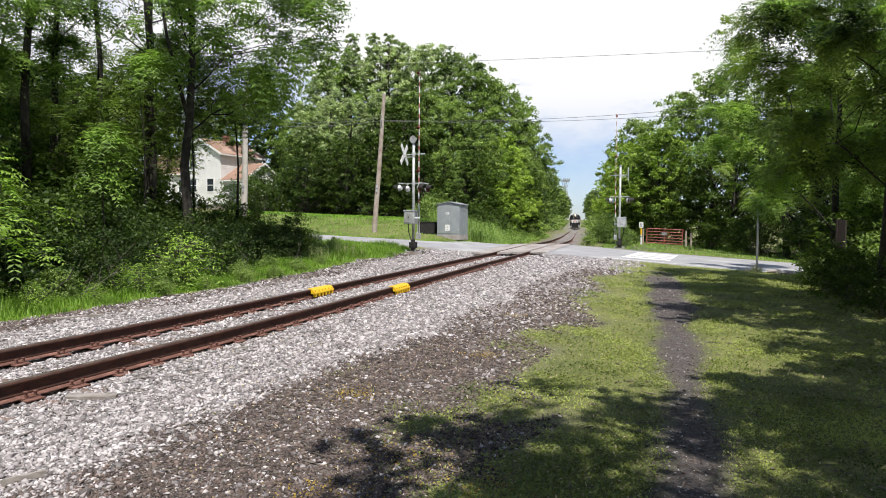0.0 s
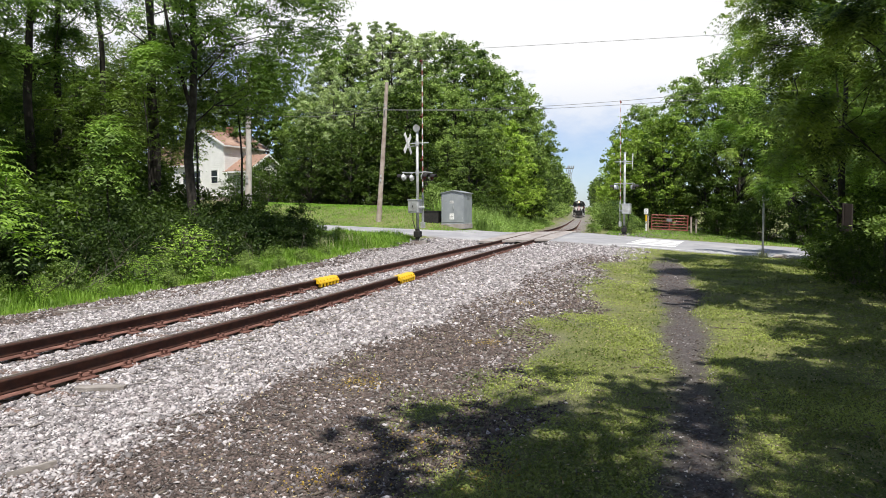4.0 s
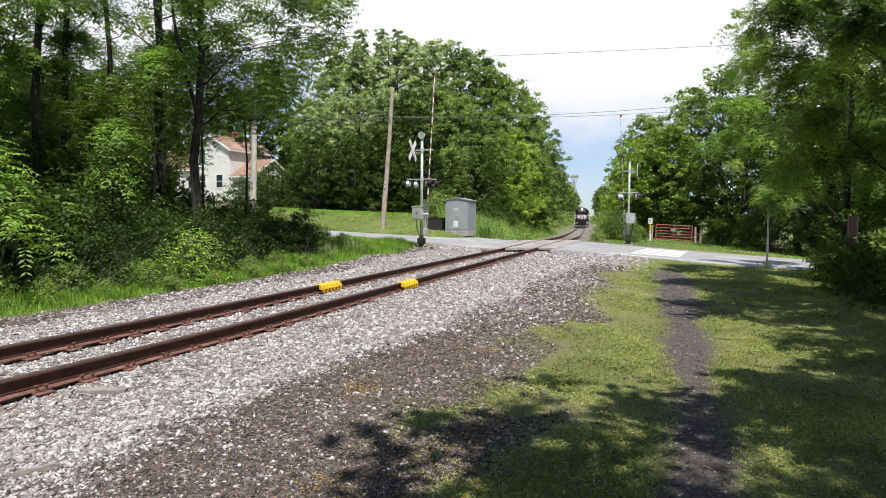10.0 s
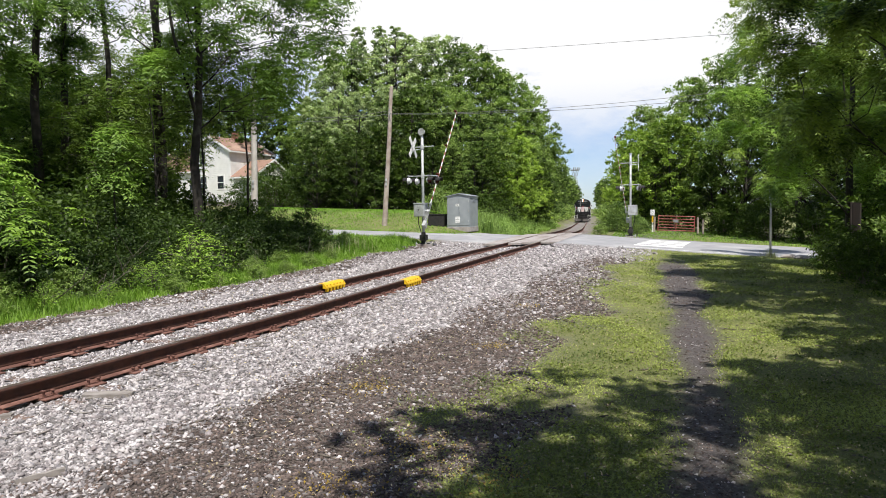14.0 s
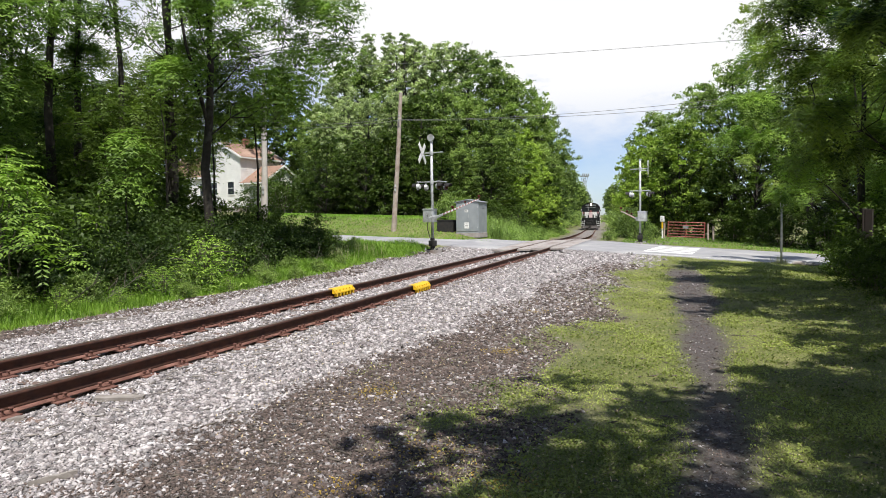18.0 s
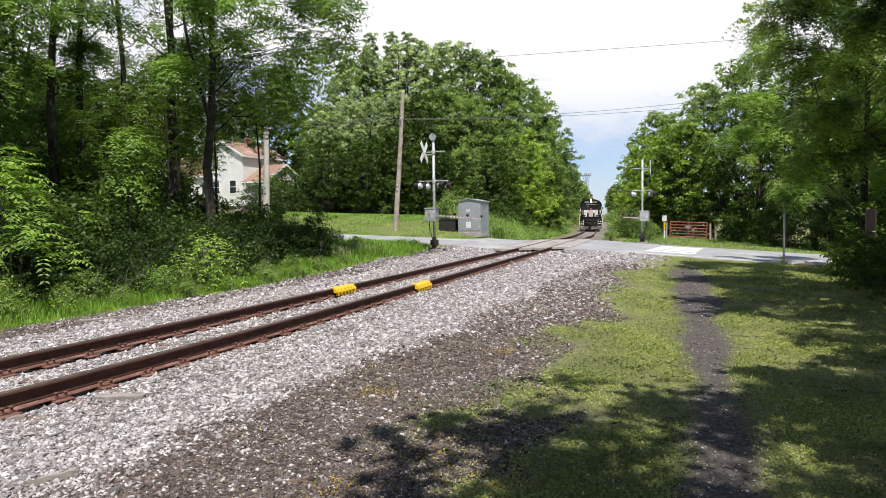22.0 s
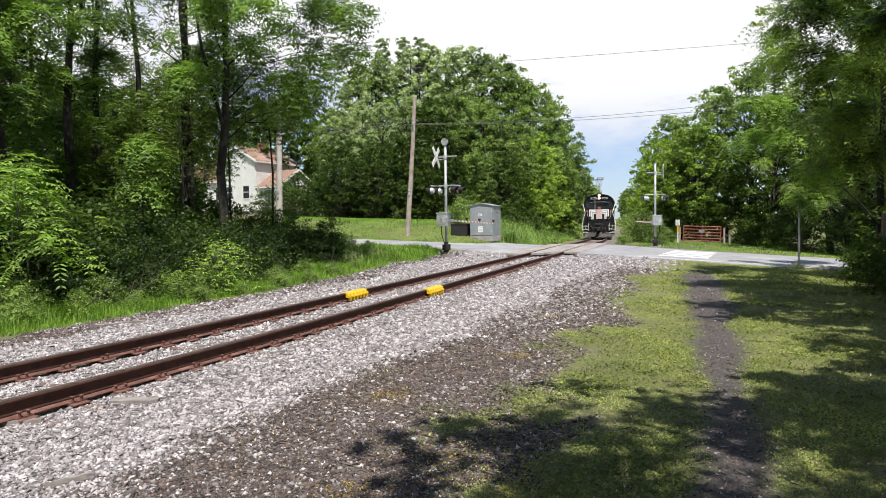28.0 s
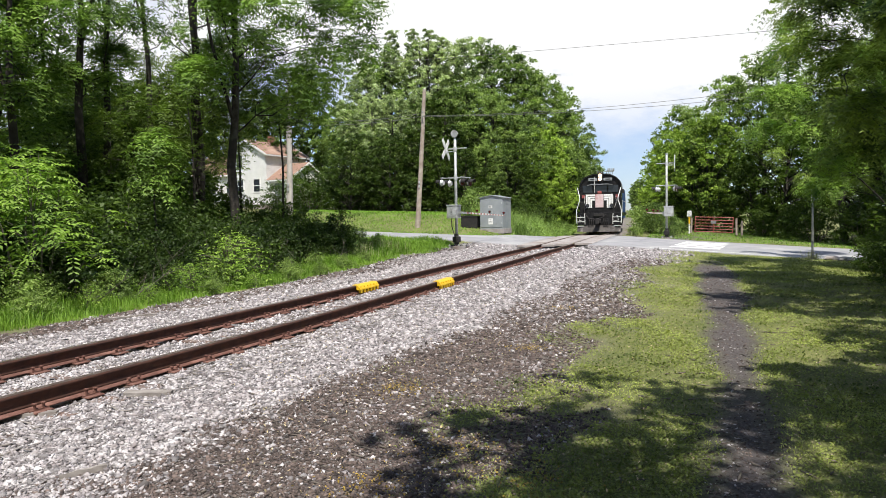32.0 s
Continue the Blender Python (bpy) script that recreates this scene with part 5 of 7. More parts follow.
for k in range(5):
    bm.faces.new((vs[k], vs[k + 5], vs[(k + 1) % 5 + 5], vs[(k + 1) % 5]))
part("body", bm, CABINET, cab)
bm = bmesh.new()
for sx in (-1, 1):
    a, b = Vector((0, 0, H_ + 0.19)), Vector(((W_ + 0.07) * sx, 0, H_ + 0.025))
    pr = [a, b, b - Vector((0, 0, 0.035)), a - Vector((0, 0, 0.035))]
    r0, r1 = [bm.verts.new(p + Vector((0, -D_ - 0.07, 0))) for p in pr], [bm.verts.new(p + Vector((0, D_ + 0.07, 0))) for p in pr]
    bm.faces.new(r0), bm.faces.new(r1[::-1])
    for k in range(4):
        bm.faces.new((r0[k], r1[k], r1[(k + 1) % 4], r0[(k + 1) % 4]))
part("roof", bm, CABINET, cab)
for x0, x1 in ((-0.70, -0.02), (0.02, 0.70)):
    bm = bmesh.new()
    box(bm, (x0, -D_ - 0.022, 0.10), (x1, -D_ - 0.002, H_ - 0.10), 0.006)
    leaf = part("door", bm, CABINET, cab)
    for z in (0.35, 1.0, 1.6):
        bm = bmesh.new()
        xh = x0 + 0.01 if x0 < -0.1 else x1 - 0.01
        rod(bm, (xh, -D_ - 0.03, z - 0.06), (xh, -D_ - 0.03, z + 0.06), 0.014, sides=8)
        part("hinge", bm, GALV, leaf)
bm = bmesh.new()
tube(bm, [(0.08, -D_ - 0.025, 0.95), (0.08, -D_ - 0.075, 0.95), (0.08, -D_ - 0.075, 1.13), (0.08, -D_ - 0.025, 1.13)], 0.012, 6)
part("handle", bm, GALV, cab, "steel handle")
for z0, z1, x0, x1 in ((1.30, 1.46, -0.18, 0.06), (0.28, 0.66, -0.20, 0.10)):
    bm = bmesh.new()
    box(bm, (x0, -D_ - 0.028, z0), (x1, -D_ - 0.024, z1))
    note = part("notice_plate", bm, WHITE_PAINT, cab, "white notice plate with unreadable lines")
    for k in range(3):
        bm = bmesh.new()
        zz = z0 + (z1 - z0) * (0.25 + 0.25 * k)
        box(bm, (x0 + 0.03, -D_ - 0.031, zz - 0.008), (x1 - 0.05, -D_ - 0.029, zz + 0.008))
        part("text_bar", bm, BLACK_DULL, note)
for z in (1.55, 1.62, 1.69):
    bm = bmesh.new()
    box(bm, (W_ + 0.002, -0.22, z), (W_ + 0.02, 0.22, z + 0.035), 0.004)
    part("vent_slat", bm, CABINET, cab)
bm = bmesh.new()
tube(bm, [(-W_ - 0.05, -0.3, -0.1), (-W_ - 0.05, -0.3, 0.9), (-W_ + 0.02, -0.3, 1.0)], 0.03, 8)
part("conduit", bm, GALV, cab)
# a black box added for the dark patch beside the cabinet
dark_block = thing("battery_box", "low black box filling the dark patch beside the signal cabinet", "equipment box", pose(-1.0, 43.2, ground_z(-1.0, 43.2) - 0.22, 0, 0, -21))
bm = bmesh.new()
box(bm, (-0.55, -0.35, 0), (0.55, 0.35, 0.86), 0.02)
part("body", bm, BLACK_DULL, dark_block)
bm = bmesh.new()
box(bm, (-0.58, -0.38, 0.862), (0.58, 0.38, 0.92), 0.012)
part("lid", bm, BLACK_DULL, dark_block)

# ---- poles and wires ----
def utility_pole(x, y, top_x, height, r, label, wood=POLE_WOOD):
    z = ground_z(x, y)
    ob = thing("utility_pole", label, "utility pole", pose(x, y, z), "utility poles")
    rng = np.random.default_rng(int(x * 10) % 97)
    v, f = limb_mesh([(bend(rng, (0, 0, -0.4), (top_x - x, 0.1, height), 10, 0, 0.004), np.linspace(r * 1.12, r * 0.72, 10))], 14)
    raw("shaft", v, f, wood, ob)
    tx = (top_x - x)
    bm = bmesh.new()
    rod(bm, (tx, 0.1, height - 0.03), (tx, 0.1, height + 0.015), r * 0.74, r * 0.6, 14)
    part("cap", bm, GALV, ob)
    for k, h in enumerate((0.80, 0.83)):
        bm = bmesh.new()
        c = Vector((tx * h, -r * 0.85, height * h))
        rod(bm, c, c + Vector((0, -0.10, 0)), 0.03, 0.045, 10)
        rod(bm, c + Vector((0, -0.10, 0)), c + Vector((0, -0.14, 0)), 0.055, 0.03, 10)
        part("insulator", bm, CABINET, ob)
    for h in (0.30, 0.33):
        bm = bmesh.new()
        c = Vector((tx * h, -r, height * h))
        box(bm, c + Vector((-0.05, -0.012, -0.09)), c + Vector((0.05, 0.01, 0.09)), 0.003)
        part("tag_plate", bm, GALV, ob)
    return ob


POLE_Z = ground_z(-4.57, 44)
utility_pole(-4.57, 44.0, -3.93, 9.85 - POLE_Z, 0.16, "leaning weathered wooden utility pole on the lawn")
utility_pole(-10.95, 36.5, -10.75, 9.2 - ground_z(-10.95, 36.5), 0.17, "wooden utility pole among the trees, coloured pale as sunlit", POLE_PALE)


def cable(name, label, a, b, sag, r=0.012, n=28):
    a, b = Vector(a), Vector(b)
    pts = [a.lerp(b, k / n) - Vector((0, 0, sag * 4 * (k / n) * (1 - k / n))) for k in range(n + 1)]
    bm = bmesh.new()
    tube(bm, pts, r, 5)
    ob = part(name, bm, WIRE)
    return tagged(ob, label, "cable", "overhead cables")


for z0, z1, sag in ((8.03, 8.8, 1.0), (8.07, 9.8, 1.2)):
    cable("overhead_cable", "thin dark grey overhead cable from the utility pole across the road", (-4.08, 43.8, z0), (32.5, 28.2, z1), sag)
cable("overhead_cable", "thin dark grey overhead cable between the utility poles", (-4.08, 43.8, 8.06), (-10.9, 36.3, 6.7), 0.25)
cable("overhead_cable", "thin dark grey overhead cable between the utility poles", (-4.08, 43.8, 8.25), (-10.9, 36.3, 7.0), 0.3)
cable("overhead_cable", "thin dark grey overhead cable into the trees", (-10.9, 36.3, 6.8), (-24, 29.5, 7.2), 0.3)
cable("overhead_cable", "high thin dark grey overhead cable over the road", (-38, 52.0, 12.35), (34, 36.7, 12.0), 0.28, 0.013)

# ---- house beyond the trees ----
house = thing("house", "white clapboard farmhouse with orange-brown shingle roofs behind trees", "house", pose(-23.35, 70.0, 3.1, 0, 0, -25))


def house_block(x0, x1, y0, y1, eave, ridge, along):
    """White walls with lapped clapboards and a gable roof; its ridge runs along x or y."""
    def put(u, v, z):
        return (u, v, z) if along == "x" else (v, u, z)
    u0, u1, v0, v1 = (x0, x1, y0, y1) if along == "x" else (y0, y1, x0, x1)
    vm = (v0 + v1) / 2
    bm = bmesh.new()
    for u in (u0, u1):
        bm.faces.new([bm.verts.new(put(u, v, z)) for v, z in ((v0, 0), (v1, 0), (v1, eave), (vm, ridge - 0.08), (v0, eave))])
    for v in (v0, v1):
        bm.faces.new([bm.verts.new(put(u, v, z)) for u, z in ((u0, 0), (u1, 0), (u1, eave), (u0, eave))])
    part("wall", bm, SIDING, house)
    bm = bmesh.new()
    lap = 0.2
    for k in range(int(ridge / lap)):
        z = k * lap
        cut = max(0.0, (z + 0.19 - eave) / (ridge - eave)) * (vm - v0)
        if cut < vm - v0 - 0.2:
            for u, w in ((u0, -1), (u1, 1)):
                a_, b_ = put(u + 0.004 * w, v0 + cut, z), put(u + 0.045 * w, v1 - cut, z + 0.17)
                box(bm, [min(p) for p in zip(a_, b_)], [max(p) for p in zip(a_, b_)])
        if z + 0.17 < eave:
            for v, w in ((v0, -1), (v1, 1)):
                a_, b_ = put(u0 + 0.03, v + 0.004 * w, z), put(u1 - 0.03, v + 0.045 * w, z + 0.17)
                box(bm, [min(p) for p in zip(a_, b_)], [max(p) for p in zip(a_, b_)])
    tagged(part("clapboard_cladding", bm, SIDING, house), kind="stuff")
    for w in (-1, 1):
        ve = v0 - 0.35 if w < 0 else v1 + 0.35
        ze = eave - 0.35 * (ridge - eave) / (vm - v0)
        bm = bmesh.new()
        pr = [(vm, ridge + 0.07), (ve, ze + 0.07), (ve, ze - 0.05), (vm, ridge - 0.05)]
        r0, r1 = [bm.verts.new(put(u0 - 0.3, *p)) for p in pr], [bm.verts.new(put(u1 + 0.3, *p)) for p in pr]
        bm.faces.new(r0), bm.faces.new(r1[::-1])
        for k in range(4):
            bm.faces.new((r0[k], r1[k], r1[(k + 1) % 4], r0[(k + 1) % 4]))
        part("roof", bm, SHINGLE, house, "orange-brown shingle roof slope")
        for u in (u0 - 0.3, u1 + 0.3):
            bm = bmesh.new()
            pr = [(vm, ridge + 0.09), (ve, ze + 0.09), (ve, ze - 0.13), (vm, ridge - 0.13)]
            r0, r1 = [bm.verts.new(put(u - 0.025, *p)) for p in pr], [bm.verts.new(put(u + 0.025, *p)) for p in pr]
            bm.faces.new(r0), bm.faces.new(r1[::-1])
            for k in range(4):
                bm.faces.new((r0[k], r1[k], r1[(k + 1) % 4], r0[(k + 1) % 4]))
            part("gable_board", bm, WHITE_PAINT, house)
        bm = bmesh.new()
        a_, b_ = put(u0 - 0.3, ve - 0.02, ze - 0.12), put(u1 + 0.3, ve + 0.02, ze + 0.03)
        box(bm, a_ if along == "x" else [min(p) for p in zip(a_, b_)], b_ if along == "x" else [max(p) for p in zip(a_, b_)])
        part("eaves_board", bm, WHITE_PAINT, house)


def house_window(x, y, z, w=0.85, h=1.35):
    bm = bmesh.new()
    for lo, hi in (((x - w / 2 - 0.12, y - 0.10, z - 0.1), (x + w / 2 + 0.12, y - 0.02, z)), ((x - w / 2 - 0.12, y - 0.10, z + h), (x + w / 2 + 0.12, y - 0.02, z + h + 0.13)),
                   ((x - w / 2 - 0.12, y - 0.098, z), (x - w / 2, y - 0.02, z + h)), ((x + w / 2, y - 0.098, z), (x + w / 2 + 0.12, y - 0.02, z + h)),
                   ((x - w / 2, y - 0.09, z + h / 2 - 0.03), (x + w / 2, y - 0.02, z + h / 2 + 0.03))):
        box(bm, lo, hi)
    win = part("window", bm, WHITE_PAINT, house, "white sash window")
    for k in (0, 1):
        bm = bmesh.new()
        box(bm, (x - w / 2, y - 0.076, z + k * h / 2 + 0.02), (x + w / 2, y - 0.055, z + (k + 1) * h / 2 - 0.02))
        part("pane", bm, GLASS_DARK, win)


bm = bmesh.new()
box(bm, (-11.9, 1.1, -1.6), (-5.3, 5.9, -0.002))
box(bm, (-5.2, 0.05, -1.6), (-0.05, 6.4, -0.003))
box(bm, (0.0, 0.4, -1.6), (2.95, 5.9, -0.004))
part("foundation", bm, CONCRETE, house, "concrete foundation")
house_block(-5.25, 0.0, 0.0, 6.5, 5.45, 6.95, "y")
house_block(-12.0, -5.3, 1.0, 6.0, 3.7, 6.0, "x")
house_block(0.06, 3.0, 0.3, 6.0, 2.7, 4.4, "x")
for x, y, z in ((-3.75, 0, 4.0), (-3.7, 0, 1.35), (-1.3, 0, 1.35), (-6.4, 1.0, 1.35), (-9.0, 1.0, 1.35)):
    house_window(x, y, z)
bm = bmesh.new()
box(bm, (1.0, 0.20, 0.1), (1.95, 0.25, 2.15), 0.01)
part("door", bm, CABINET, house, "grey porch door")
for x in (0.35, 2.75):
    bm = bmesh.new()
    box(bm, (x - 0.06, -0.06, 0.0), (x + 0.06, 0.06, 2.52), 0.01)
    part("porch_post", bm, WHITE_PAINT, house)
bm = bmesh.new()
box(bm, (-2.9, 3.4, 6.3), (-2.3, 4.0, 7.7), 0.02)
part("chimney", bm, material("chimney_brick", (0.30, 0.14, 0.10), 0.9, 0, (0.22, 0.10, 0.075), 9, bump=0.01), house)

# ---- lattice tower far down the line ----
tower = thing("lattice_tower", "distant grey steel lattice tower above the trees", "tower", pose(54.6, 300, 0.0, 0, 0, 20))
bm = bmesh.new()
def tower_half(z):
    return 0.55 + 1.9 * max(0.0, 1 - z / 16.0)
for sx in (-1, 1):
    for sy in (-1, 1):
        rod(bm, (sx * tower_half(0), sy * tower_half(0), 0), (sx * 0.55, sy * 0.55, 16.5), 0.11, sides=5)
        rod(bm, (sx * 0.55, sy * 0.55, 16.5), (sx * 1.3, sy * 0.9, 20.2), 0.10, sides=5)
part("leg_frame", bm, PIPE, tower)
bm = bmesh.new()
for k in range(9):
    z0, z1 = 2 + 1.9 * k, 3.9 + 1.9 * k
    for sy in (-1, 1):
        h0, h1 = tower_half(z0), tower_half(z1)
        rod(bm, (-h0, sy * h0, z0), (h1, sy * h1, z1), 0.06, sides=4)
        rod(bm, (h0, sy * h0, z0), (-h1, sy * h1, z1), 0.06, sides=4)
part("bracing", bm, PIPE, tower)
bm = bmesh.new()
box(bm, (-1.6, -1.1, 19.6), (1.6, 1.1, 20.0), 0.03)
for x in (-1.4, -0.5, 0.5, 1.4):
    box(bm, (x - 0.2, -1.3, 19.9), (x + 0.2, -1.0, 20.9), 0.03)
part("platform", bm, PIPE, tower)

# ---- farm gate, posts and signs by the trail ----
GA, GB = Vector((15.6, 51.2, 0)), Vector((18.0, 50.2, 0))
gate_len = (GB - GA).length
gate_turn = math.degrees(math.atan2(GB.y - GA.y, GB.x - GA.x))
farm_gate = thing("farm_gate", "closed faded red tubular steel farm gate", "gate", pose(GA.x, GA.y, ground_z(GA.x, GA.y), 0, math.degrees(math.atan2(0.10, gate_len)), gate_turn))
for k, z in enumerate((0.16, 0.36, 0.57, 0.79, 1.02, 1.24)):
    bm = bmesh.new()
    rod(bm, (0, 0, z), (gate_len, 0, z), 0.036 if k in (0, 5) else 0.03)
    part("bar", bm, GATE_RED, farm_gate)
for x in (0.0, gate_len * 0.5, gate_len):
    bm = bmesh.new()
    rod(bm, (x, 0.0, 0.10), (x, 0.0, 1.27), 0.034)
    part("upright", bm, GATE_RED, farm_gate)
bm = bmesh.new()
box(bm, (gate_len * 0.42, -0.05, 0.78), (gate_len * 0.56, -0.04, 1.0))
part("notice_plate", bm, PIPE, farm_gate, "small faded notice plate")


def post(x, y, h, r=0.08, label="weathered wooden fence post by the farm gate"):
    ob = thing("fence_post", label, "fence post", pose(x, y, ground_z(x, y)), "fence posts")
    rng = np.random.default_rng(int(abs(x * 31)) % 89)
    v, f = limb_mesh([(bend(rng, (0, 0, -0.3), (rng.normal() * 0.03, 0.02, h), 5, 0, 0.01), np.linspace(r * 1.05, r * 0.92, 5))], 10)
    raw("shaft", v, f, POLE_WOOD, ob)
    bm = bmesh.new()
    rod(bm, (0, 0.02, h - 0.01), (0, 0.02, h + 0.03), r * 0.9, r * 0.55)
    part("top", bm, POLE_WOOD, ob)


for x, y, h in ((15.35, 51.3, 1.15), (18.25, 50.1, 1.2), (18.6, 50.0, 1.05), (20.0, 49.6, 1.15)):
    post(x, y, h)
marker = thing("trail_marker", "small white notice on a yellow marker post", "sign", pose(14.9, 50.2, ground_z(14.9, 50.2), 0, 0, -12))
bm = bmesh.new()
rod(bm, (0, 0, -0.1), (0, 0, 0.75), 0.06)
part("post", bm, WHITE_PAINT, marker)
bm = bmesh.new()
rod(bm, (0, 0, 0.752), (0, 0, 1.25), 0.066)
part("sleeve", bm, YELLOW, marker, "yellow plastic sleeve")
bm = bmesh.new()
box(bm, (-0.15, -0.08, 1.28), (0.15, -0.055, 1.70), 0.01)
mp_ = part("panel", bm, WHITE_PAINT, marker, "white notice panel")
for k in range(4):
    bm = bmesh.new()
    box(bm, (-0.11, -0.086, 1.36 + 0.08 * k), (0.10 - 0.03 * (k % 2), -0.082, 1.385 + 0.08 * k))
    part("text_bar", bm, BLUE, mp_)
sx_, sy_ = 13.35, 28.3
road_sign = thing("road_sign", "tall narrow road sign on a steel post, seen from its edge", "sign", pose(sx_, sy_, ground_z(sx_, sy_), 0, 0, 99))
bm = bmesh.new()
for a in (-0.025, 0.025):
    box(bm, (a - 0.006, -0.03, -0.2), (a + 0.006, 0.03, 3.06), 0.002)
box(bm, (-0.025, 0.016, -0.2), (0.025, 0.028, 3.06))
part("post", bm, PIPE, road_sign)
bm = bmesh.new()
box(bm, (-0.26, -0.048, 2.38), (0.16, -0.032, 3.04), 0.006)
panel = part("panel", bm, WHITE_PAINT, road_sign, "bare aluminium back of the sign panel")
for z in (2.5, 2.95):
    bm = bmesh.new()
    rod(bm, (0, -0.05, z), (0, 0.04, z), 0.012, sides=6)
    part("bolt", bm, GALV, panel)

rng = np.random.default_rng(33)
for k in range(7):
    rx_, ry_ = 13.9 + 0.28 * k + rng.normal() * 0.12, 28.2 - 0.12 * k + rng.normal() * 0.15
    rock = thing("rock", "pale grey rock at the road's edge", "rock", pose(rx_, ry_, ground_z(rx_, ry_), 0, 0, rng.uniform(0, 360)), "rocks by the road")
    bm = bmesh.new()
    bmesh.ops.create_icosphere(bm, subdivisions=2, radius=0.17)
    for v in bm.verts:
        v.co = Vector((v.co.x * 1.3, v.co.y, v.co.z * 0.7)) * rng.uniform(0.85, 1.15) + Vector((0, 0, 0.05))
    part("stone", bm, CONCRETE, rock)

# ---- trail board at the wood's edge ----
bx_, by_ = 11.55, 19.3
board_post = thing("trail_board", "brown wooden trail board on a stout square post, coloured dark for shade", "sign", pose(bx_, by_, ground_z(bx_, by_), 0, 0, 48))
bm = bmesh.new()
box(bm, (-0.095, -0.095, -0.3), (0.095, 0.095, 2.05), 0.012)
part("post", bm, BOARD_SHADED, board_post)
bm = bmesh.new()
for k in range(4):
    box(bm, (-0.20, 0.10, 1.28 + 0.2 * k), (0.20, 0.135, 1.472 + 0.2 * k), 0.006)
part("panel", bm, BOARD_SHADED, board_post, "brown plank panel coloured dark for shade")
for z in (1.36, 1.98):
    bm = bmesh.new()
    box(bm, (-0.18, 0.136, z - 0.035), (0.18, 0.165, z + 0.035), 0.005)
    part("batten", bm, BOARD_SHADED, board_post)

# ---- yellow blocks on the rails ----
def rail_block(s, side, label):
    x, y, z, h = track_at(s)
    ob = thing("rail_clamp", label, "track device", pose(x + side * math.cos(h), y - side * math.sin(h), z, 0, 0, -math.degrees(h)), "yellow rail clamps")
    bm = bmesh.new()
    prof = [(-0.055, 0.012), (0.05, 0.012), (0.075, 0.0), (0.14, -0.075), (0.145, -0.10), (0.05, -0.10), (0.045, 0.004), (-0.055, 0.004)]
    r0, r1 = [bm.verts.new((px, -0.5, pz)) for px, pz in prof], [bm.verts.new((px, 0.5, pz)) for px, pz in prof]
    bm.faces.new(r0), bm.faces.new(r1[::-1])
    for k in range(len(prof)):
        bm.faces.new((r0[k], r1[k], r1[(k + 1) % len(prof)], r0[(k + 1) % len(prof)]))
    part("cover", bm, YELLOW, ob)
    for k in range(6):
        yy = -0.42 + 0.168 * k
        bm = bmesh.new()
        box(bm, (0.075, yy - 0.028, -0.175), (0.15, yy + 0.028, -0.085), 0.008)
        part("lug", bm, YELLOW, ob)
        bm = bmesh.new()
        rod(bm, (0.10, yy, -0.05), (0.135, yy, -0.02), 0.016, sides=6)
        part("bolt", bm, YELLOW, ob)


for px, py, side in ((-2.85, 15.3, -0.7525), (-0.83, 15.95, 0.7525)):
    s_ = float(beside_track(px, py)[0])
    rail_block(s_, side, "yellow painted steel clamp bolted over the rail")

# ---- locomotive ----
loco = thing("locomotive", "black diesel locomotive with a white striped nose and lit headlamp", "locomotive")
LOCO_L = 17.4


def sweep_y(bm, prof, y0, y1):
    r0, r1 = [bm.verts.new((x, y0, z)) for x, z in prof], [bm.verts.new((x, y1, z)) for x, z in prof]
    bm.faces.new(r0), bm.faces.new(r1[::-1])
    for k in range(len(prof)):
        bm.faces.new((r0[k], r1[k], r1[(k + 1) % len(prof)], r0[(k + 1) % len(prof)]))


def arch(half, low, shoulder, top, crown=0.55, flank=0.75):
    """Half of a body's outline over the arch of its roof; crown and flank below 1 square it off."""
    pts = [(-half, low), (-half, shoulder)]
    for k in range(1, 12):
        a = math.pi * k / 12
        c = math.cos(a)
        pts.append((-half * math.copysign(abs(c) ** flank, c), shoulder + (top - shoulder) * math.sin(a) ** crown))
    return pts + [(half, shoulder), (half, low)]


bm = bmesh.new()
box(bm, (-1.52, 0.25, 1.22), (1.52, LOCO_L, 1.52), 0.02)
part("underframe", bm, BLACK, loco)
bm = bmesh.new()
sweep_y(bm, arch(1.50, 1.52, 3.12, 4.38, 0.72, 0.86), 2.1, 4.6)
body = part("cab", bm, BLACK, loco)
bm = bmesh.new()
outer, inner = arch(1.56, 3.10, 3.16, 4.44, 0.72, 0.86), arch(1.50, 3.10, 3.12, 4.385, 0.72, 0.86)
sweep_y(bm, outer + inner[::-1], 1.96, 4.68)
part("cab_roof", bm, BLACK, body)
bm = bmesh.new()
sweep_y(bm, [(-1.0, 1.524), (-1.0, 2.78), (-0.82, 2.98), (0.82, 2.98), (1.0, 2.78), (1.0, 1.524)], 0.95, 2.1)
nose = part("nose", bm, BLACK, loco)
bm = bmesh.new()
sweep_y(bm, arch(0.92, 1.524, 3.7, 4.25, 0.7), 4.6, LOCO_L - 1.6)
hood = part("long_hood", bm, BLACK, loco)
# white nose stripes: nested corners left and right, pale door in the middle
for sx in (-1, 1):
    for k in range(3):
        o = 0.16 * k
        bm = bmesh.new()
        box(bm, (min(sx * (0.97 - o), sx * (0.845 - o)), 0.925, 1.88), (max(sx * (0.97 - o), sx * (0.845 - o)), 0.948, 2.86 - o), 0.003)
        part("stripe", bm, WHITE_PAINT, nose, "white nose stripe")
        bm = bmesh.new()
        lo, hi = sorted((sx * (0.845 - o), sx * 0.31))
        box(bm, (lo, 0.925, 2.735 - o), (hi, 0.948, 2.86 - o), 0.003)
        part("stripe", bm, WHITE_PAINT, nose, "white nose stripe")
bm = bmesh.new()
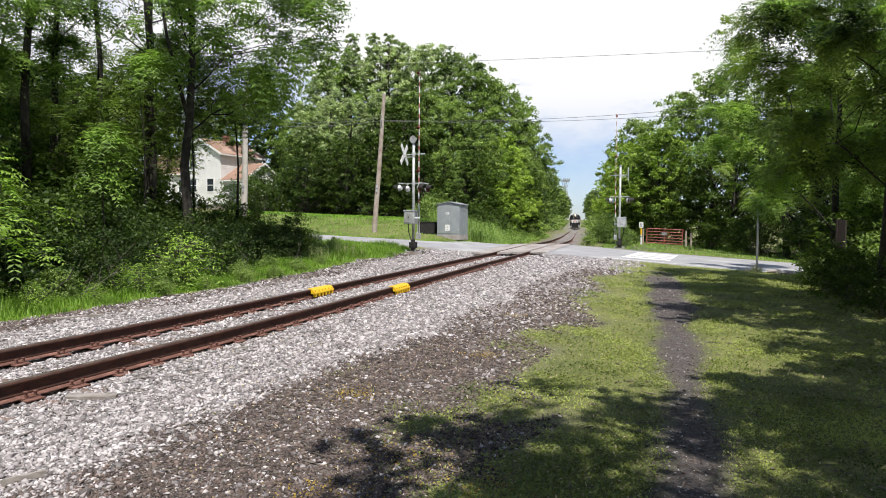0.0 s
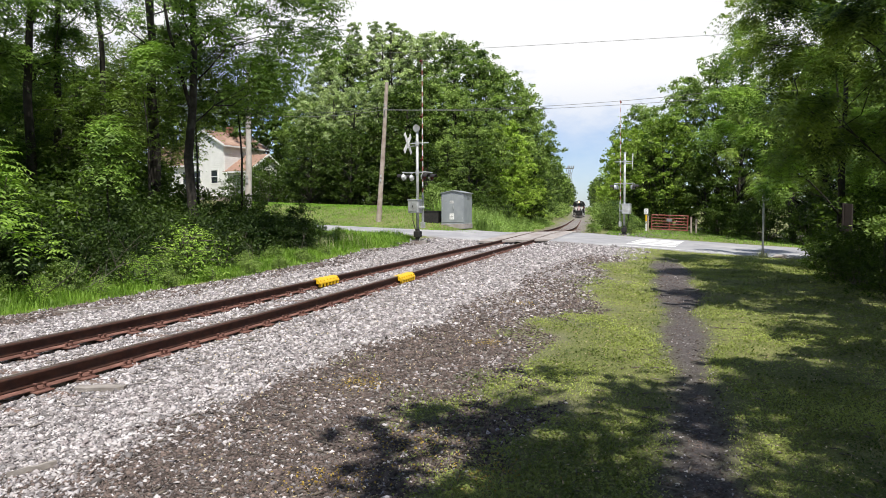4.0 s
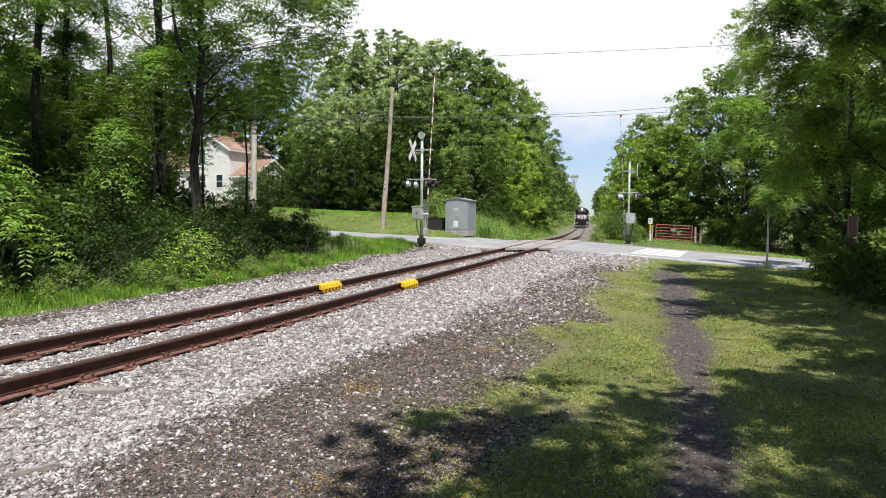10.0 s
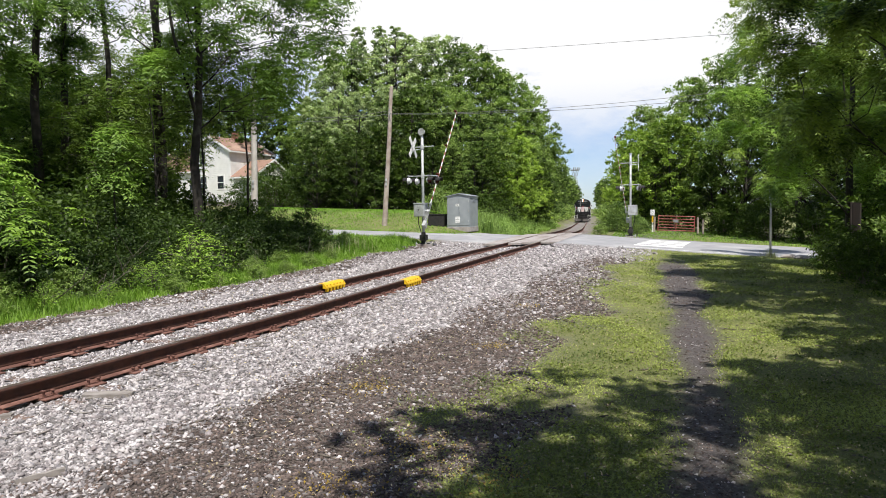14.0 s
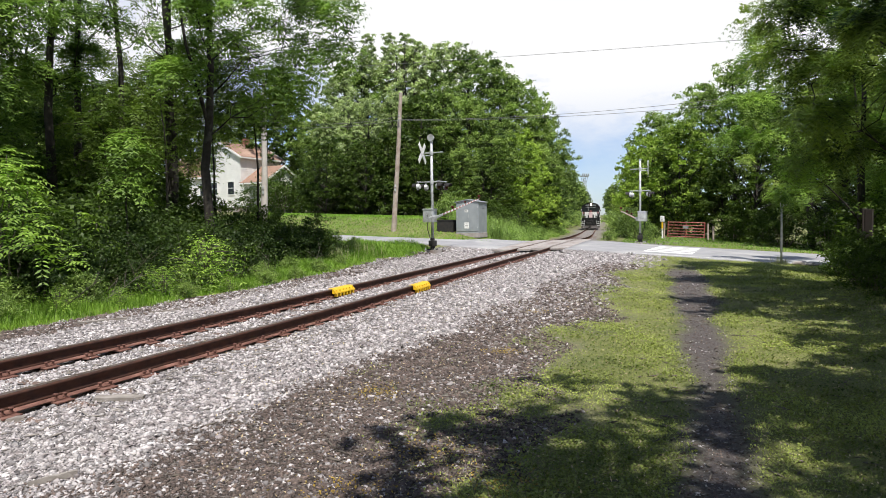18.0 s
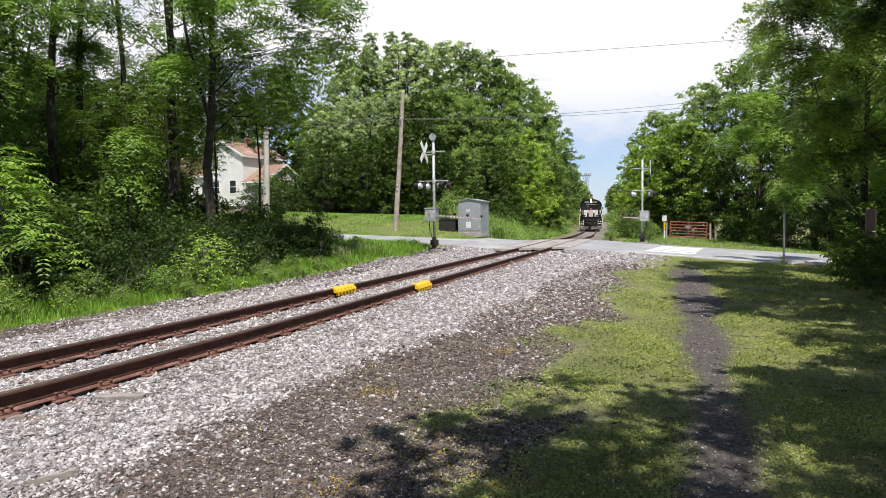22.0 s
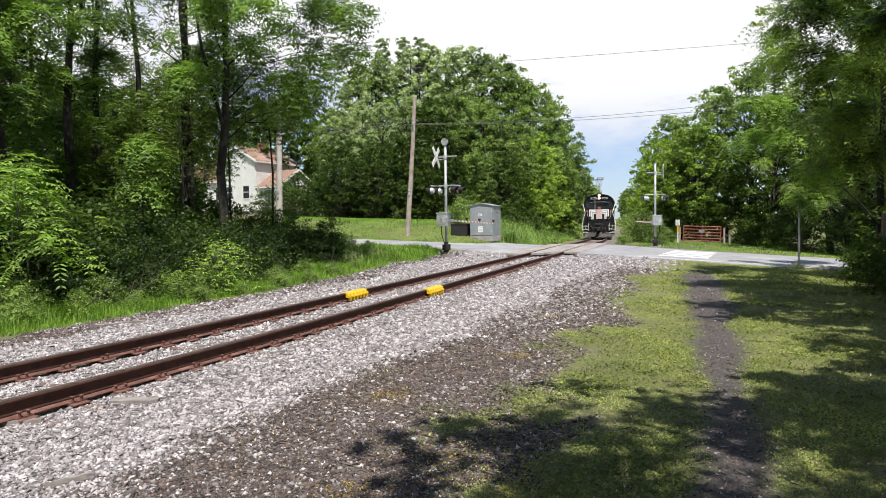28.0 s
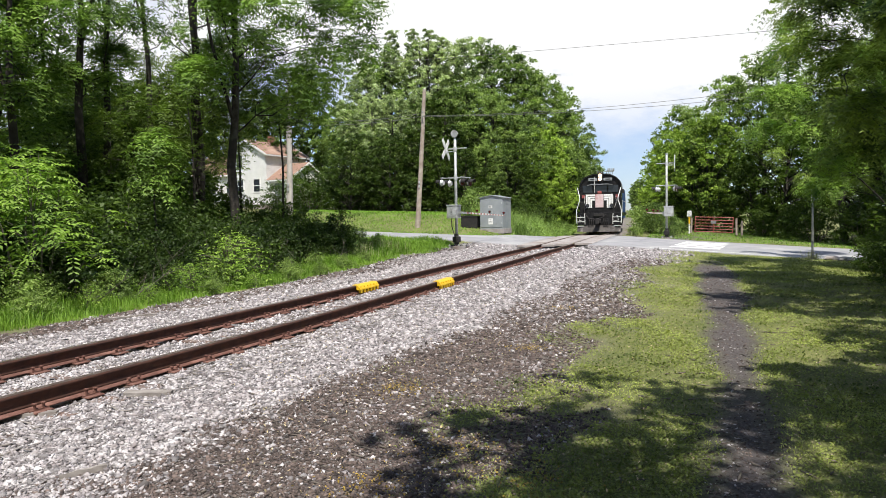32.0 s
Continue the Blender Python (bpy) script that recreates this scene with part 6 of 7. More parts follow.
box(bm, (-0.29, 0.90, 1.90), (0.29, 0.947, 2.86), 0.02)
door = part("nose_door", bm, material("faded_pink_paint", (0.55, 0.40, 0.40), 0.6, 0, (0.62, 0.52, 0.52), 3, spots=(0.4, 0.16, 0.16), spot_scale=2.5, spot_at=(0.5, 0.7)), nose, "faded pinkish-white nose door")
bm = bmesh.new()
box(bm, (-0.12, 0.88, 2.90), (0.16, 0.96, 3.10), 0.03)
part("marker_lamp", bm, RED_PAINT, nose, "dull red marker")
for sx in (-1, 1):
    bm = bmesh.new()
    rod(bm, (0.86 * sx, 0.84, 2.05), (0.86 * sx, 0.98, 2.05), 0.13, 0.14, 18)
    d = part("ditch_light", bm, BLACK_DULL, nose)
    bm = bmesh.new()
    rod(bm, (0.86 * sx, 0.975, 2.05), (0.86 * sx, 0.83, 2.05), 0.10, 0.10, 18)
    part("lens", bm, GLASS_DARK, d)
# cab front: windows, visor, number boards, headlamp
for x0, x1 in ((-1.30, -0.56), (-0.50, 0.50), (0.56, 1.30)):
    bm = bmesh.new()
    box(bm, (x0, 2.055, 3.02), (x1, 2.085, 3.56), 0.02)
    w = part("windshield", bm, GLASS_DARK, body)
bm = bmesh.new()
sweep_y(bm, [(-1.0, 3.56), (-0.6, 3.66), (0.6, 3.66), (1.0, 3.56), (0.6, 3.61), (-0.6, 3.61)], 1.86, 2.05)
part("sun_visor", bm, CABINET, body, "pale grey sun visor")
for sx in (-1, 1):
    bm = bmesh.new()
    lo, hi = sorted((sx * 0.24, sx * 0.86))
    box(bm, (lo, 1.99, 3.90), (hi, 2.06, 4.10), 0.015)
    # grey in place of white, for the shade on the boards
    nb = part("number_board", bm, CABINET, body, "number board coloured pale grey for the shade on it")
    bm = bmesh.new()
    box(bm, (lo + 0.14, 1.984, 3.96), (hi - 0.14, 1.989, 4.04))
    part("number_bar", bm, BLACK_DULL, nb)
bm = bmesh.new()
box(bm, (-0.20, 1.88, 3.80), (0.20, 2.06, 4.46), 0.05)
hl = part("headlamp_housing", bm, BLACK, body)
for z in (4.02, 4.28):
    bm = bmesh.new()
    rod(bm, (0, 1.885, z), (0, 1.86, z), 0.125, 0.11, 20)
    part("headlamp", bm, HEADLIGHT, hl, "lit warm headlamp")
bm = bmesh.new()
tube(bm, [(-0.42, 2.0, 3.0), (-0.42, 1.9, 3.4), (-0.42, 1.95, 4.2)], 0.016, 6)
part("wiper_pipe", bm, WHITE_PAINT, body, "thin pale pipe on the cab front")
for sx in (-1, 1):
    bm = bmesh.new()
    tube(bm, [(sx * 1.02, 2.04, 1.9), (sx * 1.16, 1.98, 2.3), (sx * 1.12, 2.0, 2.75)], 0.018, 6)
    part("grab_iron", bm, WHITE_PAINT, body, "white grab iron")
    bm = bmesh.new()
    box(bm, (min(sx * 1.10, sx * 1.34), 1.99, 2.62), (max(sx * 1.10, sx * 1.34), 2.04, 2.84), 0.02)
    part("class_lamp", bm, RED_PAINT, body, "dull red class lamp")
    bm = bmesh.new()
    box(bm, (min(sx * 1.52, sx * 1.70), 2.25, 2.95), (max(sx * 1.52, sx * 1.70), 2.29, 3.25), 0.01)
    part("mirror", bm, BLACK_DULL, body)
for k, x in enumerate((-0.16, 0.0, 0.16)):
    bm = bmesh.new()
    rod(bm, (x, 2.6, 4.46), (x, 2.35 + 0.05 * k, 4.56), 0.03, 0.075, 10)
    part("horn", bm, BLACK_DULL, body)
for sx in (-1, 1):
    for y0, y1 in ((2.5, 3.3), (3.45, 4.3)):
        bm = bmesh.new()
        lo, hi = sorted((sx * 1.495, sx * 1.52))
        box(bm, (lo, y0, 2.7), (hi, y1, 3.35), 0.01)
        part("side_window", bm, GLASS_DARK, body)
# hood doors, grilles, fans
for sx in (-1, 1):
    for k in range(10):
        bm = bmesh.new()
        lo, hi = sorted((sx * 0.918, sx * 0.94))
        box(bm, (lo, 5.0 + k * 1.04, 1.75), (hi, 5.94 + k * 1.04, 3.3), 0.01)
        part("hood_door", bm, BLACK, hood)
for k in range(4):
    bm = bmesh.new()
    rod(bm, (0, 7.0 + 2.3 * k, 4.2), (0, 7.0 + 2.3 * k, 4.38), 0.62, sides=20)
    part("roof_fan", bm, BLACK_DULL, hood)
# front platform: steps, handrails, pilot, coupler
bm = bmesh.new()
sweep_y(bm, [(-1.50, 0.66), (-1.50, 1.50), (1.50, 1.50), (1.50, 0.66)], 0.12, 0.24)
part("end_plate", bm, BLACK, loco)
bm = bmesh.new()
vs = [(-1.50, 0.28, 0.62), (1.50, 0.28, 0.62), (1.54, 0.0, 0.17), (0, -0.34, 0.15), (-1.54, 0.0, 0.17), (0, 0.04, 0.62)]
v = [bm.verts.new(p) for p in vs]
back = [bm.verts.new((p[0], p[1] + 0.06, p[2])) for p in vs]
for a in ((0, 4, 3, 5), (5, 3, 2, 1)):
    bm.faces.new([v[k] for k in a]), bm.faces.new([back[k] for k in a[::-1]])
for a, b in ((0, 4), (4, 3), (3, 2), (2, 1), (1, 5), (5, 0)):
    bm.faces.new((v[a], v[b], back[b], back[a]))
part("pilot_plow", bm, material("dusty_grey_steel", (0.075, 0.066, 0.062), 0.8, 0.2, (0.035, 0.032, 0.03), 4, spots=(0.22, 0.20, 0.19), spot_scale=2.2, spot_at=(0.55, 0.72)), loco, "dusty grey pilot plow")
bm = bmesh.new()
box(bm, (-0.16, -0.55, 0.78), (0.16, 0.15, 1.06), 0.05)
box(bm, (-0.20, -0.72, 0.70), (0.05, -0.50, 1.12), 0.05)
part("coupler", bm, BLACK_DULL, loco)
bm = bmesh.new()
box(bm, (-0.34, 0.02, 1.28), (0.34, 0.12, 1.46), 0.02)
part("jumper_box", bm, BLACK_DULL, loco, "dull black cable receptacle")
bm = bmesh.new()
tube(bm, [(-0.98, 0.08, 1.42), (-0.7, 0.0, 1.12), (-0.3, -0.02, 1.05), (0.2, -0.02, 1.14), (0.5, 0.06, 1.40)], 0.032, 8)
part("jumper_cable", bm, BLACK_DULL, loco)
for sx in (-1, 1):
    bm = bmesh.new()
    tube(bm, [(sx * 0.98, 0.10, 0.70), (sx * 0.98, 0.06, 1.2), (sx * 1.0, 0.10, 1.48)], 0.022, 6)
    part("end_post", bm, WHITE_PAINT, loco, "white painted post beside the steps")
for sx in (-1, 1):
    for k, x in enumerate((0.36, 0.50, 0.64)):
        bm = bmesh.new()
        tube(bm, [(sx * x, 0.12, 1.1), (sx * x, -0.05, 0.9), (sx * (x + 0.03), -0.05, 0.5)], 0.028, 6)
        part("brake_hose", bm, BLACK_DULL, loco)
    for k in range(3):
        z = 0.55 + 0.32 * k
        bm = bmesh.new()
        lo, hi = sorted((sx * 1.02, sx * 1.54))
        box(bm, (lo, 0.10, z), (hi, 0.55, z + 0.03), 0.005)
        st = part("step", bm, BLACK_DULL, loco)
        bm = bmesh.new()
        box(bm, (lo, 0.085, z - 0.005), (hi, 0.099, z + 0.035))
        part("step_edge", bm, WHITE_PAINT, st, "white painted step edge")
    bm = bmesh.new()
    tube(bm, [(sx * 1.56, 0.12, 0.75), (sx * 1.58, 0.10, 1.45), (sx * 1.56, 0.12, 1.75), (sx * 1.34, 0.14, 2.45), (sx * 1.34, 0.14, 2.62), (sx * 1.54, 0.6, 3.35)], 0.028, 8)
    part("handrail", bm, WHITE_PAINT, loco, "white painted handrail")
    bm = bmesh.new()
    tube(bm, [(sx * 1.0, 0.12, 1.5), (sx * 1.02, 0.12, 2.25), (sx * 1.3, 0.14, 2.3)], 0.022, 8)
    part("handrail", bm, BLACK_DULL, loco)
    bm = bmesh.new()
    tube(bm, [(sx * 1.50, 4.7, 1.5), (sx * 1.50, 4.7, 2.45), (sx * 1.50, LOCO_L - 0.8, 2.45), (sx * 1.50, LOCO_L - 0.8, 1.5)], 0.02, 6)
    part("side_handrail", bm, WHITE_PAINT, loco)
    bm = bmesh.new()
    tube(bm, [(sx * 1.0, 0.16, 1.28), (sx * 1.3, 0.13, 1.3), (sx * 1.36, 0.13, 0.98), (sx * 1.0, 0.13, 0.9)], 0.02, 6)
    part("uncoupling_lever", bm, WHITE_PAINT, loco, "white painted uncoupling lever")


def bogie(parent, yc, name="bogie"):
    bm = bmesh.new()
    for sx in (-1, 1):
        lo, hi = sorted((sx * 0.98, sx * 1.12))
        box(bm, (lo, yc - 1.7, 0.42), (hi, yc + 1.7, 0.78), 0.05)
        for dy in (-1.37, 1.37):
            box(bm, (min(sx * 1.10, sx * 1.2), yc + dy - 0.16, 0.36), (max(sx * 1.10, sx * 1.2), yc + dy + 0.16, 0.70), 0.03)
    box(bm, (-1.0, yc - 0.3, 0.5), (1.0, yc + 0.3, 0.75), 0.03)
    bo = part(name, bm, BLACK_DULL, parent)
    wheels = []
    for dy in (-1.37, 1.37):
        bm = bmesh.new()
        rod(bm, (-0.7, 0, 0), (0.7, 0, 0), 0.08, sides=12)
        for sx in (-1, 1):
            a, b = sorted((sx * 0.69, sx * 0.83))
            rod(bm, (a, 0, 0), (b, 0, 0), 0.505, sides=28)
            rod(bm, (sx * 0.69, 0, 0), (sx * 0.715, 0, 0), 0.535, sides=28)
        w = part("wheelset", bm, RUST, parent, "rusty steel wheelset")
        w.matrix_basis = pose(0, yc + dy, 0.505)
        wheels.append((w, yc + dy))
    return wheels


wheelsets = bogie(loco, 3.2) + bogie(loco, LOCO_L - 3.0)
bm = bmesh.new()
rod(bm, (0, 6.2, 0.82), (0, LOCO_L - 6.2, 0.82), 0.62, sides=20)
part("fuel_tank", bm, BLACK_DULL, loco)

# ---- blue railcar behind ----
car = thing("railcar", "dark blue passenger railcar coupled behind the locomotive", "railcar")
CAR_L = 22.0
bm = bmesh.new()
sweep_y(bm, arch(1.50, 1.15, 3.45, 4.15), 0.3, CAR_L)
body2 = part("body", bm, BLUE, car)
for sx in (-1, 1):
    for k in range(9):
        bm = bmesh.new()
        lo, hi = sorted((sx * 1.495, sx * 1.515))
        box(bm, (lo, 2.2 + 2.1 * k, 2.2), (hi, 3.6 + 2.1 * k, 3.1), 0.01)
        part("window", bm, GLASS_DARK, body2)
bm = bmesh.new()
box(bm, (-0.40, 0.26, 1.3), (0.40, 0.29, 3.3), 0.01)
part("end_door", bm, BLUE, body2)
bm = bmesh.new()
box(bm, (-1.3, 0.4, 0.95), (1.3, CAR_L - 0.1, 1.149), 0.02)
part("underframe", bm, BLACK_DULL, car)
bm = bmesh.new()
box(bm, (-0.14, -0.55, 0.78), (0.14, 0.5, 1.0), 0.04)
part("coupler", bm, BLACK_DULL, car)
wheelsets2 = bogie(car, 3.4) + bogie(car, CAR_L - 3.2)


# ---- ties, plates and spikes ----
def shared(name, me, parent, m):
    ob = new(name, me)
    ob.parent = parent
    ob.matrix_basis = m
    return ob


def plain_mesh(name, bm, mat):
    me = bpy.data.meshes.new(name)
    bmesh.ops.recalc_face_normals(bm, faces=bm.faces[:])
    bm.to_mesh(me)
    bm.free()
    me.materials.append(mat)
    return me


tie_meshes = []
for k in range(5):
    bm = bmesh.new()
    rng = random.Random(40 + k)
    verts = box(bm, (-1.24, -0.115, -0.17), (1.24, 0.115, 0.0))
    bmesh.ops.subdivide_edges(bm, edges=[e for e in bm.edges if abs(e.verts[0].co.x - e.verts[1].co.x) > 1], cuts=5)
    for v in bm.verts:
        v.co += Vector((rng.uniform(-0.02, 0.02), rng.uniform(-0.012, 0.012), rng.uniform(-0.012, 0.004)))
    tie_meshes.append(plain_mesh("tie", bm, TIE))
bm = bmesh.new()
box(bm, (-0.17, -0.095, 0), (0.17, 0.095, 0.016), 0.004)
box(bm, (-0.10, -0.095, 0.016), (-0.078, 0.095, 0.028))
box(bm, (0.078, -0.095, 0.016), (0.10, 0.095, 0.028))
plate_mesh = plain_mesh("tie_plate", bm, RUST)
bm = bmesh.new()
box(bm, (-0.009, -0.009, -0.03), (0.009, 0.009, 0.03))
box(bm, (-0.024, -0.016, 0.028), (0.018, 0.016, 0.044), 0.005)
spike_mesh = plain_mesh("spike", bm, RUST)
rnd2 = random.Random(19)
n_tie = 0
s = 1.0
while s < 66:
    near_cross = -5.0 < s - CROSS_S < 6.8
    if not near_cross:
        x, y, z, h = track_at(s)
        base_m = pose(x, y, z - 0.196, 0, 0, -math.degrees(h) + rnd2.uniform(-1.2, 1.2))
        shared("tie", tie_meshes[n_tie % 5], track, base_m @ pose(rnd2.uniform(-0.06, 0.06), 0, rnd2.uniform(-0.022, -0.006)))
        if s < 32:
            for side in (-0.7525, 0.7525):
                shared("tie_plate", plate_mesh, track, base_m @ pose(side, 0, -0.004))
                for dx, dy in ((0.09, 0.05), (0.09, -0.05), (-0.09, 0.04)):
                    if s < 20 or (dx > 0 and dy > 0):
                        up = rnd2.uniform(0.005, 0.03)
                        shared("spike", spike_mesh, track, base_m @ pose(side + dx, dy + rnd2.uniform(-0.02, 0.02), 0.014 + up, 0, 0, 180 if dx < 0 else 0))
        n_tie += 1
    s += 0.545 + rnd2.uniform(-0.03, 0.03)

# ---- loose stones ----
OCTA = np.array(((1, 0, 0), (-1, 0, 0), (0, 1, 0), (0, -1, 0), (0, 0, 1), (0, 0, -1)), float)
OCTA_F = np.array(((0, 2, 4), (2, 1, 4), (1, 3, 4), (3, 0, 4), (2, 0, 5), (1, 2, 5), (3, 1, 5), (0, 3, 5)))


def stones(name, label, at, radius, mat, rng, flat=0.55):
    n = len(at)
    v = OCTA[None] * (1 + rng.uniform(-0.35, 0.35, size=(n, 6, 1))) + rng.normal(size=(n, 6, 3)) * 0.16
    v = v * radius[:, None, None] * rng.uniform(0.5, 1.6, size=(n, 1, 3))
    v[:, :, 2] *= flat
    a, t = rng.uniform(0, math.tau, n), rng.normal(size=n) * 0.5
    ca, sa, ct, st = np.cos(a), np.sin(a), np.cos(t), np.sin(t)
    x, y, z = v[..., 0], v[..., 1], v[..., 2]
    y, z = y * ct[:, None] - z * st[:, None], y * st[:, None] + z * ct[:, None]
    x, y = x * ca[:, None] - y * sa[:, None], x * sa[:, None] + y * ca[:, None]
    v = np.stack([x, y, z], -1) + at[:, None]
    f = OCTA_F[None] + 6 * np.arange(n)[:, None, None]
    return tagged(raw(name, v.reshape(-1, 3), f.reshape(-1, 3), mat), label, "gravel", kind="stuff")


def scatter(rng, n, y0, y1, k0, k1, power=1.0):
    """Places over a fan of ground, denser near by."""
    y = y0 * (y1 / y0) ** (rng.random(n) ** power)
    return y * rng.uniform(k0, k1, n), y


rng = np.random.default_rng(5)
x, y = scatter(rng, 300000, 3.3, 34, -0.86, 0.42, 0.88)
b, g, p = zones(x, y)
along, lat, _ = beside_track(x, y)
clear = (abs(abs(lat) - 0.7525) > 0.095) & ((on_road(x, y) < -0.1) | ((abs(lat) < 1.68) & (along < CROSS_S - 4.65 + 0.75 * lat)))
grow_r = (0.75 + y / 16)
pick = clear & (rng.random(len(x)) < np.clip(b * 1.15 - 0.1, 0, 1) * 0.66)
xx, yy = x[pick], y[pick]
rad = rng.uniform(0.009, 0.025, len(xx)) * grow_r[pick] * np.where(rng.random(len(xx)) < 0.06, 1.5, 1)
stones("ballast_stones", "pale grey crushed ballast stones along the track", np.stack([xx, yy, land(xx, yy) + rad * 0.15], -1), rad, STONE, rng)
pick = clear & ~pick & (g > 0.35) & (b < 0.75) & (rng.random(len(x)) < 0.8 * g * (1 - b * 0.7))
xx, yy = x[pick], y[pick]
rad = rng.uniform(0.006, 0.017, len(xx)) * (0.7 + yy / 9)
half = rng.random(len(xx)) < 0.09
for name, label, sel, mat in (("brown_gravel", "small brown gravel beside the ballast", ~half, STONE_DARK), ("pale_gravel", "small pale stones scattered over brown gravel", half, STONE)):
    stones(name, label, np.stack([xx, yy, land(xx, yy) + rad * 0.2], -1)[sel], rad[sel], mat, rng)
x, y = scatter(rng, 26000, 3.4, 24, 0.2, 0.75)
b, g, p = zones(x, y)
pick = (p > 0.25) & (rng.random(len(x)) < 0.8 * p)
xx, yy = x[pick], y[pick]
rad = rng.uniform(0.004, 0.012, len(xx)) * (0.8 + yy / 14)
pale = rng.random(len(xx)) < 0.16
for name, label, sel, mat in (("path_gravel", "dark grit on the trodden path", ~pale, STONE_DARK), ("path_pebbles", "pale pebbles scattered on the trodden path", pale, STONE)):
    stones(name, label, np.stack([xx, yy, land(xx, yy) + rad * 0.2], -1)[sel], rad[sel], mat, rng)


# ---- grass ----
def blades(name, label, x, y, height, width, mat, rng, lean=0.45, lift=0.0):
    """Grass blades of two bent segments."""
    n = len(x)
    z = land(x, y) + lift
    a = rng.uniform(0, math.tau, n)
    d = np.stack([np.cos(a), np.sin(a), np.zeros(n)], -1)
    side = np.stack([-np.sin(a), np.cos(a), np.zeros(n)], -1) * width[:, None] * 0.5
    root = np.stack([x, y, z - 0.01], -1)
    ln = lean * rng.uniform(0.2, 1.6, n)[:, None] * height[:, None]
    up = np.array((0, 0, 1.0)) * height[:, None]
    mid = root + up * 0.6 + d * ln * 0.35
    tip = root + up * rng.uniform(0.8, 1.0, n)[:, None] + d * ln
    v = np.stack([root - side, root + side, mid + side * 0.7, tip, mid - side * 0.7], 1).reshape(-1, 3)
    i = 5 * np.arange(n)[:, None]
    f = np.concatenate([i + np.array(((0, 1, 2),)), i + np.array(((0, 2, 4),)), i + np.array(((4, 2, 3),))])
    return tagged(raw(name, v, f, mat), label, "grass", kind="stuff")


x, y = scatter(rng, 150000, 3.4, 30, -0.20, 0.80, 0.95)
b, g, p = zones(x, y)
grassy = np.clip(1 - np.maximum(g, np.maximum(b, p)) * 1.1, 0, 1)
tuft = smooth(0.1, 0.7, wobble(x, y, 0.22, 11)) * smooth(0.0, 0.6, wobble(x, y, 0.8, 12))
keep = (rng.random(len(x)) < np.maximum(grassy * (0.16 + 0.84 * smooth(-0.45, 0.6, wobble(x, y, 0.3, 13))), 0.35 * tuft * (p < 0.3) * (b < 0.4))) & (on_road(x, y) < -0.15)
xx, yy = x[keep], y[keep]
hh = rng.uniform(0.010, 0.034, len(xx)) * (1 + 0.5 * smooth(0, 1, wobble(xx, yy, 0.6, 14))) * (0.85 + yy / 45)
blades("lawn_grass", "short uneven mown grass with weeds", xx, yy, hh, 0.005 * (0.8 + yy / 6), GRASS_BLADE, rng, 1.3)
x, y = scatter(rng, 170000, 3.4, 26, -0.20, 0.80, 0.9)
b, g, p = zones(x, y)
grassy = np.clip(1 - np.maximum(g, np.maximum(b, p)) * 1.15, 0, 1)
keep = (rng.random(len(x)) < grassy * (0.22 + 0.78 * smooth(-0.45, 0.6, wobble(x, y, 0.45, 15)))) & (on_road(x, y) < -0.2)
at = np.stack([x, y, land(x, y) + rng.uniform(0.008, 0.035, len(x))], -1)[keep]
v, f = leaf_quads(rng, at, 0.02 * (0.85 + at[:, 1:2] / 14), None, 0.75, 0.75)
tagged(raw("lawn_weeds", v, f, GRASS_BLADE), "low clover and weed leaves in the grass", "grass", kind="stuff")
x, y = scatter(rng, 5200, 3.4, 24, -0.4, 0.80, 0.9)
at = np.stack([x, y, land(x, y) + rng.uniform(0.012, 0.04, len(x))], -1)[(on_road(x, y) < -0.3) & (zones(x, y)[2] < 0.3)]
v, f = leaf_quads(rng, at, 0.021 * (0.85 + at[:, 1:2] / 14), None, 0.85, 0.5)
tagged(raw("dry_leaves", v, f, DRY_LEAF), "dry fallen leaves scattered over grass and gravel", "fallen leaves", kind="stuff")
# tall verge on the far side of the track
n = 90000
s_, o_ = rng.uniform(4, 33, n), rng.uniform(-8.5, -3.9, n)
tx_, ty_, th_ = (np.interp(s_, RAIL_S, a) for a in (RAIL_X, RAIL_Y, RAIL_HEADING))
x, y = tx_ + o_ * np.cos(th_), ty_ - o_ * np.sin(th_)
edge = -4.35 + wobble(x, y, 0.5, 21) * 0.28 + 0.25 * smooth(24, 31, y)
keep = (o_ < edge) & (on_road(x, y) < -1.2) & (rng.random(n) < 1 - 0.55 * smooth(1.2, 3.4, edge - o_))
x, y = x[keep], y[keep]
dist = (edge - o_)[keep]
hh = rng.uniform(0.14, 0.40, len(x)) * (0.35 + 0.65 * smooth(0, 0.9, dist)) * (1 + 0.35 * wobble(x, y, 0.5, 22))
blades("verge_grass", "tall bright green verge grass beside the track", x, y, np.maximum(hh, 0.05), 0.008 * (0.7 + y / 16), GRASS_TALL, rng, 0.5)
# weeds between cabinet and track, and along the far line
n = 26000
s_, o_ = rng.uniform(44, 92, n), rng.uniform(-7.5, -2.1, n)
tx_, ty_, th_ = (np.interp(s_, RAIL_S, a) for a in (RAIL_X, RAIL_Y, RAIL_HEADING))
x, y = tx_ + o_ * np.cos(th_), ty_ - o_ * np.sin(th_)
keep = (on_road(x, y) > road_width(x, y) + 0.5) & (o_ < -2.4 + wobble(x, y, 0.9, 23) * 0.3)
x, y, o_ = x[keep], y[keep], o_[keep]
hh = rng.uniform(0.8, 1.8, len(x)) * (0.2 + 0.8 * smooth(-2.3, -4.4, o_)) * (0.75 + 0.3 * wobble(x, y, 0.5, 31))
blades("tall_weeds", "tall reedy weeds between the cabinet and the track", x, y, hh, np.full(len(x), 0.03), WEED_LEAF, rng, 0.28)
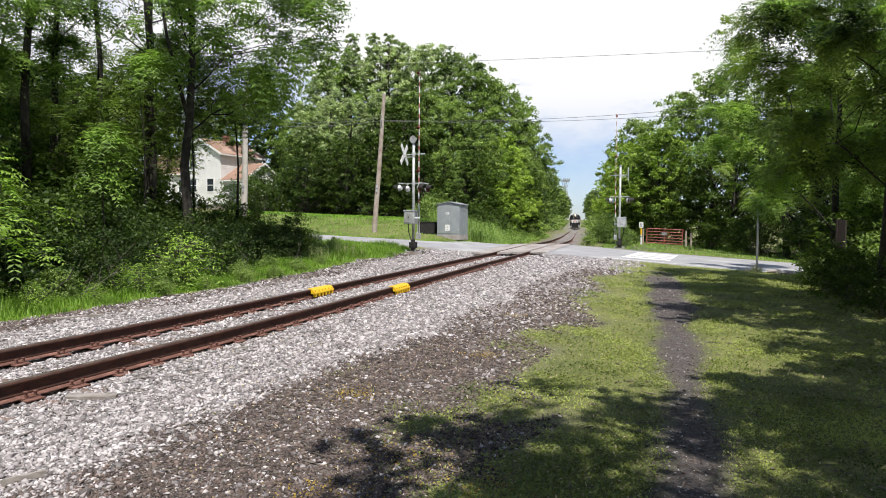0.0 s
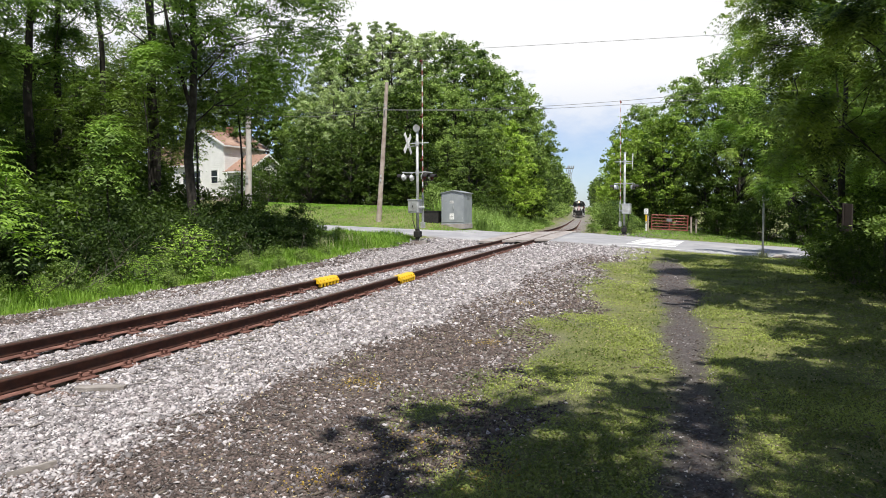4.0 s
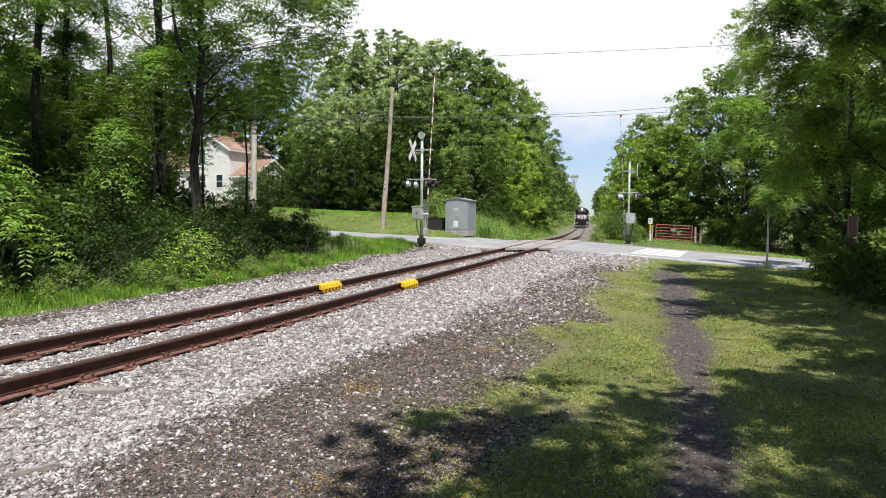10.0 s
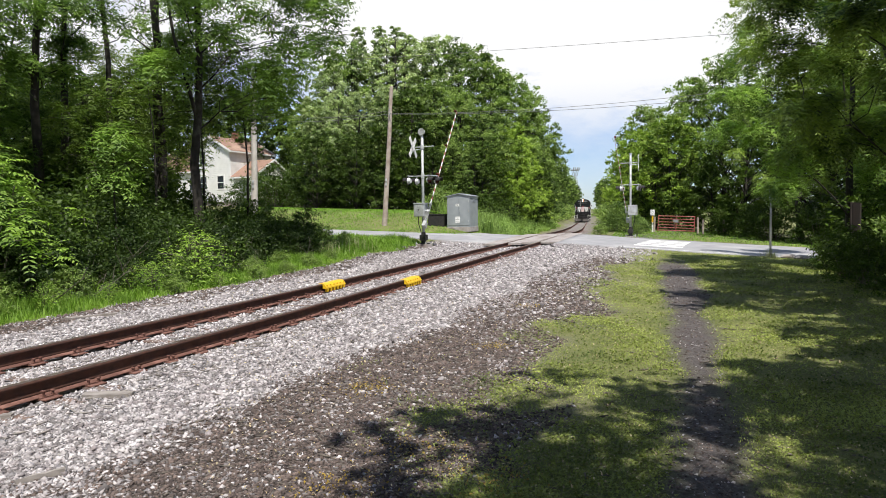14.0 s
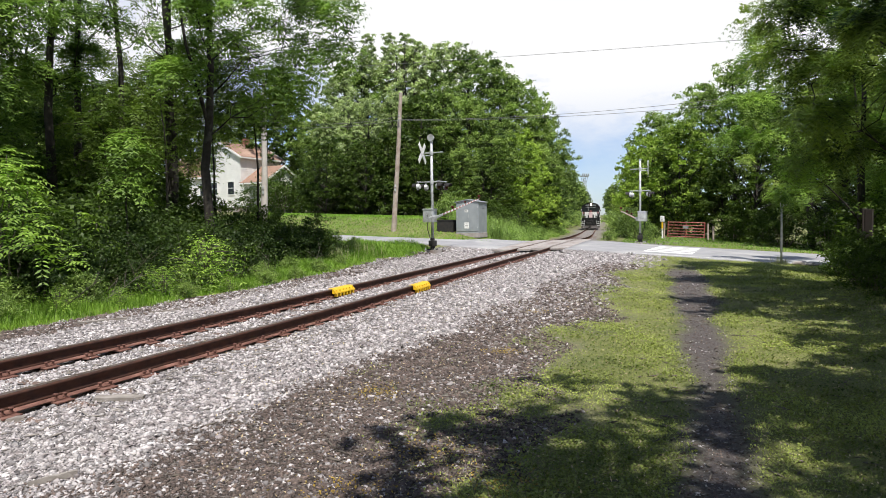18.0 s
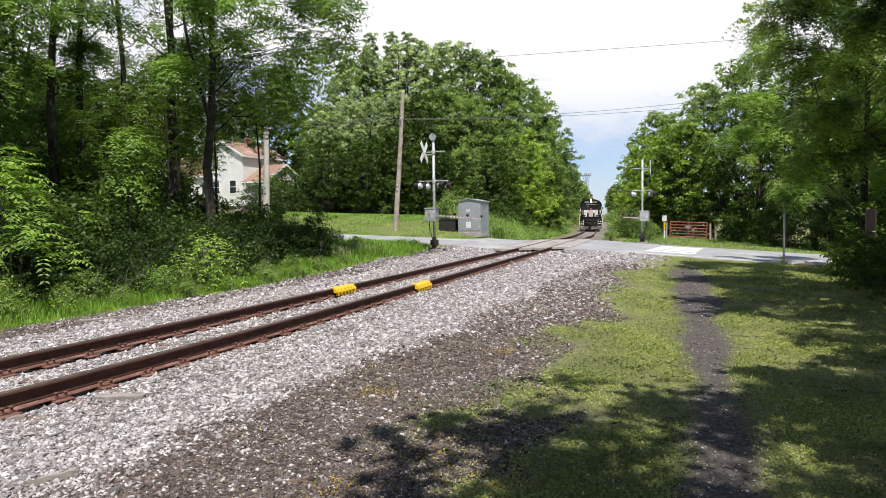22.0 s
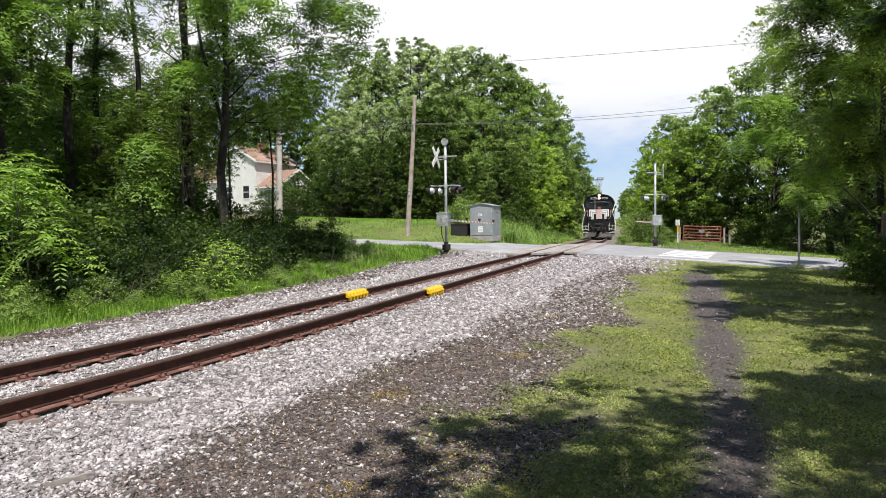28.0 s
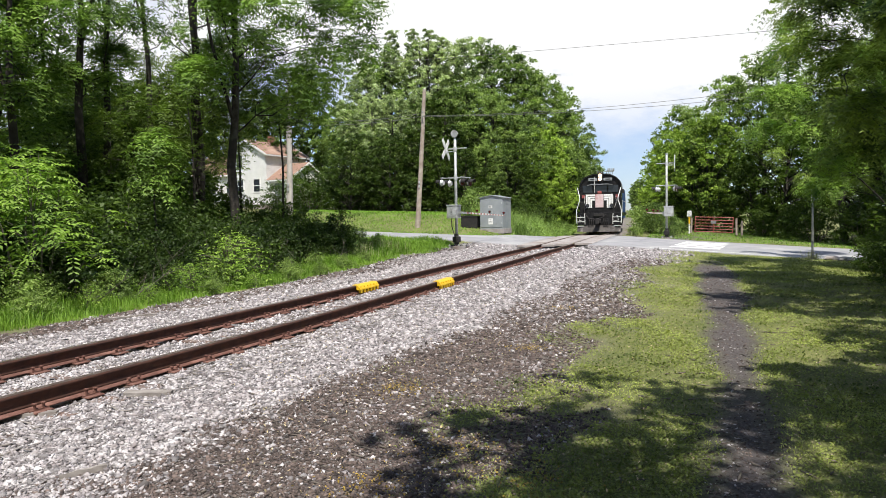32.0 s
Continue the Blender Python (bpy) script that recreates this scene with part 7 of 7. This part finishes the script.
at = np.stack([x, y, land(x, y) + hh * rng.uniform(0.25, 0.95, len(x))], -1)
v, f = leaf_quads(rng, at, 0.13, None, 0.55, 0.5)
tagged(raw("weed_leaves", v, f, WEED_LEAF), "leafy tops of tall weeds beside the line", "weeds", kind="stuff")
# lawn beyond the road and grass on the right of it
n = 48000
x, y = rng.uniform(-18, 24, n), rng.uniform(36, 62, n)
_, lat, _ = beside_track(x, y)
keep = (on_road(x, y) > road_width(x, y) + 0.12) & (abs(lat) > 3.6)
x, y = x[keep], y[keep]
far_lawn = [(x, y)]
x, y = rng.uniform(-17, 3, 75000), rng.uniform(36, 60, 75000)
_, lat, _ = beside_track(x, y)
keep = (on_road(x, y) > road_width(x, y) + 0.1) & (lat < -3.4) & (rng.random(len(x)) < 0.45 + 0.55 * smooth(-0.4, 0.5, wobble(x, y, 0.9, 41)))
far_lawn.append((x[keep], y[keep]))
x, y = (np.concatenate(p) for p in zip(*far_lawn))
blades("far_lawn", "rough mown lawn beyond the road", x, y, rng.uniform(0.05, 0.13, len(x)), np.full(len(x), 0.03), GRASS_LAWN, rng, 0.6)
x, y = rng.uniform(6, 15, 14000), rng.uniform(17, 32, 14000)
keep = (on_road(x, y) < -0.1) & (zones(x, y)[2] < 0.3) & (beside_track(x, y)[1] > 5.2)
x, y = x[keep], y[keep]
blades("roadside_grass", "mown grass beside the road", x, y, rng.uniform(0.03, 0.09, len(x)), np.full(len(x), 0.016), GRASS_BLADE, rng, 0.6)


n = 420
cx = np.where(np.arange(n) < 140, 13.3, np.where(np.arange(n) < 280, -4.9, -4.1))
cy = np.where(np.arange(n) < 140, 28.2, np.where(np.arange(n) < 280, 25.6, 27.6))
blades("dry_grass_tufts", "pale dry grass tufts by the road sign and verge", cx + rng.normal(size=n) * np.where(np.arange(n) < 140, 0.14, 0.32), cy + rng.normal(size=n) * 0.2, rng.uniform(0.2, 0.75, n) * np.where(np.arange(n) < 140, 0.6, 1.0),
       np.full(n, 0.012), DRY_GRASS, rng, 0.35)


# ---- wood scraps and twigs on the ballast ----
def scrap(x, y, length, width, turn, label="weathered grey splinter of tie wood lying on ballast"):
    ob = thing("wood_scrap", label, "wood scrap", pose(x, y, ground_z(x, y) + 0.02, random.uniform(-4, 4), random.uniform(-3, 3), turn), "wood scraps")
    bm = bmesh.new()
    n = 6
    top, low = [], []
    for k in range(n):
        t = k / (n - 1)
        w = width * (0.35 + 0.65 * math.sin(math.pi * (0.15 + 0.7 * t))) * random.uniform(0.8, 1.1)
        top.append([bm.verts.new((length * (t - 0.5), sgn * w / 2 + random.uniform(-0.01, 0.01), 0.022 + random.uniform(-0.006, 0.006))) for sgn in (-1, 1)])
        low.append([bm.verts.new((length * (t - 0.5), sgn * w / 2, -0.03)) for sgn in (-1, 1)])
    for k in range(n - 1):
        bm.faces.new((top[k][0], top[k + 1][0], top[k + 1][1], top[k][1]))
        bm.faces.new((low[k][1], low[k + 1][1], low[k + 1][0], low[k][0]))
        for e in (0, 1):
            bm.faces.new((top[k][e], low[k][e], low[k + 1][e], top[k + 1][e]))
    for k in (0, -1):
        bm.faces.new((top[k][0], top[k][1], low[k][1], low[k][0]))
    part("splinter", bm, SCRAP, ob)


for x, y, ln, w, a in ((-3.42, 6.45, 0.46, 0.13, 8), (-4.25, 5.75, 0.6, 0.12, 14), (-2.85, 4.45, 0.3, 0.03, 40),
                       (-6.6, 11.9, 0.9, 0.10, 24), (-6.0, 13.1, 0.7, 0.09, 30)):
    scrap(x, y, ln, w, a)


def splinters(name, label, x, y, length, mat, rng, lift=0.012):
    """Thin four-sided slivers of wood lying flat, each its own way round."""
    n = len(x)
    a, t = rng.uniform(0, math.tau, n), rng.normal(size=n) * 0.12
    d = np.stack([np.cos(a), np.sin(a), t], -1) * length[:, None] * 0.5
    side = np.stack([-np.sin(a), np.cos(a), np.zeros(n)], -1) * rng.uniform(0.004, 0.013, n)[:, None]
    up = np.array((0, 0, 1.0)) * rng.uniform(0.004, 0.011, n)[:, None]
    c = np.stack([x, y, land(x, y) + lift], -1)
    v = np.stack([c - d, c + side, c + d, c - side, c + up, c - up], 1).reshape(-1, 3)
    f = np.array(((0, 1, 4), (1, 2, 4), (2, 3, 4), (3, 0, 4), (1, 0, 5), (2, 1, 5), (3, 2, 5), (0, 3, 5)))
    return tagged(raw(name, v, (f[None] + 6 * np.arange(n)[:, None, None]).reshape(-1, 3), mat), label, "wood debris", kind="stuff")


rng = np.random.default_rng(61)
n = 900
s_, o_ = rng.uniform(4, 30, n), np.where(rng.random(n) < 0.55, rng.uniform(0.9, 1.75, n), np.where(rng.random(n) < 0.5, rng.uniform(-4.3, -3.0, n), rng.uniform(-0.6, 0.6, n)))
tx_, ty_, th_ = (np.interp(s_, RAIL_S, a) for a in (RAIL_X, RAIL_Y, RAIL_HEADING))
splinters("wood_splinters", "pale splinters of broken ties scattered along the rails", tx_ + o_ * np.cos(th_), ty_ - o_ * np.sin(th_), rng.uniform(0.06, 0.30, n), SCRAP, rng, 0.025)
x, y = scatter(rng, 520, 3.5, 12, -0.45, 0.75)
splinters("fallen_twigs", "thin brown twigs lying on gravel and grass", x, y, rng.uniform(0.05, 0.22, 520), BARK_PALE, rng)
MOSS = leaf_material("ochre_moss", (0.16, 0.10, 0.02), (0.38, 0.27, 0.07), 0.2)
at = []
for cx, cy, r, n in ((-0.9, 6.7, 0.16, 260), (0.55, 8.7, 0.13, 200), (-0.25, 5.0, 0.22, 200), (0.25, 4.35, 0.2, 220), (-0.75, 4.25, 0.2, 200), (1.35, 12.4, 0.15, 150)):
    p = rng.normal(size=(n, 2)) * r + (cx, cy)
    at.append(np.stack([p[:, 0], p[:, 1], land(p[:, 0], p[:, 1]) + rng.uniform(0.006, 0.03, n)], -1))
v, f = leaf_quads(rng, np.concatenate(at), 0.022, None, 0.75, 0.7)
tagged(raw("ochre_weeds", v, f, MOSS), "small ochre weeds growing through the gravel", "weeds", kind="stuff")


# ---- everything that moves ----
LOCO_SPEED = 4.65


def motions():
    def roll_train(ob, lead, length, wheels):
        rows = []
        for k in range(65):
            t = k * 0.5
            s = 50.9 + LOCO_SPEED * (32 - t) + lead
            x0, y0, z0, h0 = track_at(s + 3.2)
            x1, y1, z1, h1 = track_at(s + length - 3.0)
            yaw = math.atan2(x1 - x0, y1 - y0)
            rows.append((t, pose(x0 - 3.2 * math.sin(yaw), y0 - 3.2 * math.cos(yaw), z0, 0, 0, -math.degrees(yaw))))
        walk(ob, rows)
        turn_per_s = math.degrees(LOCO_SPEED / 0.505)
        for w, yc in wheels:
            walk(w, [(t * 0.15625, pose(0, yc, 0.505, turn_per_s * t * 0.15625, 0, 0)) for t in range(0, 206)][:205] + [(32.0, pose(0, yc, 0.505, turn_per_s * 32.0, 0, 0))])

    roll_train(loco, 0.0, LOCO_L, wheelsets)
    roll_train(car, LOCO_L + 0.9, CAR_L, wheelsets2)
    rise = [(0, 90), (8.0, 90), (8.6, 89.3), (9.0, 88), (10.0, 82), (11.0, 73.5), (12.0, 65), (13.0, 57.5), (14.0, 49.5), (15.0, 40.5), (16.0, 30.5),
            (17.0, 20), (17.5, 13.5), (18.0, 8.5), (18.5, 6), (19.0, 4), (20.0, 0.5), (21.0, -1.5), (32.0, -1.5)]
    walk(arm_a, [(t, pose(0.25, 0, 1.62, a, 0, 9.5)) for t, a in rise])
    rise = [(0, 86), (7.5, 86), (8.5, 79), (9.0, 74), (10.0, 64), (11.0, 57.5), (12.0, 51), (13.0, 44.5), (14.0, 37), (15.0, 29.5), (16.0, 21.5), (17.0, 12.5),
            (17.5, 7.5), (18.0, 3.6), (18.5, 1.4), (19.0, 0.6), (32.0, 0.6)]
    walk(arm_b, [(t, pose(0.22, 0, 1.55, a, 0, 4)) for t, a in rise])


motions()
